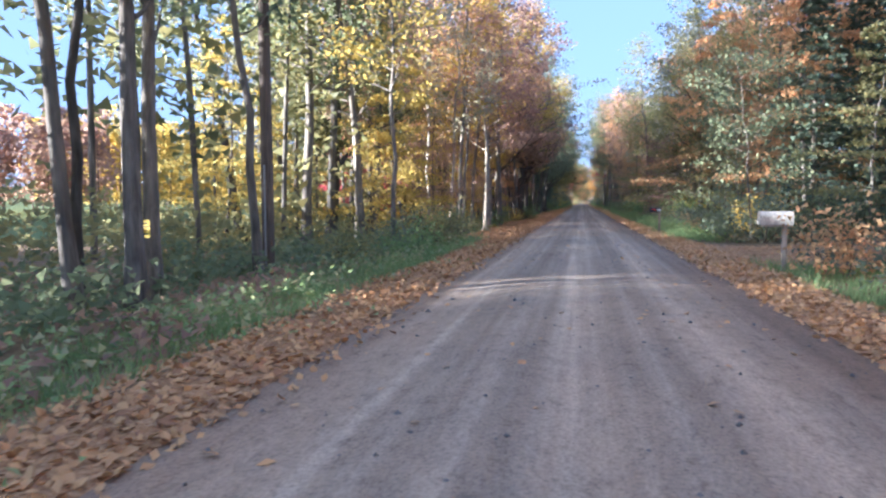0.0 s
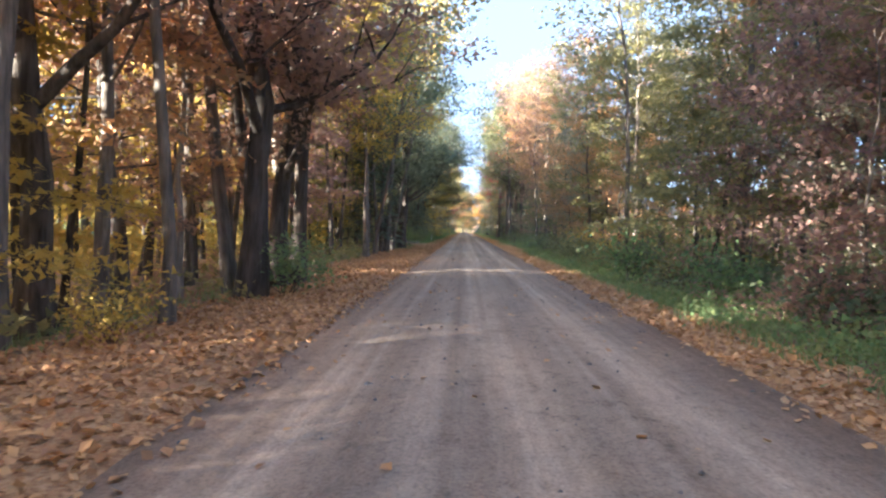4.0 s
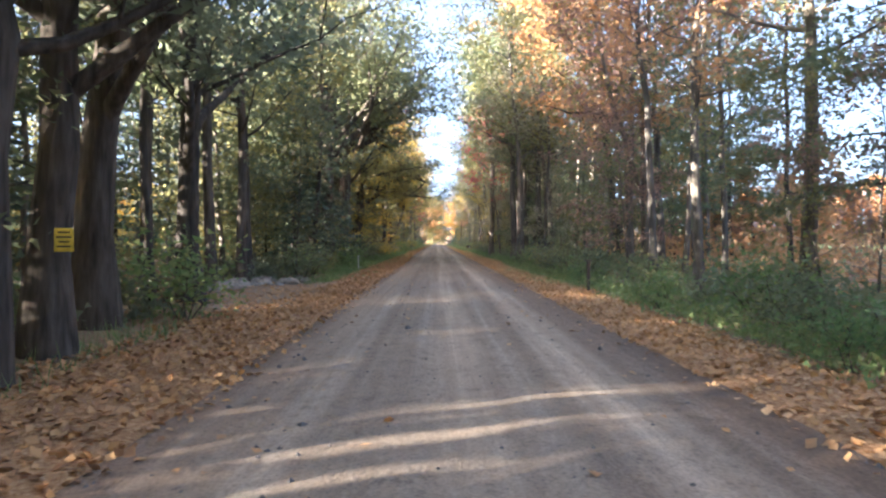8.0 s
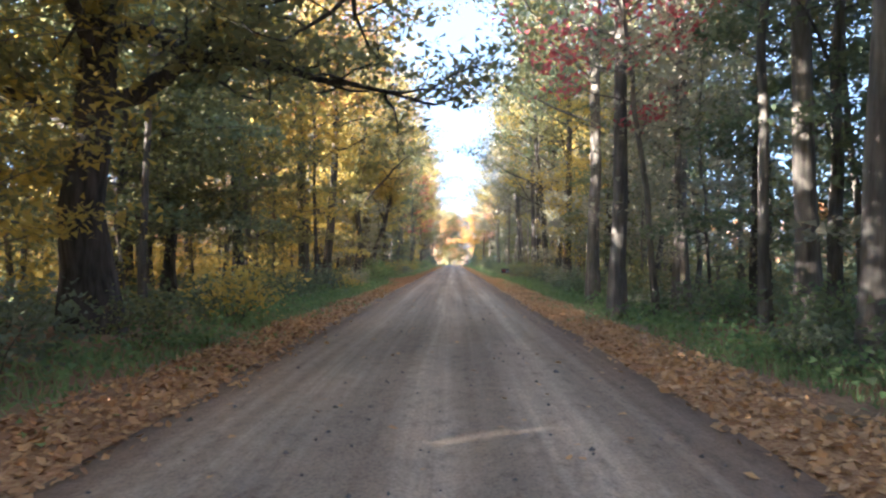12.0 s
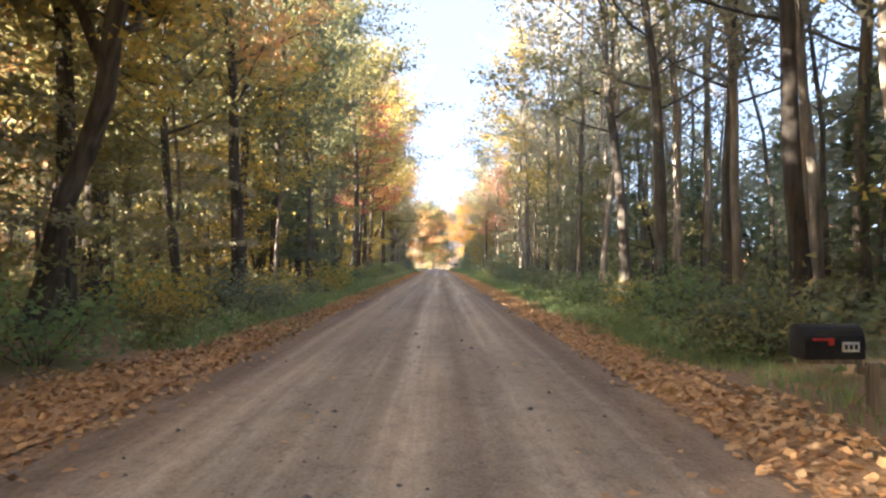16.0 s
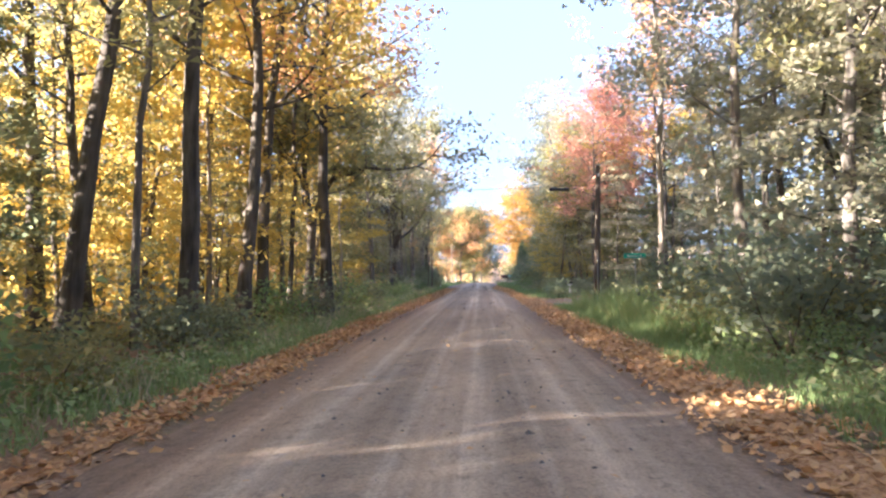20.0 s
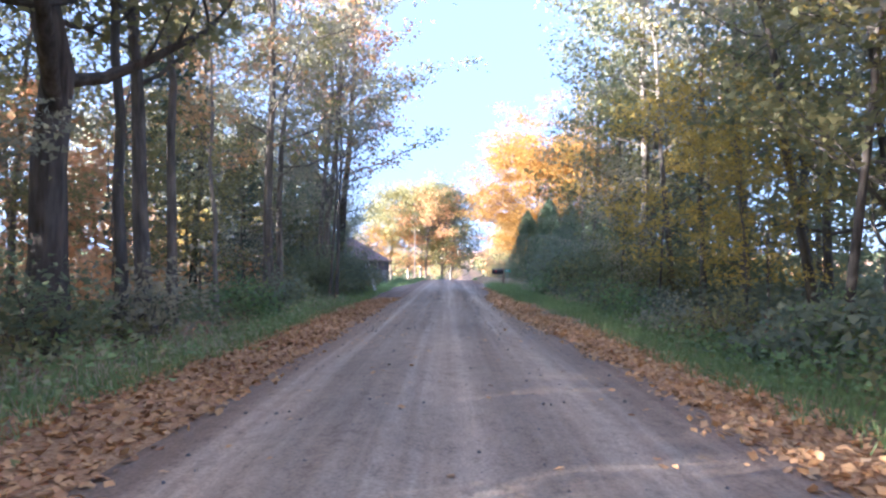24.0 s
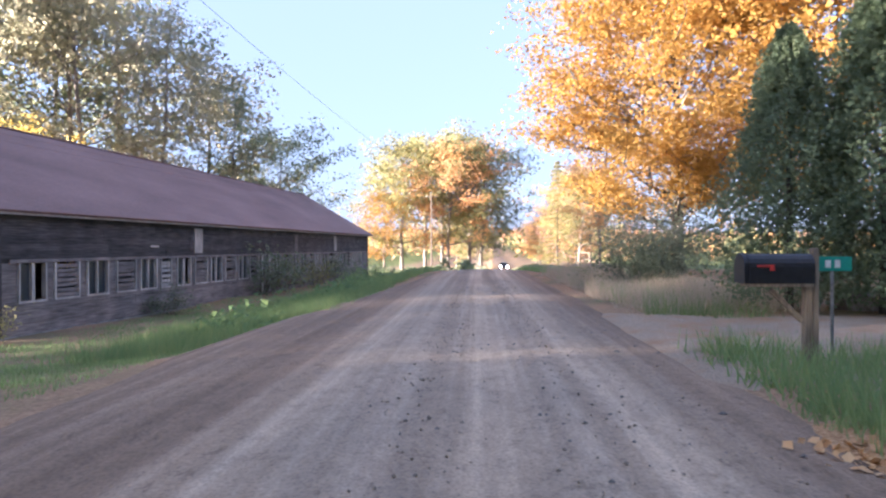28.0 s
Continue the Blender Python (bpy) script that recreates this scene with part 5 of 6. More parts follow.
grass(312, ((1, 300, 325, 5.0, 9.0, 50), (1, 331, 352, 3.4, 7.5, 120), (1, 352, 400, 4, 9, 30), (-1, 230, 300, 4.2, 5.6, 12)), "straw", "dry straw-coloured grass on the verge", 0.5, 0.006)


def weeds(seed, side, y0, y1, x0, x1, n, leaf, top, size, label):
    """Knee-high undergrowth in loose clumps."""
    r = np.random.default_rng(seed)
    m = max(1, n // 26)
    cx, cy = r.uniform(x0, x1, m), r.uniform(y0, y1, m)
    keep = np.array([y0 > 300 or not blocked(side * a, b) for a, b in zip(cx, cy)])
    cx, cy = cx[keep], cy[keep]
    hh = top * r.uniform(0.3, 1.0, len(cx))
    k = r.integers(0, len(cx), n)
    x, y = side * (cx[k] + r.normal(size=n) * 0.3), cy[k] + r.normal(size=n) * 0.3
    P = on_land(r, x, y, 0.02)
    P[:, 2] += hh[k] * r.random(n) ** 0.8
    V, F = leaves_tri(r, P, size * 1.1, 0.7)
    t = thing("undergrowth", Matrix.Identity(4), label, "undergrowth", kind="stuff")
    part("leaves", mesh_np("leaves", V, F, LEAF[leaf]), None, t)


for i, (y0, y1) in enumerate(((-15, 40), (40, 96), (96, 140), (140, 190), (190, 240), (240, 285), (285, 317))):
    L = y1 - y0
    weeds(330 + i, -1, y0, y1, 5.6, 10, int(L * (80 if i in (1,) else 200)), ("green", "olive", "dusk", "green", "green", "olive", "green")[i], 0.9, 0.14, "low weeds and brambles under the trees")
    weeds(340 + i, -1, y0, y1, 9, 22, int(L * 230), ("olive", "yellow", "olive", "yellow", "olive", "yellow", "orange")[i], 2.6, 0.20, "tangled undergrowth deep in the wood")
    weeds(350 + i, 1, y0, y1, 5.2, 10, int(L * 220), ("dusk", "green", "green", "green", "green", "dusk", "dusk")[i], 1.1, 0.14, "low weeds and brambles under the trees")
    weeds(360 + i, 1, y0, y1, 9, 22, int(L * 210), ("dusk", "olive", "orange", "olive", "olive", "green", "green")[i], 2.4, 0.20, "tangled undergrowth deep in the wood")
weeds(374, 1, 29, 62, 3.6, 4.8, 3600, "fern", 0.75, 0.085, "leafy green weeds crowding the verge")
weeds(375, -1, 30, 46, 8.0, 14.0, 1800, "fern", 0.5, 0.10, "leafy green weeds round the field gate")
weeds(371, 1, 3, 17, 4.6, 9, 900, "russet", 0.6, 0.12, "brown withered weeds on the verge")
weeds(372, -1, -5, 12, 4.6, 6.5, 900, "russet", 0.5, 0.12, "brown withered weeds on the verge")
for i, (sd, y0, y1, leaf) in enumerate(((1, 28, 96, "fern"), (1, 96, 130, "fern"), (1, 190, 256, "grass"), (1, 272, 300, "grass"), (-1, 120, 180, "fern"), (-1, 192, 300, "grass"), (1, 130, 186, "fern"), (-1, -8, 28, "grass"))):
    weeds(380 + i, sd, y0, y1, 4.3, 5.9, int((y1 - y0) * 120), leaf, 0.55, 0.085, "leafy green weeds crowding the verge")
for i, (sd, y0, y1, n) in enumerate(((-1, 112, 180, 1500), (1, 112, 186, 1500), (-1, 192, 298, 2300), (1, 188, 258, 1500), (1, 272, 300, 600), (-1, -6, 26, 700))):
    weeds(400 + i, sd, y0, y1, 3.3, 4.7, n, "grass", 0.16, 0.06, "low green weeds growing through the fallen leaves")
weeds(392, 1, 57.0, 62.5, 4.6, 6.4, 1500, "russet", 0.75, 0.08, "withered brown ferns on the verge")
weeds(393, 1, 307, 319, 5.4, 8.0, 2200, "straw", 0.9, 0.07, "dead straw-coloured weeds on the verge")
weeds(373, -1, 330, 350, 4.6, 6.4, 1400, "fern", 0.8, 0.13, "leafy weeds in front of the barn")


# ferns
def fern_mesh(seed):
    r = np.random.default_rng(seed)
    V, F = [], []
    for i in range(9):
        az = i * 0.7 + r.normal() * 0.15
        a, ln = np.array([math.cos(az), math.sin(az), 0]), r.uniform(0.45, 0.8)
        s = np.cross(a, (0, 0, 1))
        for j in range(1, 10):
            u = j / 10
            c = a * ln * u + np.array([0, 0, ln * (1.1 * u - 0.95 * u * u)])
            w = ln * 0.24 * math.sin(math.pi * (0.12 + 0.85 * u))
            for sg in (-1, 1):
                k = len(V)
                V += [c, c + s * sg * w * 0.5 + a * 0.05, c + s * sg * w + a * 0.07 - np.array([0, 0, 0.03]), c + s * sg * w * 0.5 - a * 0.012]
                F.append((k, k + 1, k + 2, k + 3))
    return mesh_np("fronds", V, F, LEAF["fern"])


FERN = [fern_mesh(400), fern_mesh(401)]
rng = random.Random(31)
for side, y0, y1, n in ((-1, 128, 182, 34), (-1, 222, 250, 22), (1, 118, 186, 30), (-1, 4, 20, 8), (1, 200, 225, 8)):
    for i in range(n):
        x, y = side * rng.uniform(4.4, 6.4), rng.uniform(y0, y1)
        if blocked(x, y):
            continue
        s = rng.uniform(0.7, 1.3)
        t = thing("fern", pose(x, y, land(x, y), 0, 0, rng.uniform(0, 360)) @ Matrix.Scale(s, 4), "green woodland fern with arching fronds", "fern", "ferns on the verge")
        part("fronds", FERN[i % 2], None, t)

# ---- mailboxes, posts, poles, gate, signs ----
M_BLACK = plain("paint_black", (0.02, 0.021, 0.025), 0.45)
M_CREAM = plain("paint_cream", (0.62, 0.58, 0.50), 0.6)
M_RED = plain("paint_red", (0.62, 0.06, 0.05), 0.5)
M_WHITE = plain("paint_white", (0.75, 0.75, 0.73), 0.6)
M_YELLOW = plain("paint_yellow", (0.75, 0.56, 0.06), 0.6)
M_GREEN = plain("sign_green", (0.03, 0.34, 0.25), 0.45, vary=0.1)
M_STEEL = plain("steel_dark", (0.045, 0.045, 0.05), 0.5, 0.6)
M_ZINC = plain("steel_grey", (0.35, 0.36, 0.37), 0.45, 0.8)
M_POST = wood_mat("post_wood", (0.18, 0.14, 0.10), (0.46, 0.38, 0.28))
M_POLE = wood_mat("pole_wood", (0.07, 0.058, 0.048), (0.19, 0.155, 0.125))
M_PALE = wood_mat("pale_wood", (0.34, 0.30, 0.25), (0.58, 0.52, 0.44))
M_ROCK = plain("rock", (0.30, 0.27, 0.23), 0.9, 0, 0.5, 5)
M_LOG = wood_mat("log_bark", (0.04, 0.035, 0.03), (0.14, 0.12, 0.10), along="x")


def vault_bm(l, w, h):
    """A mailbox shell along x: flat floor, half-round top."""
    bm = bmesh.new()
    prof = [(-w / 2, 0), (w / 2, 0), (w / 2, h - w / 2)] + [(w / 2 * math.cos(a), h - w / 2 + w / 2 * math.sin(a)) for a in np.linspace(0.3, math.pi - 0.3, 8)] + [(-w / 2, h - w / 2)]
    a = [bm.verts.new((-l / 2, p, q)) for p, q in prof]
    b = [bm.verts.new((l / 2, p, q)) for p, q in prof]
    n = len(prof)
    for i in range(n):
        bm.faces.new((a[i], a[(i + 1) % n], b[(i + 1) % n], b[i]))
    bm.faces.new(a[::-1])
    bm.faces.new(b)
    bmesh.ops.recalc_face_normals(bm, faces=bm.faces)
    return bm


def mailbox(x, y, z, shell, label, size=(0.62, 0.24, 0.28), flag=True, tag=False, brace=False, arm=0.0, post=True, post_mat=None, turn=0.0, post_dx=0.18):
    """z: height of the floor of the box above the land."""
    l, w, h = size
    g = land(x, y)
    t = thing("mailbox", pose(x, y, g, 0, 0, turn), label, "mailbox", "mailboxes along the road")
    pm = post_mat or M_POST
    b = part("box", vault_bm(l, w, h), shell, t, at=pose(0, 0, z))
    part("door", vault_bm(0.025, w * 1.04, h * 1.02), shell, b, at=pose(-l / 2 - 0.015, 0, 0))
    part("rim", vault_bm(0.03, w * 1.06, h * 1.03), shell, b, at=pose(-l / 2 + 0.05, 0, -0.003))
    if flag:
        f = part("flag", box_bm(-0.13, 0.06, -0.008, 0, 0.0, 0.025, 0.003), M_RED, b, "small red flag", at=pose(-l * 0.2, -w / 2 - 0.012, h * 0.55))
        part("flag_tip", box_bm(0.03, 0.085, -0.012, -0.001, -0.045, 0.03, 0.003), M_RED, f)
    if tag:
        tg = part("name_tag", box_bm(0.0, 0.17, -0.006, 0, 0, 0.10), M_WHITE, b, "white tag with dark bars", at=pose(l * 0.1, -w / 2 - 0.004, h * 0.22))
        for i in range(3):
            part("bar", box_bm(0.02 + i * 0.05, 0.05 + i * 0.05, -0.010, -0.007, 0.025, 0.075), M_BLACK, tg)
    part("shelf", box_bm(-l / 2 + 0.04, l / 2 - 0.02, -w / 2 + 0.01, w / 2 - 0.01, z - 0.045, z - 0.002, 0.006), pm, t)
    if post:
        part("post", box_bm(post_dx - 0.05, post_dx + 0.05, -0.05, 0.05, -0.4, z - 0.047, 0.008), pm, t)
    if brace:
        part("brace", box_bm(-0.03, 0.03, -0.035, 0.035, 0, 0.58, 0.005, pose(post_dx - 0.05, 0, z - 0.5, 0, -45, 0)), pm, t)
        part("post_cap", box_bm(post_dx + 0.052, post_dx + 0.14, -0.045, 0.045, -0.4, z + 0.45, 0.012), pm, t)
    if arm:
        part("rail", box_bm(l / 2 - 0.03, l / 2 + arm, -0.04, 0.04, z - 0.135, z - 0.05, 0.008, pose(0, 0, 0, 0, 7, 0)), pm, t)
    return t


mailbox(4.1, 16.2, 1.0, M_CREAM, "cream mailbox on a pale wooden post by a drive", (0.66, 0.26, 0.29), flag=False, post_mat=M_PALE)
mailbox(3.3, 33.4, 0.96, M_BLACK, "black mailbox with red flag and white tag", (0.46, 0.19, 0.21), tag=True)
mailbox(4.15, 187.2, 0.55, M_BLACK, "large black mailbox with red flag on low wooden rail", (0.58, 0.30, 0.34), tag=True, arm=1.35, post_dx=0.45)
mailbox(3.75, 324.7, 1.06, M_BLACK, "black mailbox with red flag on braced wooden post", (0.86, 0.34, 0.38), brace=True, post_dx=0.40)
mailbox(6.1, 271.5, 0.85, M_BLACK, "small dark mailbox on a white post", (0.42, 0.18, 0.2), flag=False, post_mat=M_WHITE, post_dx=0.0)
# number sign on the last mailbox's post: characters as bars
t = thing("number_sign", pose(4.52, 324.78, land(4.5, 324.8) + 1.33), "small green sign plate with pale bars", "sign")
part("plate", box_bm(-0.2, 0.24, -0.006, 0.006, 0, 0.19, 0.003), M_GREEN, t)
for i in range(2):
    part("bar", box_bm(-0.1 + i * 0.12, -0.03 + i * 0.12, -0.011, -0.007, 0.045, 0.145), M_WHITE, t)
part("stake", box_bm(-0.02, 0.02, 0.008, 0.03, -1.55, 0.1, 0.003), M_ZINC, t)

# street sign at the side road
t = thing("street_sign", pose(7.95, 260.8, land(7.95, 260.8)), "green street name blade on a thin steel post", "street sign")
part("post", rod([(0, 0, -0.4), (0, 0, 2.1)], 0.03, 8, "post", M_ZINC), None, t)
part("bracket", box_bm(-0.06, 0.06, -0.03, 0.03, 2.02, 2.08, 0.005), M_ZINC, t)
b = part("blade", box_bm(-0.55, 0.55, -0.006, 0.006, 2.08, 2.33, 0.004), M_GREEN, t, "green blade with pale lettering bars")
for i, w in enumerate((0.09, 0.06, 0.06, 0.07, 0.06, 0.06, 0.05, 0.12)):
    part("bar", box_bm(-0.36 + i * 0.085, -0.36 + i * 0.085 + w * 0.8, -0.0115, -0.0075, 2.15, 2.22 + 0.03 * (i == 0)), M_WHITE, b)


def utility_pole(x, y, h, label, arm=False, lean=0.0):
    t = thing("utility_pole", pose(x, y, land(x, y), 0, lean, 0), label, "utility pole", "utility poles")
    V, Fq = [], []
    tube_arrays(V, Fq, [(0, 0, -0.6), (0, 0, h * 0.5), (0, 0, h)], [0.15, 0.13, 0.10], 12)
    part("shaft", mesh_np("shaft", V, Fq, M_POLE, True), None, t)
    part("cap", rod([(0, 0, h), (0, 0, h + 0.05)], 0.11, 10, "cap", M_ZINC), None, t)
    if arm:
        a = part("crossarm", box_bm(-0.9, 0.9, 0.11, 0.21, h - 0.7, h - 0.58, 0.01), M_POLE, t)
        for i in (-0.8, 0, 0.8):
            part("insulator", rod([(i, 0.16, h - 0.58), (i, 0.16, h - 0.48), (i, 0.16, h - 0.42)], 0.035, 8, "insulator", M_WHITE), None, a)
    else:
        part("insulator", rod([(0, -0.16, h - 0.5), (0, -0.16, h - 0.36)], 0.04, 8, "insulator", M_WHITE), None, t)
    part("wire_guard", box_bm(-0.02, 0.02, -0.155, -0.13, 0.2, 2.6, 0.004), M_ZINC, t)
    return t


utility_pole(-7.4, 15.1, 11.5, "tall weathered wooden utility pole beside the woods")
utility_pole(5.45, 257.4, 6.4, "short brown wooden utility pole at the junction", lean=2)
utility_pole(-9.2, 318.0, 10.5, "grey wooden utility pole with crossarm near the barn", arm=True)
utility_pole(-8.0, 432.0, 14.5, "grey wooden utility pole far along the road", arm=True)
utility_pole(9.6, 320.4, 4.0, "short grey service pole among bushes")


def wire(name, a, b, sag, r, label):
    pts = []
    for i in range(25):
        u = i / 24
        p = Vector(a).lerp(Vector(b), u)
        pts.append((p.x, p.y, p.z - sag * 4 * u * (1 - u)))
    t = thing(name, Matrix.Identity(4), label, "cable", "overhead cables")
    part("strand", rod(pts, r, 5, "strand", M_STEEL), None, t)


wire("cable", (5.6, 257.4, 5.45), (-16.0, 260.5, 6.1), 0.2, 0.010, "black overhead cable crossing the road")
wire("cable", (5.7, 257.4, 6.2), (9.0, 320.0, 8.5), 0.6, 0.012, "black overhead cable along the road")
wire("cable", (-9.2, 318.1, 9.6), (-8.0, 432.0, 14.0), 1.6, 0.009, "black overhead cable running past the barn")
wire("cable", (-9.2, 318.1, 7.4), (9.6, 320.4, 3.9), 0.25, 0.009, "black service cable crossing the road")
t = thing("cable_splice", pose(3.95, 257.65, 5.40), "dark splice case hanging on the overhead cable", "cable fitting")
part("case", rod([(-0.45, 0, -0.07), (-0.40, 0, -0.07), (0.40, 0, -0.1), (0.45, 0, -0.1)], 0.075, 10, "case", M_STEEL), None, t)
for i in (-0.3, 0.3):
    part("hanger", box_bm(i - 0.015, i + 0.015, -0.012, 0.012, -0.02, 0.09), M_ZINC, t)

# guy markers that lean towards the pole
for nm, x, top, mt, lab in (("guy_marker", -4.78, (-5.60, 0.55, 1.75), M_WHITE, "white plastic guy wire marker leaning over the grass"), ("guy_marker", -4.70, (-5.40, 0.55, 1.95), M_CREAM, "cream plastic guy wire marker leaning over the grass")):
    g = land(x, 315.5)
    t = thing(nm, pose(x, 315.5, g), lab, "guy marker", "guy wire markers")
    e = Vector((top[0] - x, top[1], top[2] - g))
    part("tube", rod([(0, 0, -0.1), tuple(e * 0.5), tuple(e)], 0.045 if mt is M_WHITE else 0.03, 8, "tube", mt), None, t)
    part("cable", rod([tuple(e), tuple(e * 1.5)], 0.005, 5, "cable", M_STEEL), None, t)

# steel gate at the field entrance, closed against a trunk
t = thing("field_gate", pose(-8.72, 36.05, land(-8.72, 36.05), 0, 0, 5), "black steel tube gate standing closed by the wood", "gate")
part("post", rod([(0, 0, -0.4), (0, 0, 1.55)], 0.07, 10, "post", M_STEEL), None, t)
part("post_cap", rod([(0, 0, 1.55), (0, 0, 1.58)], 0.08, 10, "post_cap", M_STEEL), None, t)
gt = part("gate_frame", rod([(0, 0.14, 0.18), (0, 4.55, 0.18), (0, 4.55, 1.32), (0, 0.14, 1.32), (0, 0.14, 0.18)], 0.028, 8, "gate_frame", M_STEEL), None, t)
for i in range(4):
    z = 0.18 + 0.228 * (i + 1)
    part("rail", rod([(0, 0.14, z), (0, 4.55, z)], 0.022, 7, "rail", M_STEEL), None, gt)
for y in (1.6, 3.1):
    part("stay", rod([(0, y, 0.18), (0, y, 1.32)], 0.018, 6, "stay", M_STEEL), None, gt)
for z in (0.3, 1.2):
    part("hinge", box_bm(-0.03, 0.03, 0.03, 0.14, z - 0.03, z + 0.03, 0.005), M_STEEL, t)
for x, y, l, rot in ((-9.6, 35.0, 1.8, 12), (-9.0, 34.4, 2.6, 70), (-10.6, 37.5, 2.2, -20)):
    t = thing("log", pose(x, y, land(x, y) + 0.16, 0, 0, rot), "dark rotting log lying on the verge", "log", "logs")
    V, Fq = [], []
    tube_arrays(V, Fq, [(-l / 2, 0, 0), (-l / 6, 0.03, 0.01), (l / 5, -0.02, 0), (l / 2, 0.02, -0.02)], [0.19, 0.2, 0.18, 0.15], 10)
    part("stem", mesh_np("stem", V, Fq, M_LOG, True), None, t)
    part("cut_end", rod([(l / 2, 0.02, -0.02), (l / 2 + 0.012, 0.02, -0.02), (l / 2 + 0.012, 0.02, -0.02)], 0.148, 10, "cut_end", M_PALE), None, t)


def rock_mesh(seed):
    bm = bmesh.new()
    bmesh.ops.create_icosphere(bm, subdivisions=2, radius=0.5)
    for v in bm.verts:
        v.co = v.co * (1 + 0.35 * noise.noise(v.co * 1.9 + Vector((seed, 0, 0)))) * 1.0
        v.co.z *= 0.6
    me = bpy.data.meshes.new("stone")
    bm.to_mesh(me)
    bm.free()
    me.materials.append(M_ROCK)
    return me


ROCKS = [rock_mesh(3.1), rock_mesh(7.7), rock_mesh(12.4)]
rng = random.Random(41)
for i in range(34):
    u = i / 33
    x, y = -5.3 - 2.0 * u + rng.gauss(0, 0.22), 116.2 - 7.6 * u + rng.gauss(0, 0.2)
    s = rng.uniform(0.3, 0.75)
    o = new("stone", ROCKS[i % 3])
    o.matrix_basis = pose(x, y, land(x, y) + 0.1 * s, rng.uniform(-15, 15), rng.uniform(-15, 15), rng.uniform(0, 360)) @ Matrix.Scale(s, 4)
    tagged(o, "grey field stone in a row beside the drive", "stone", "row of stones by the drive")
for x, y, s in ((-9.0, 35.6, 0.45), (-7.4, 31.5, 0.5), (8.5, 331.8, 1.1), (10.5, 332.5, 0.8)):
    o = new("boulder", ROCKS[0])
    o.matrix_basis = pose(x, y, land(x, y) + 0.12 * s, 0, 0, x * 50) @ Matrix.Scale(s, 4)
    tagged(o, "grey boulder half sunk in the verge", "boulder", "boulders")

# heaps of dead branches under the slender trees
def brush_heap(x, y, seed):
    r = np.random.default_rng(seed)
    t = thing("brush_heap", pose(x, y, land(x, y)), "heap of dead grey branches and withered leaves", "brush heap", "heaps of dead branches")
    V, Fq, C = [], [], []
    for i in range(46):
        az, h = r.random() * 6.28, r.uniform(0.05, 0.75)
        c = np.array([r.normal() * 0.8, r.normal() * 0.5, h])
        d = np.array([math.cos(az), math.sin(az), r.normal() * 0.35]) * r.uniform(0.4, 1.2)
        mid = c + r.normal(size=3) * 0.06
        tube_arrays(V, Fq, [c - d, mid, c + d], [0.028, 0.02, 0.007], 5)
        C.append(c + d * r.uniform(-1, 1, (14, 1)) + r.normal(size=(14, 3)) * 0.1)
    part("branchwork", mesh_np("branchwork", V, Fq, BARK["grey"], True), None, t)
    P = np.concatenate(C)
    P[:, 2] = np.maximum(P[:, 2], 0.04)
    LV, LF = leaves_tri(r, P, 0.08, 0.9)
    part("dead_foliage", mesh_np("dead_foliage", LV, LF, LEAF["russet"]), None, t, "withered brown leaves")


for x, y, k in ((8.6, 231.2, 501), (9.8, 233.6, 502), (7.6, 228.6, 503), (8.8, 61.5, 504)):
    brush_heap(x, y, k)

# marker posts
t = thing("marker_post", pose(-4.33, 124.7, land(-4.33, 124.7)), "thin white marker post on the verge", "post")
part("stake", box_bm(-0.022, 0.022, -0.012, 0.012, -0.3, 0.78, 0.004), M_WHITE, t)
part("band", box_bm(-0.024, 0.024, -0.014, 0.014, 0.64, 0.70, 0.003), M_ZINC, t)
t = thing("wooden_post", pose(4.15, 110.4, land(4.15, 110.4)), "old brown wooden post with a flat top plate", "post")
part("stake", box_bm(-0.05, 0.05, -0.05, 0.05, -0.3, 0.92, 0.012), M_POLE, t)
part("top_plate", box_bm(-0.10, 0.10, -0.055, 0.055, 0.92, 0.96, 0.008), M_POLE, t)
t = thing("driveway_marker", pose(5.9, 324.9, land(5.9, 324.9)), "thin dark stake beside the gravel drive", "post")
part("stake", box_bm(-0.02, 0.02, -0.02, 0.02, -0.3, 0.62, 0.004), M_STEEL, t)


def posted_sign(x, y, z, turn=0):
    t = thing("posted_sign", pose(x, y, z, 0, 0, turn), "small yellow notice nailed to a trunk", "sign", "yellow notices on trunks")
    part("plate", box_bm(-0.11, 0.11, -0.005, 0.005, -0.15, 0.15, 0.003), M_YELLOW, t)
    for i, w in enumerate((0.14, 0.17, 0.12, 0.15)):
        part("bar", box_bm(-w / 2, w / 2, -0.009, -0.006, 0.085 - i * 0.06, 0.105 - i * 0.06), M_BLACK, t)


posted_sign(-7.25, 10.2, 1.05, -8)
posted_sign(-5.1, 98.85, 1.5, 20)
posted_sign(-6.85, 127.45, 1.5, 10)
posted_sign(-9.2, 40.62, 0.45, 10)
# still pond behind the gate
sheet("water", lambda u, v: (-13.5 - 13 * u - 1.5 * math.sin(v * 6), 40 + 24 * v + 2 * math.sin(u * 5)), 8, 12, plain("pond_water", (0.10, 0.11, 0.11), 0.06, vary=0.1), "still grey pond among the trees", "pond", 0.12)

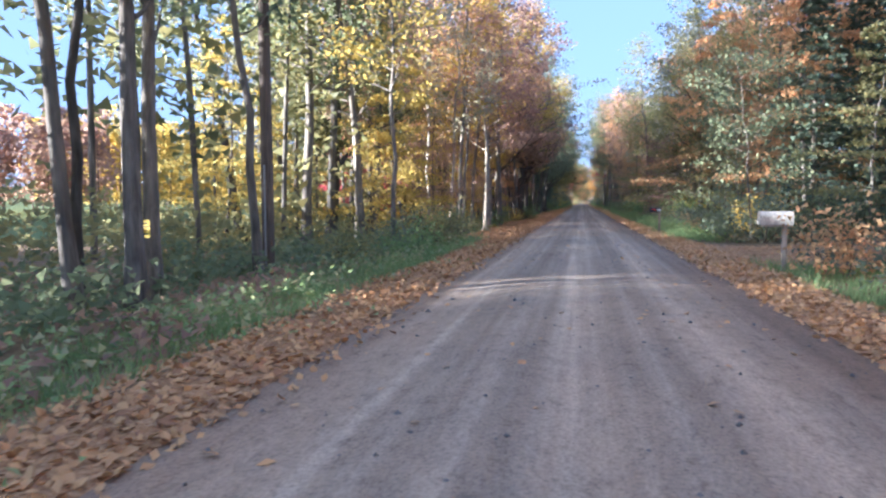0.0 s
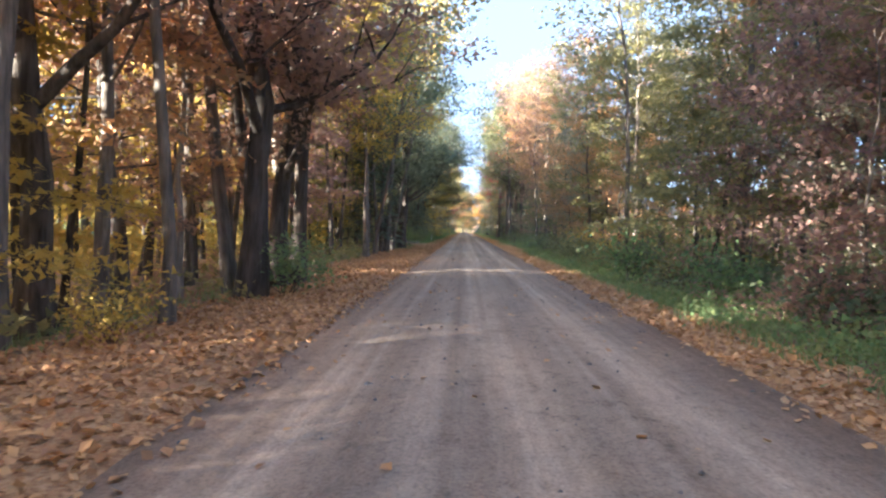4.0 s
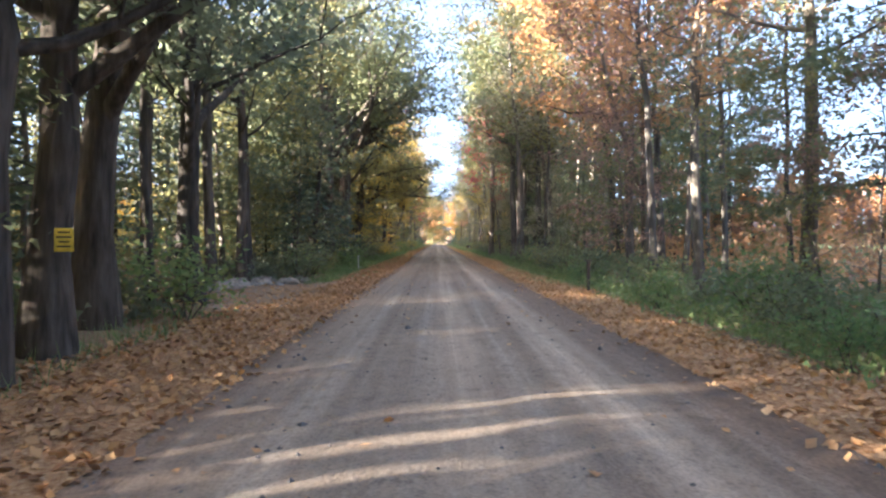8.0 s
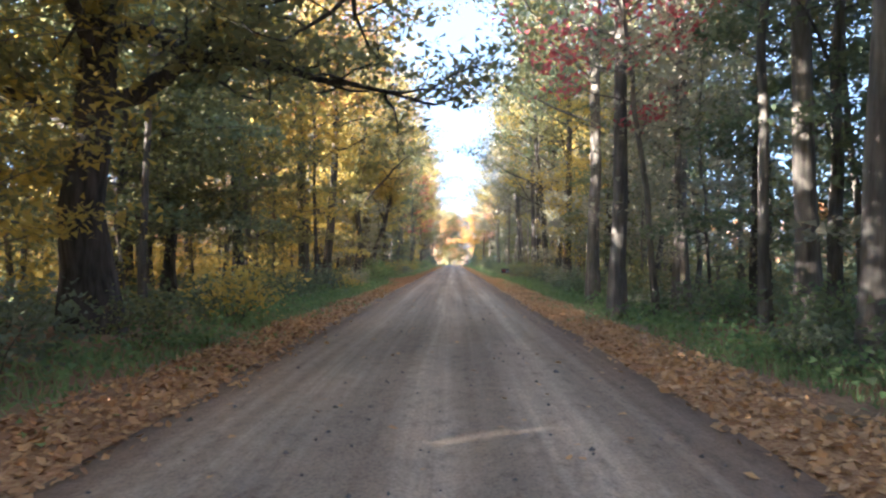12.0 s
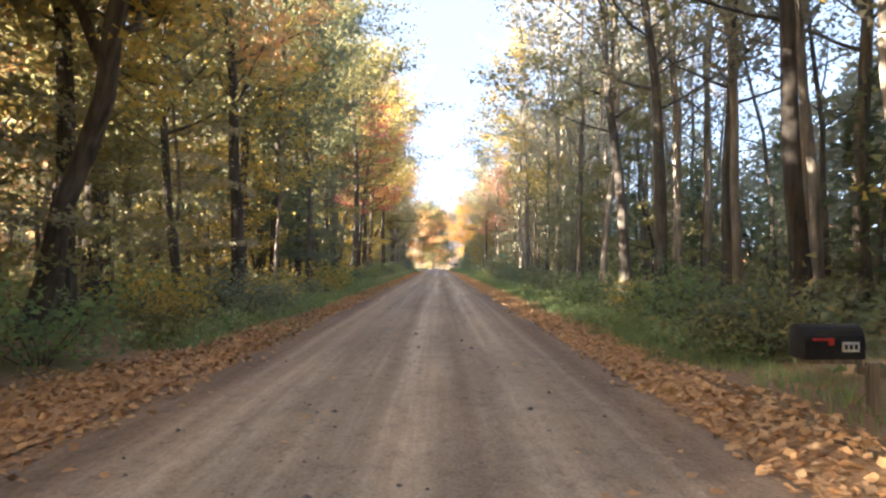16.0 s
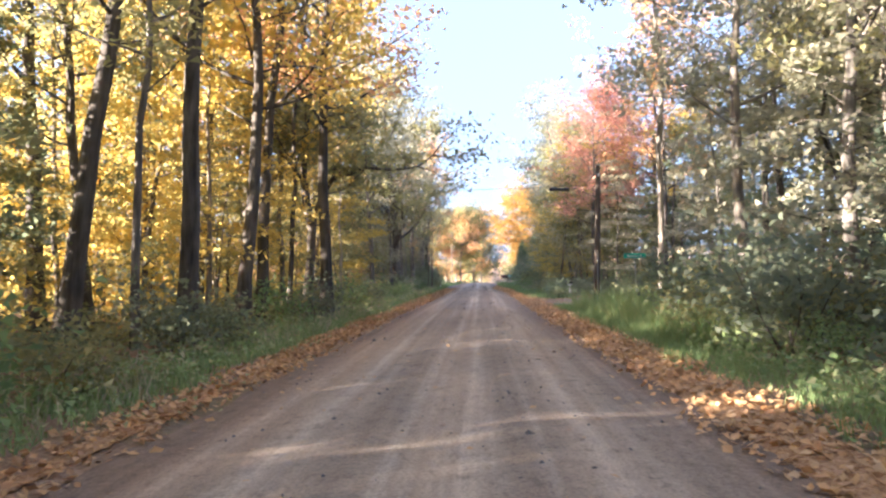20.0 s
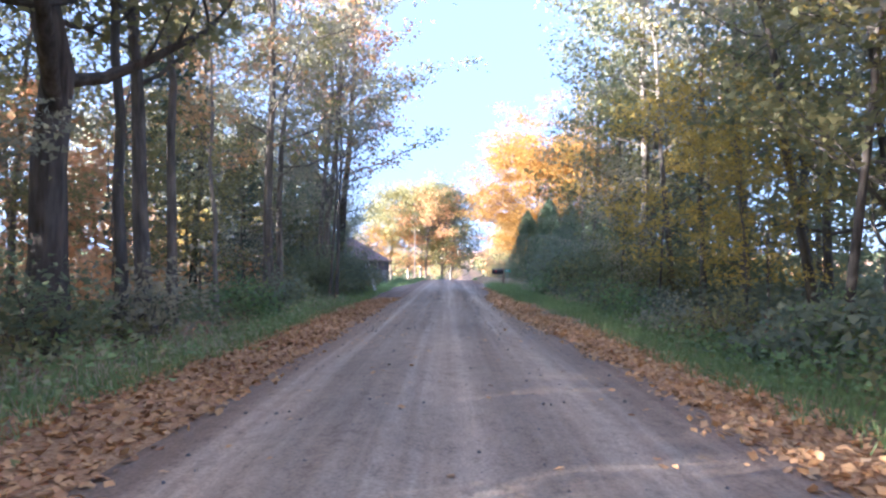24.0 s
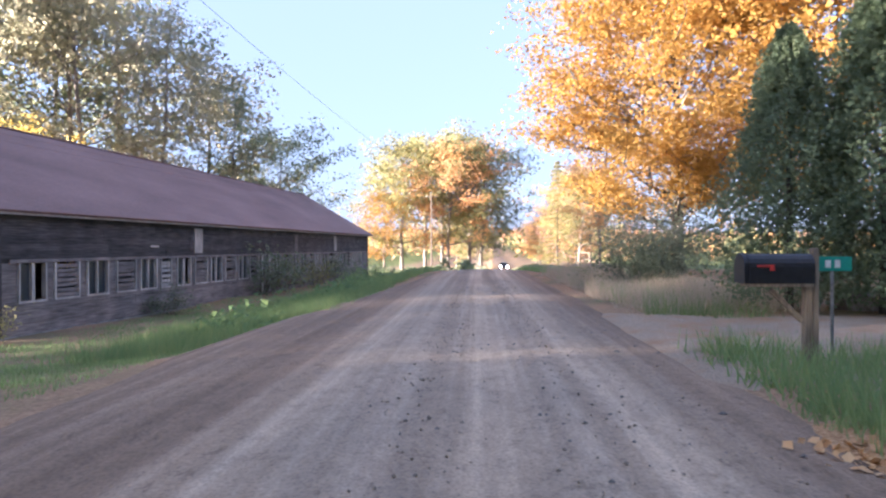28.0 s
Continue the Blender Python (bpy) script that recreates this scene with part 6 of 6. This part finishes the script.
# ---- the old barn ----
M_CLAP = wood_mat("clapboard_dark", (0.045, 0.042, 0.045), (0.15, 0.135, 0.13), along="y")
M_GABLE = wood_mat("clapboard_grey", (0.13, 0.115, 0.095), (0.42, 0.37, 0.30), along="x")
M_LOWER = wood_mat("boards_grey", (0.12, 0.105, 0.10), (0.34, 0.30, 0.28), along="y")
M_TRIM = wood_mat("trim_pale", (0.34, 0.31, 0.28), (0.66, 0.62, 0.57), along="z")
# near-black backing: shade of board gaps and barn inside put into the colour
M_INSHADE = plain("inner_shade", (0.03, 0.028, 0.026), 0.95)
M_STONE = plain("foundation_stone", (0.25, 0.24, 0.22), 0.95, 0, 0.45, 3)
ROOFING, nt, b = base_mat("roof_maroon", 0.75, 0.3)
n1, n2 = noise_tex(nt, 0.5, 4, (1, 0.4, 1)), noise_tex(nt, 22, 4, (1, 0.25, 1))
c = ramp(nt, n1, [(0.3, (0.19, 0.115, 0.10)), (0.7, (0.29, 0.18, 0.155))])
c = mix_col(nt, 0.5, c, ramp(nt, n2, [(0.3, (0.7, 0.7, 0.7)), (0.7, (1.25, 1.22, 1.2))]), "MULTIPLY")
nt.links.new(c, b.inputs["Base Color"])
bump(nt, b, n2, 0.3, 0.01)
GLASS, nt, b = base_mat("old_glass", 0.12, 0.5)
b.inputs["Base Color"].default_value = (0.05, 0.055, 0.06, 1)

BL, BW, BH, BR = 36.5, 10.4, 3.40, 6.38
barn = thing("barn", pose(-11.75, 331.6, -0.85, 0, 0, -5.0), "long weathered wooden barn with maroon roof and many windows", "barn")
rng = random.Random(61)
# window bays on the road side: start along the wall, width, state
bays, yy = [], 0.75
for kind in "wlwlwswlwlwlwwlwwlwwlwwlww":
    w = {"w": 0.92, "l": 0.95, "s": 0.62}[kind]
    if yy + w > BL - 0.6:
        break
    bays.append((yy, w, kind))
    yy += w + rng.uniform(0.22, 0.55)
Z0, Z1 = 0.98, 1.95
wall = part("wall", box_bm(-0.12, -0.02, 0, BL, 0.0, Z0, 0), M_INSHADE, barn, "dark board wall facing the road")
part("upper_wall", box_bm(-0.12, -0.02, 0, BL, Z1, BH), M_INSHADE, wall)
edges = [0.0] + [e for s, w, k in bays for e in (s, s + w)] + [BL]
for a, b_ in zip(edges[0::2], edges[1::2]):
    part("pier", box_bm(-0.12, -0.02, a, b_, Z0, Z1), M_LOWER, wall)
part("sill_beam", box_bm(-0.2, 0.05, 0.0, BL, -0.5, 0.12, 0.01), M_STONE, barn, "low stone footing")


def boards(parent, z0, z1, y0, y1, step, mat, seed, xo=0.0):
    """Overlapping boards, each with its own ends, warp and gaps."""
    r = random.Random(seed)
    z = z0
    while z < z1 - 0.02:
        h = min(step * r.uniform(0.9, 1.1), z1 - z)
        y = y0
        while y < y1 - 0.05:
            l = min(r.uniform(3.2, 6.5), y1 - y)
            if r.random() > 0.02:
                part("board", box_bm(xo - 0.018, xo + r.uniform(0.004, 0.02), y + 0.006, y + l - 0.006, z + r.uniform(0, 0.012), z + h + 0.004, 0.0, pose(0, 0, 0, r.uniform(-0.06, 0.06), 0, 0)), mat, parent)
            y += l
        z += h


boards(wall, 0.12, Z0, 0.0, BL, 0.22, M_LOWER, 62)
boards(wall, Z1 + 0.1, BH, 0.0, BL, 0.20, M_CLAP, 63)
part("head_rail", box_bm(-0.015, 0.03, 0.4, BL - 0.4, Z1, Z1 + 0.095, 0.006), M_LOWER, wall, "pale rail above the windows")
for i, (s, w, kind) in enumerate(bays):
    win = part("window", box_bm(-0.125, 0.035, s - 0.05, s + w + 0.05, Z0 - 0.06, Z0 - 0.005, 0.006), M_TRIM, barn)
    for a in (s - 0.045, s + w - 0.015):
        part("jamb", box_bm(-0.1, 0.03, a, a + 0.06, Z0, Z1, 0.005), M_TRIM, win)
    if kind == "w":
        part("pane", box_bm(-0.085, -0.078, s + 0.02, s + w * 0.5 - 0.02, Z0 + 0.01, Z1 - 0.02), GLASS, win, "dusty dark glass")
        part("mullion", box_bm(-0.09, 0.0, s + w * 0.5 - 0.03, s + w * 0.5 + 0.03, Z0, Z1), M_TRIM, win)
        if i % 3:
            part("pane", box_bm(-0.085, -0.078, s + w * 0.5 + 0.03, s + w - 0.02, Z0 + 0.01, Z1 - 0.02), GLASS, win)
        else:
            part("plank", box_bm(-0.05, -0.02, s + w * 0.5 + 0.05, s + w * 0.62, Z0, Z1 - 0.01, 0.004), M_TRIM, win)
    else:
        n = 7 if kind == "l" else 6
        for j in range(n):
            z = Z0 + 0.02 + j * (Z1 - Z0 - 0.03) / n
            part("slat", box_bm(-0.045, -0.012, s + 0.02, s + w - 0.02, z, z + 0.10, 0.003, pose(0, 0, 0, rng.uniform(-0.3, 0.3), 0, 0)), M_TRIM if kind == "s" else M_LOWER, win)
# upper hatches, door and odd boards
for y, z, w, h, m in ((9.6, 2.12, 0.62, 0.95, M_TRIM), (20.4, 2.1, 0.5, 0.95, M_LOWER), (27.6, 2.1, 0.5, 0.95, M_TRIM), (16.0, 0.2, 0.16, 1.8, M_TRIM), (16.9, 0.2, 0.16, 1.8, M_TRIM), (6.6, 2.35, 0.5, 0.06, M_TRIM)):
    part("hatch" if h > 0.5 else "loose_board", box_bm(0.022, 0.045, y, y + w, z, z + h, 0.004), m, barn)
for y in (0.0, BL - 0.14):
    part("corner_board", box_bm(-0.13, 0.035, y - 0.02, y + 0.14, 0.0, BH, 0.008), M_CLAP, barn)

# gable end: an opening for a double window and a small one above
gable = part("gable_wall", box_bm(-BW, -0.13, 0.03, 0.12, 0.0, 0.95), M_INSHADE, barn, "grey weathered clapboard gable")
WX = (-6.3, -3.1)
part("gable_wall_left", box_bm(-BW, WX[0], 0.03, 0.12, 0.95, 1.9), M_INSHADE, gable)
part("gable_wall_right", box_bm(WX[1], -0.13, 0.03, 0.12, 0.95, 1.9), M_INSHADE, gable)
bm = bmesh.new()
prof = [(-BW, 1.9), (-0.13, 1.9), (-0.13, BH), (-BW / 2, BR - 0.05), (-BW, BH)]
f = bm.faces.new([bm.verts.new((x, 0.03, z)) for x, z in prof])
e = bmesh.ops.extrude_face_region(bm, geom=[f])
bmesh.ops.translate(bm, vec=(0, 0.09, 0), verts=[v for v in e["geom"] if isinstance(v, bmesh.types.BMVert)])
bmesh.ops.recalc_face_normals(bm, faces=bm.faces)
part("gable_top", bm, M_INSHADE, gable)
r = random.Random(64)
z = 0.05
while z < BR - 0.25:
    h = 0.155
    half = BW / 2 if z < BH else (BW / 2) * (BR - 0.1 - z) / (BR - BH)
    x = -BW / 2 - half + 0.02
    end = -BW / 2 + half - 0.02
    while x < end - 0.1:
        l = min(r.uniform(1.4, 3.6), end - x)
        spans = [(x, x + l)]
        if 0.80 < z < 1.9:
            spans = [(a, b_) for a, b_ in ((x, min(x + l, WX[0])), (max(x, WX[1]), x + l)) if b_ - a > 0.08]
        for a, b_ in spans:
            if r.random() > 0.05:
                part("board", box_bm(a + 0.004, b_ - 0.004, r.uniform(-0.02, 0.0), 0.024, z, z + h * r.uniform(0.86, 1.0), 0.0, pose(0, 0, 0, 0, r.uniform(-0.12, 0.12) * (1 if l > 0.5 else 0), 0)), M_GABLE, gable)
        x += l
    z += h
w = part("gable_window", box_bm(WX[0] - 0.05, WX[1] + 0.05, -0.05, 0.1, 0.87, 0.95, 0.008), M_TRIM, barn, "double window under a red board")
part("red_head_board", box_bm(WX[0] - 0.1, WX[1] + 0.35, -0.055, -0.01, 1.9, 2.05, 0.008), plain("faded_red", (0.36, 0.07, 0.06), 0.8), w)
for x in (WX[0], WX[0] + 1.05, WX[0] + 2.1, WX[1] - 0.06):
    part("jamb", box_bm(x, x + 0.07, -0.03, 0.08, 0.95, 1.9, 0.005), M_TRIM, w)
for i in range(3):
    part("pane", box_bm(WX[0] + 0.08 + i * 1.05, WX[0] + 1.02 + i * 1.05, 0.02, 0.028, 0.96, 1.89), GLASS, w)
w = part("loft_window", box_bm(-BW / 2 - 0.55, -BW / 2 + 0.35, -0.06, 0.02, 3.55, 3.62, 0.006), M_TRIM, barn)
for x in (-BW / 2 - 0.5, -BW / 2 - 0.13, -BW / 2 + 0.24):
    part("jamb", box_bm(x, x + 0.06, -0.05, 0.0, 3.62, 4.5, 0.005), M_TRIM, w)
part("head", box_bm(-BW / 2 - 0.5, -BW / 2 + 0.3, -0.05, 0.0, 4.5, 4.57, 0.005), M_TRIM, w)
part("pane", box_bm(-BW / 2 - 0.44, -BW / 2 + 0.24, -0.034, -0.028, 3.63, 4.49), GLASS, w)
part("corner_post", box_bm(-0.2, -0.06, -0.035, 0.02, 0.0, BH, 0.008), M_TRIM, gable)
part("downpipe", rod([(-0.7, -0.06, 2.7), (-0.7, -0.06, 1.2)], 0.03, 7, "downpipe", M_TRIM), None, gable)
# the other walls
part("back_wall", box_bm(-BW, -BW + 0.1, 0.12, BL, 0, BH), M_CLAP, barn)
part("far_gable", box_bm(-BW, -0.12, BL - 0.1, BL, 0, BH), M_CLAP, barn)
part("floor_boards", box_bm(-BW + 0.12, -0.14, 0.14, BL - 0.12, -0.2, 0.0), M_INSHADE, barn)
# roof: two slabs, courses of roofing, eave and rake boards
slope = math.hypot(BW / 2, BR - BH)
ang = math.degrees(math.atan2(BR - BH, BW / 2))
for sg, nm in ((1, "roof_east"), (-1, "roof_west")):
    m = pose(-BW / 2, 0, BR, 0, sg * ang, 0)
    a, b_ = (0, slope + 0.38) if sg > 0 else (-slope - 0.38, 0)
    rf = part(nm, box_bm(a, b_, -0.4, BL + 0.3, 0.0, 0.07, 0.0, m), ROOFING, barn, "faded maroon roofing slope")
    for i in range(9):
        u = (i + 0.5) / 9 * (slope + 0.36)
        part("course", box_bm(sg * u - 0.3, sg * u + 0.3, -0.42, BL + 0.32, 0.072, 0.082 + 0.004 * (i % 2), 0.0, m @ pose(0, 0, 0, 0, sg * 0.4, 0)), ROOFING, rf)
    part("rake_board", box_bm(a, b_, -0.45, -0.405, -0.14, 0.06, 0.006, m), M_TRIM, barn, "pale rake board")
part("eave_board", box_bm(0.24, 0.29, -0.4, BL + 0.3, BH - 0.24, BH - 0.12, 0.006), M_TRIM, barn, "thin pale eave board")
part("ridge_cap", box_bm(-BW / 2 - 0.12, -BW / 2 + 0.12, -0.4, BL + 0.3, BR + 0.055, BR + 0.1, 0.01), ROOFING, barn)
# bushes against the barn
for x, y, leaf, s in ((-10.2, 347.0, "dusk", 1.3), (-9.6, 349.0, "green", 1.1), (-9.0, 352.5, "olive", 0.9), (-10.6, 338.2, "dusk", 0.6), (-8.8, 358.0, "dusk", 1.0), (-6.2, 349.0, "fern", 0.6), (-6.0, 353.0, "fern", 0.7), (-11.4, 330.6, "olive", 0.5), (-16.4, 330.3, "olive", 0.55)):
    plant("bush", x, y, leaf, "dark", 0, s)

# ---- beyond the barn ----
plant("maple", 10.6, 353.0, "gold", "dark", 0, 1.0)
plant("round", 17.5, 349.0, "gold", "dark", 0, 1.15)
plant("tall", 13.5, 364.0, "orange", "dark", 0, 0.95)
for x, y, s in ((6.9, 331.4, 0.86), (8.7, 330.9, 1.0), (10.7, 331.6, 0.95), (12.8, 330.8, 1.08), (15.0, 331.5, 1.0)):
    plant("cedar", x, y, "cedar", "dark", 0, s)
plant("bush", 5.6, 340.0, "dusk", "dark", 0, 1.5)
plant("bush", 6.9, 341.0, "dusk", "dark", 0, 1.7)
plant("young", 7.6, 318.4, "dusk", "dark", 0, 0.7)
plant("young", 9.0, 319.4, "dusk", "dark", 0, 0.85)
for x, y, leaf, k in ((-6.5, 312.2, "dusk", 0.62), (-7.6, 310.2, "dusk", 0.8), (-8.9, 312.6, "green", 0.85), (-7.9, 307.4, "green", 0.85), (-10.4, 311.0, "dusk", 0.95), (-6.4, 309.6, "dusk", 0.5)):
    plant("young", x, y, leaf, "dark", 0, k)
plant("bush", 7.0, 317.4, "dusk", "dark", 0, 1.6)
plant("bush", 8.2, 318.6, "dusk", "dark", 0, 1.9)
plant("slim", 8.7, 316.2, "yellow", "grey", 2, 0.9)
plant("round", 15.5, 346.0, "gold", "dark", 0, 1.1)
for x, y, leaf, s in ((-23.0, 354.0, "pale", 1.15), (-20.0, 358.0, "pale", 1.0), (-26.5, 350.0, "pale", 1.3), (-30.0, 353.0, "olive", 1.3), (-18.0, 364.0, "green", 0.82), (-34.0, 347.0, "pale", 1.3), (-25.0, 362.0, "pale", 1.25)):
    plant("tall", x, y, leaf, "grey", 0, s)
for x, y, leaf, s in ((-25.0, 357.0, "pale", 1.35), (-30.0, 362.0, "green", 1.5), (-20.5, 366.0, "pale", 1.2), (-36.0, 354.0, "olive", 1.4), (-42.0, 348.0, "pale", 1.4), (-16.5, 371.0, "green", 0.9)):
    plant("round", x, y, leaf, "grey", 0, s)
plant("round", -20.5, 346.0, "yellow", "grey", 0, 0.55)
plant("round", -27.0, 342.0, "yellow", "grey", 0, 0.60)
plant("round", -31.0, 338.0, "orange", "grey", 0, 0.60)
for x, y, leaf, s in ((-6.0, 452.0, "orange", 1.95), (-11.0, 456.0, "olive", 2.0), (-2.0, 458.0, "olive", 2.1), (-15.0, 450.0, "olive", 2.0), (0.5, 470.0, "dusk", 2.1), (-8.0, 465.0, "olive", 2.2), (-18, 446, "gold", 1.2)):
    plant("round", x, y, leaf, "grey", 0, s)
plant("conifer", 9.4, 398.0, "olive", "dark", 0, 1.0)
plant("conifer", 12.5, 404.0, "russet", "dark", 0, 1.1)
rng = random.Random(71)
for i in range(16):
    y = 385 + i * 9
    plant("round", road_x(y) + rng.uniform(8, 16), y, rng.choice(["orange", "olive", "russet", "yellow"]), "grey", 0, rng.uniform(0.7, 1.1))
    if y > 470:
        plant("round", road_x(y) - rng.uniform(7, 15), y + 4, rng.choice(["orange", "olive", "russet"]), "grey", 0, rng.uniform(0.8, 1.2))
weeds(390, -1, 372, 440, 0.5, 16, 2600, "green", 1.2, 0.4, "low bushes along the road beyond the barn")
weeds(391, -1, 440, 470, -2.0, 24, 2200, "dusk", 1.6, 0.5, "low bushes under the far trees")


def hill_wood(name, seed, y0, y1, x0, x1, n, leaf, label):
    """Crowns of a wood on the far hillside."""
    r = np.random.default_rng(seed)
    x, y = r.uniform(x0, x1, n), r.uniform(y0, y1, n)
    keep = np.array([abs(a - road_x(b)) > 7 for a, b in zip(x, y)])
    x, y = x[keep], y[keep]
    C = []
    for a, b in zip(x, y):
        k = 46
        p = r.normal(size=(k, 3)) * (2.6, 2.6, 2.4)
        C.append(p + (a, b, land(a, b) + 6.5 + r.random() * 3))
    V, F = leaves_tri(r, np.concatenate(C), 2.3, 0.8)
    t = thing(name, Matrix.Identity(4), label, "woodland", kind="stuff")
    part("crowns", mesh_np("crowns", V, F, LEAF[leaf]), None, t)


hill_wood("hill_woodland", 401, 620, 1300, -260, 260, 420, "orange", "far hillside wood in orange autumn colour")
hill_wood("hill_woodland", 402, 620, 1700, -420, 420, 520, "russet", "far hillside wood in russet autumn colour")
hill_wood("hill_woodland", 403, 520, 900, -200, 200, 140, "olive", "far wood in olive autumn colour")

# ---- oncoming car, far off ----
M_CAR = plain("car_paint", (0.05, 0.055, 0.07), 0.3)
M_TYRE = plain("tyre", (0.02, 0.02, 0.02), 0.9)
LAMP, nt, b = base_mat("headlamp", 0.2)
b.inputs["Base Color"].default_value = (1, 0.98, 0.9, 1)
b.inputs["Emission Color"].default_value = (1, 0.95, 0.85, 1)
b.inputs["Emission Strength"].default_value = 18
cy = 462.0
car = thing("car", pose(road_x(cy) - 1.3, cy, road_z(cy) + 0.06), "dark car on the road with its headlights on", "car")
body = bmesh.new()
prof = [(-2.2, 0.3), (-2.2, 0.72), (-2.0, 0.88), (-0.9, 0.98), (2.1, 1.0), (2.2, 0.7), (2.2, 0.3)]
a = [body.verts.new((-0.88, y, z)) for y, z in prof]
b2 = [body.verts.new((0.88, y, z)) for y, z in prof]
for i in range(len(prof)):
    j = (i + 1) % len(prof)
    body.faces.new((a[i], a[j], b2[j], b2[i]))
body.faces.new(a[::-1])
body.faces.new(b2)
bmesh.ops.recalc_face_normals(body, faces=body.faces)
part("body", body, M_CAR, car)
cab = bmesh.new()
prof = [(-1.0, 0.98), (-0.3, 1.45), (1.3, 1.48), (2.0, 1.0)]
a = [cab.verts.new((-0.8 + 0.1 * (z > 1.2), y, z)) for y, z in prof]
b2 = [cab.verts.new((0.8 - 0.1 * (z > 1.2), y, z)) for y, z in prof]
for i in range(4):
    j = (i + 1) % 4
    cab.faces.new((a[i], a[j], b2[j], b2[i]))
cab.faces.new(a[::-1])
cab.faces.new(b2)
bmesh.ops.recalc_face_normals(cab, faces=cab.faces)
part("cabin", cab, GLASS, car, "dark glass cabin")
for x in (-0.85, 0.85):
    for y in (-1.4, 1.35):
        wh = part("wheel", rod([(x - 0.1, y, 0.32), (x + 0.1, y, 0.32)], 0.32, 14, "wheel", M_TYRE), None, car)
        part("rim", rod([(x - 0.105, y, 0.32), (x + 0.105, y, 0.32)], 0.18, 10, "rim", M_ZINC), None, wh)
for x in (-0.66, 0.66):
    part("headlight", box_bm(x - 0.16, x + 0.16, -2.235, -2.19, 0.58, 0.78, 0.02), LAMP, car, "lit headlight")
part("bumper", box_bm(-0.86, 0.86, -2.26, -2.2, 0.3, 0.48, 0.02), M_CAR, car)
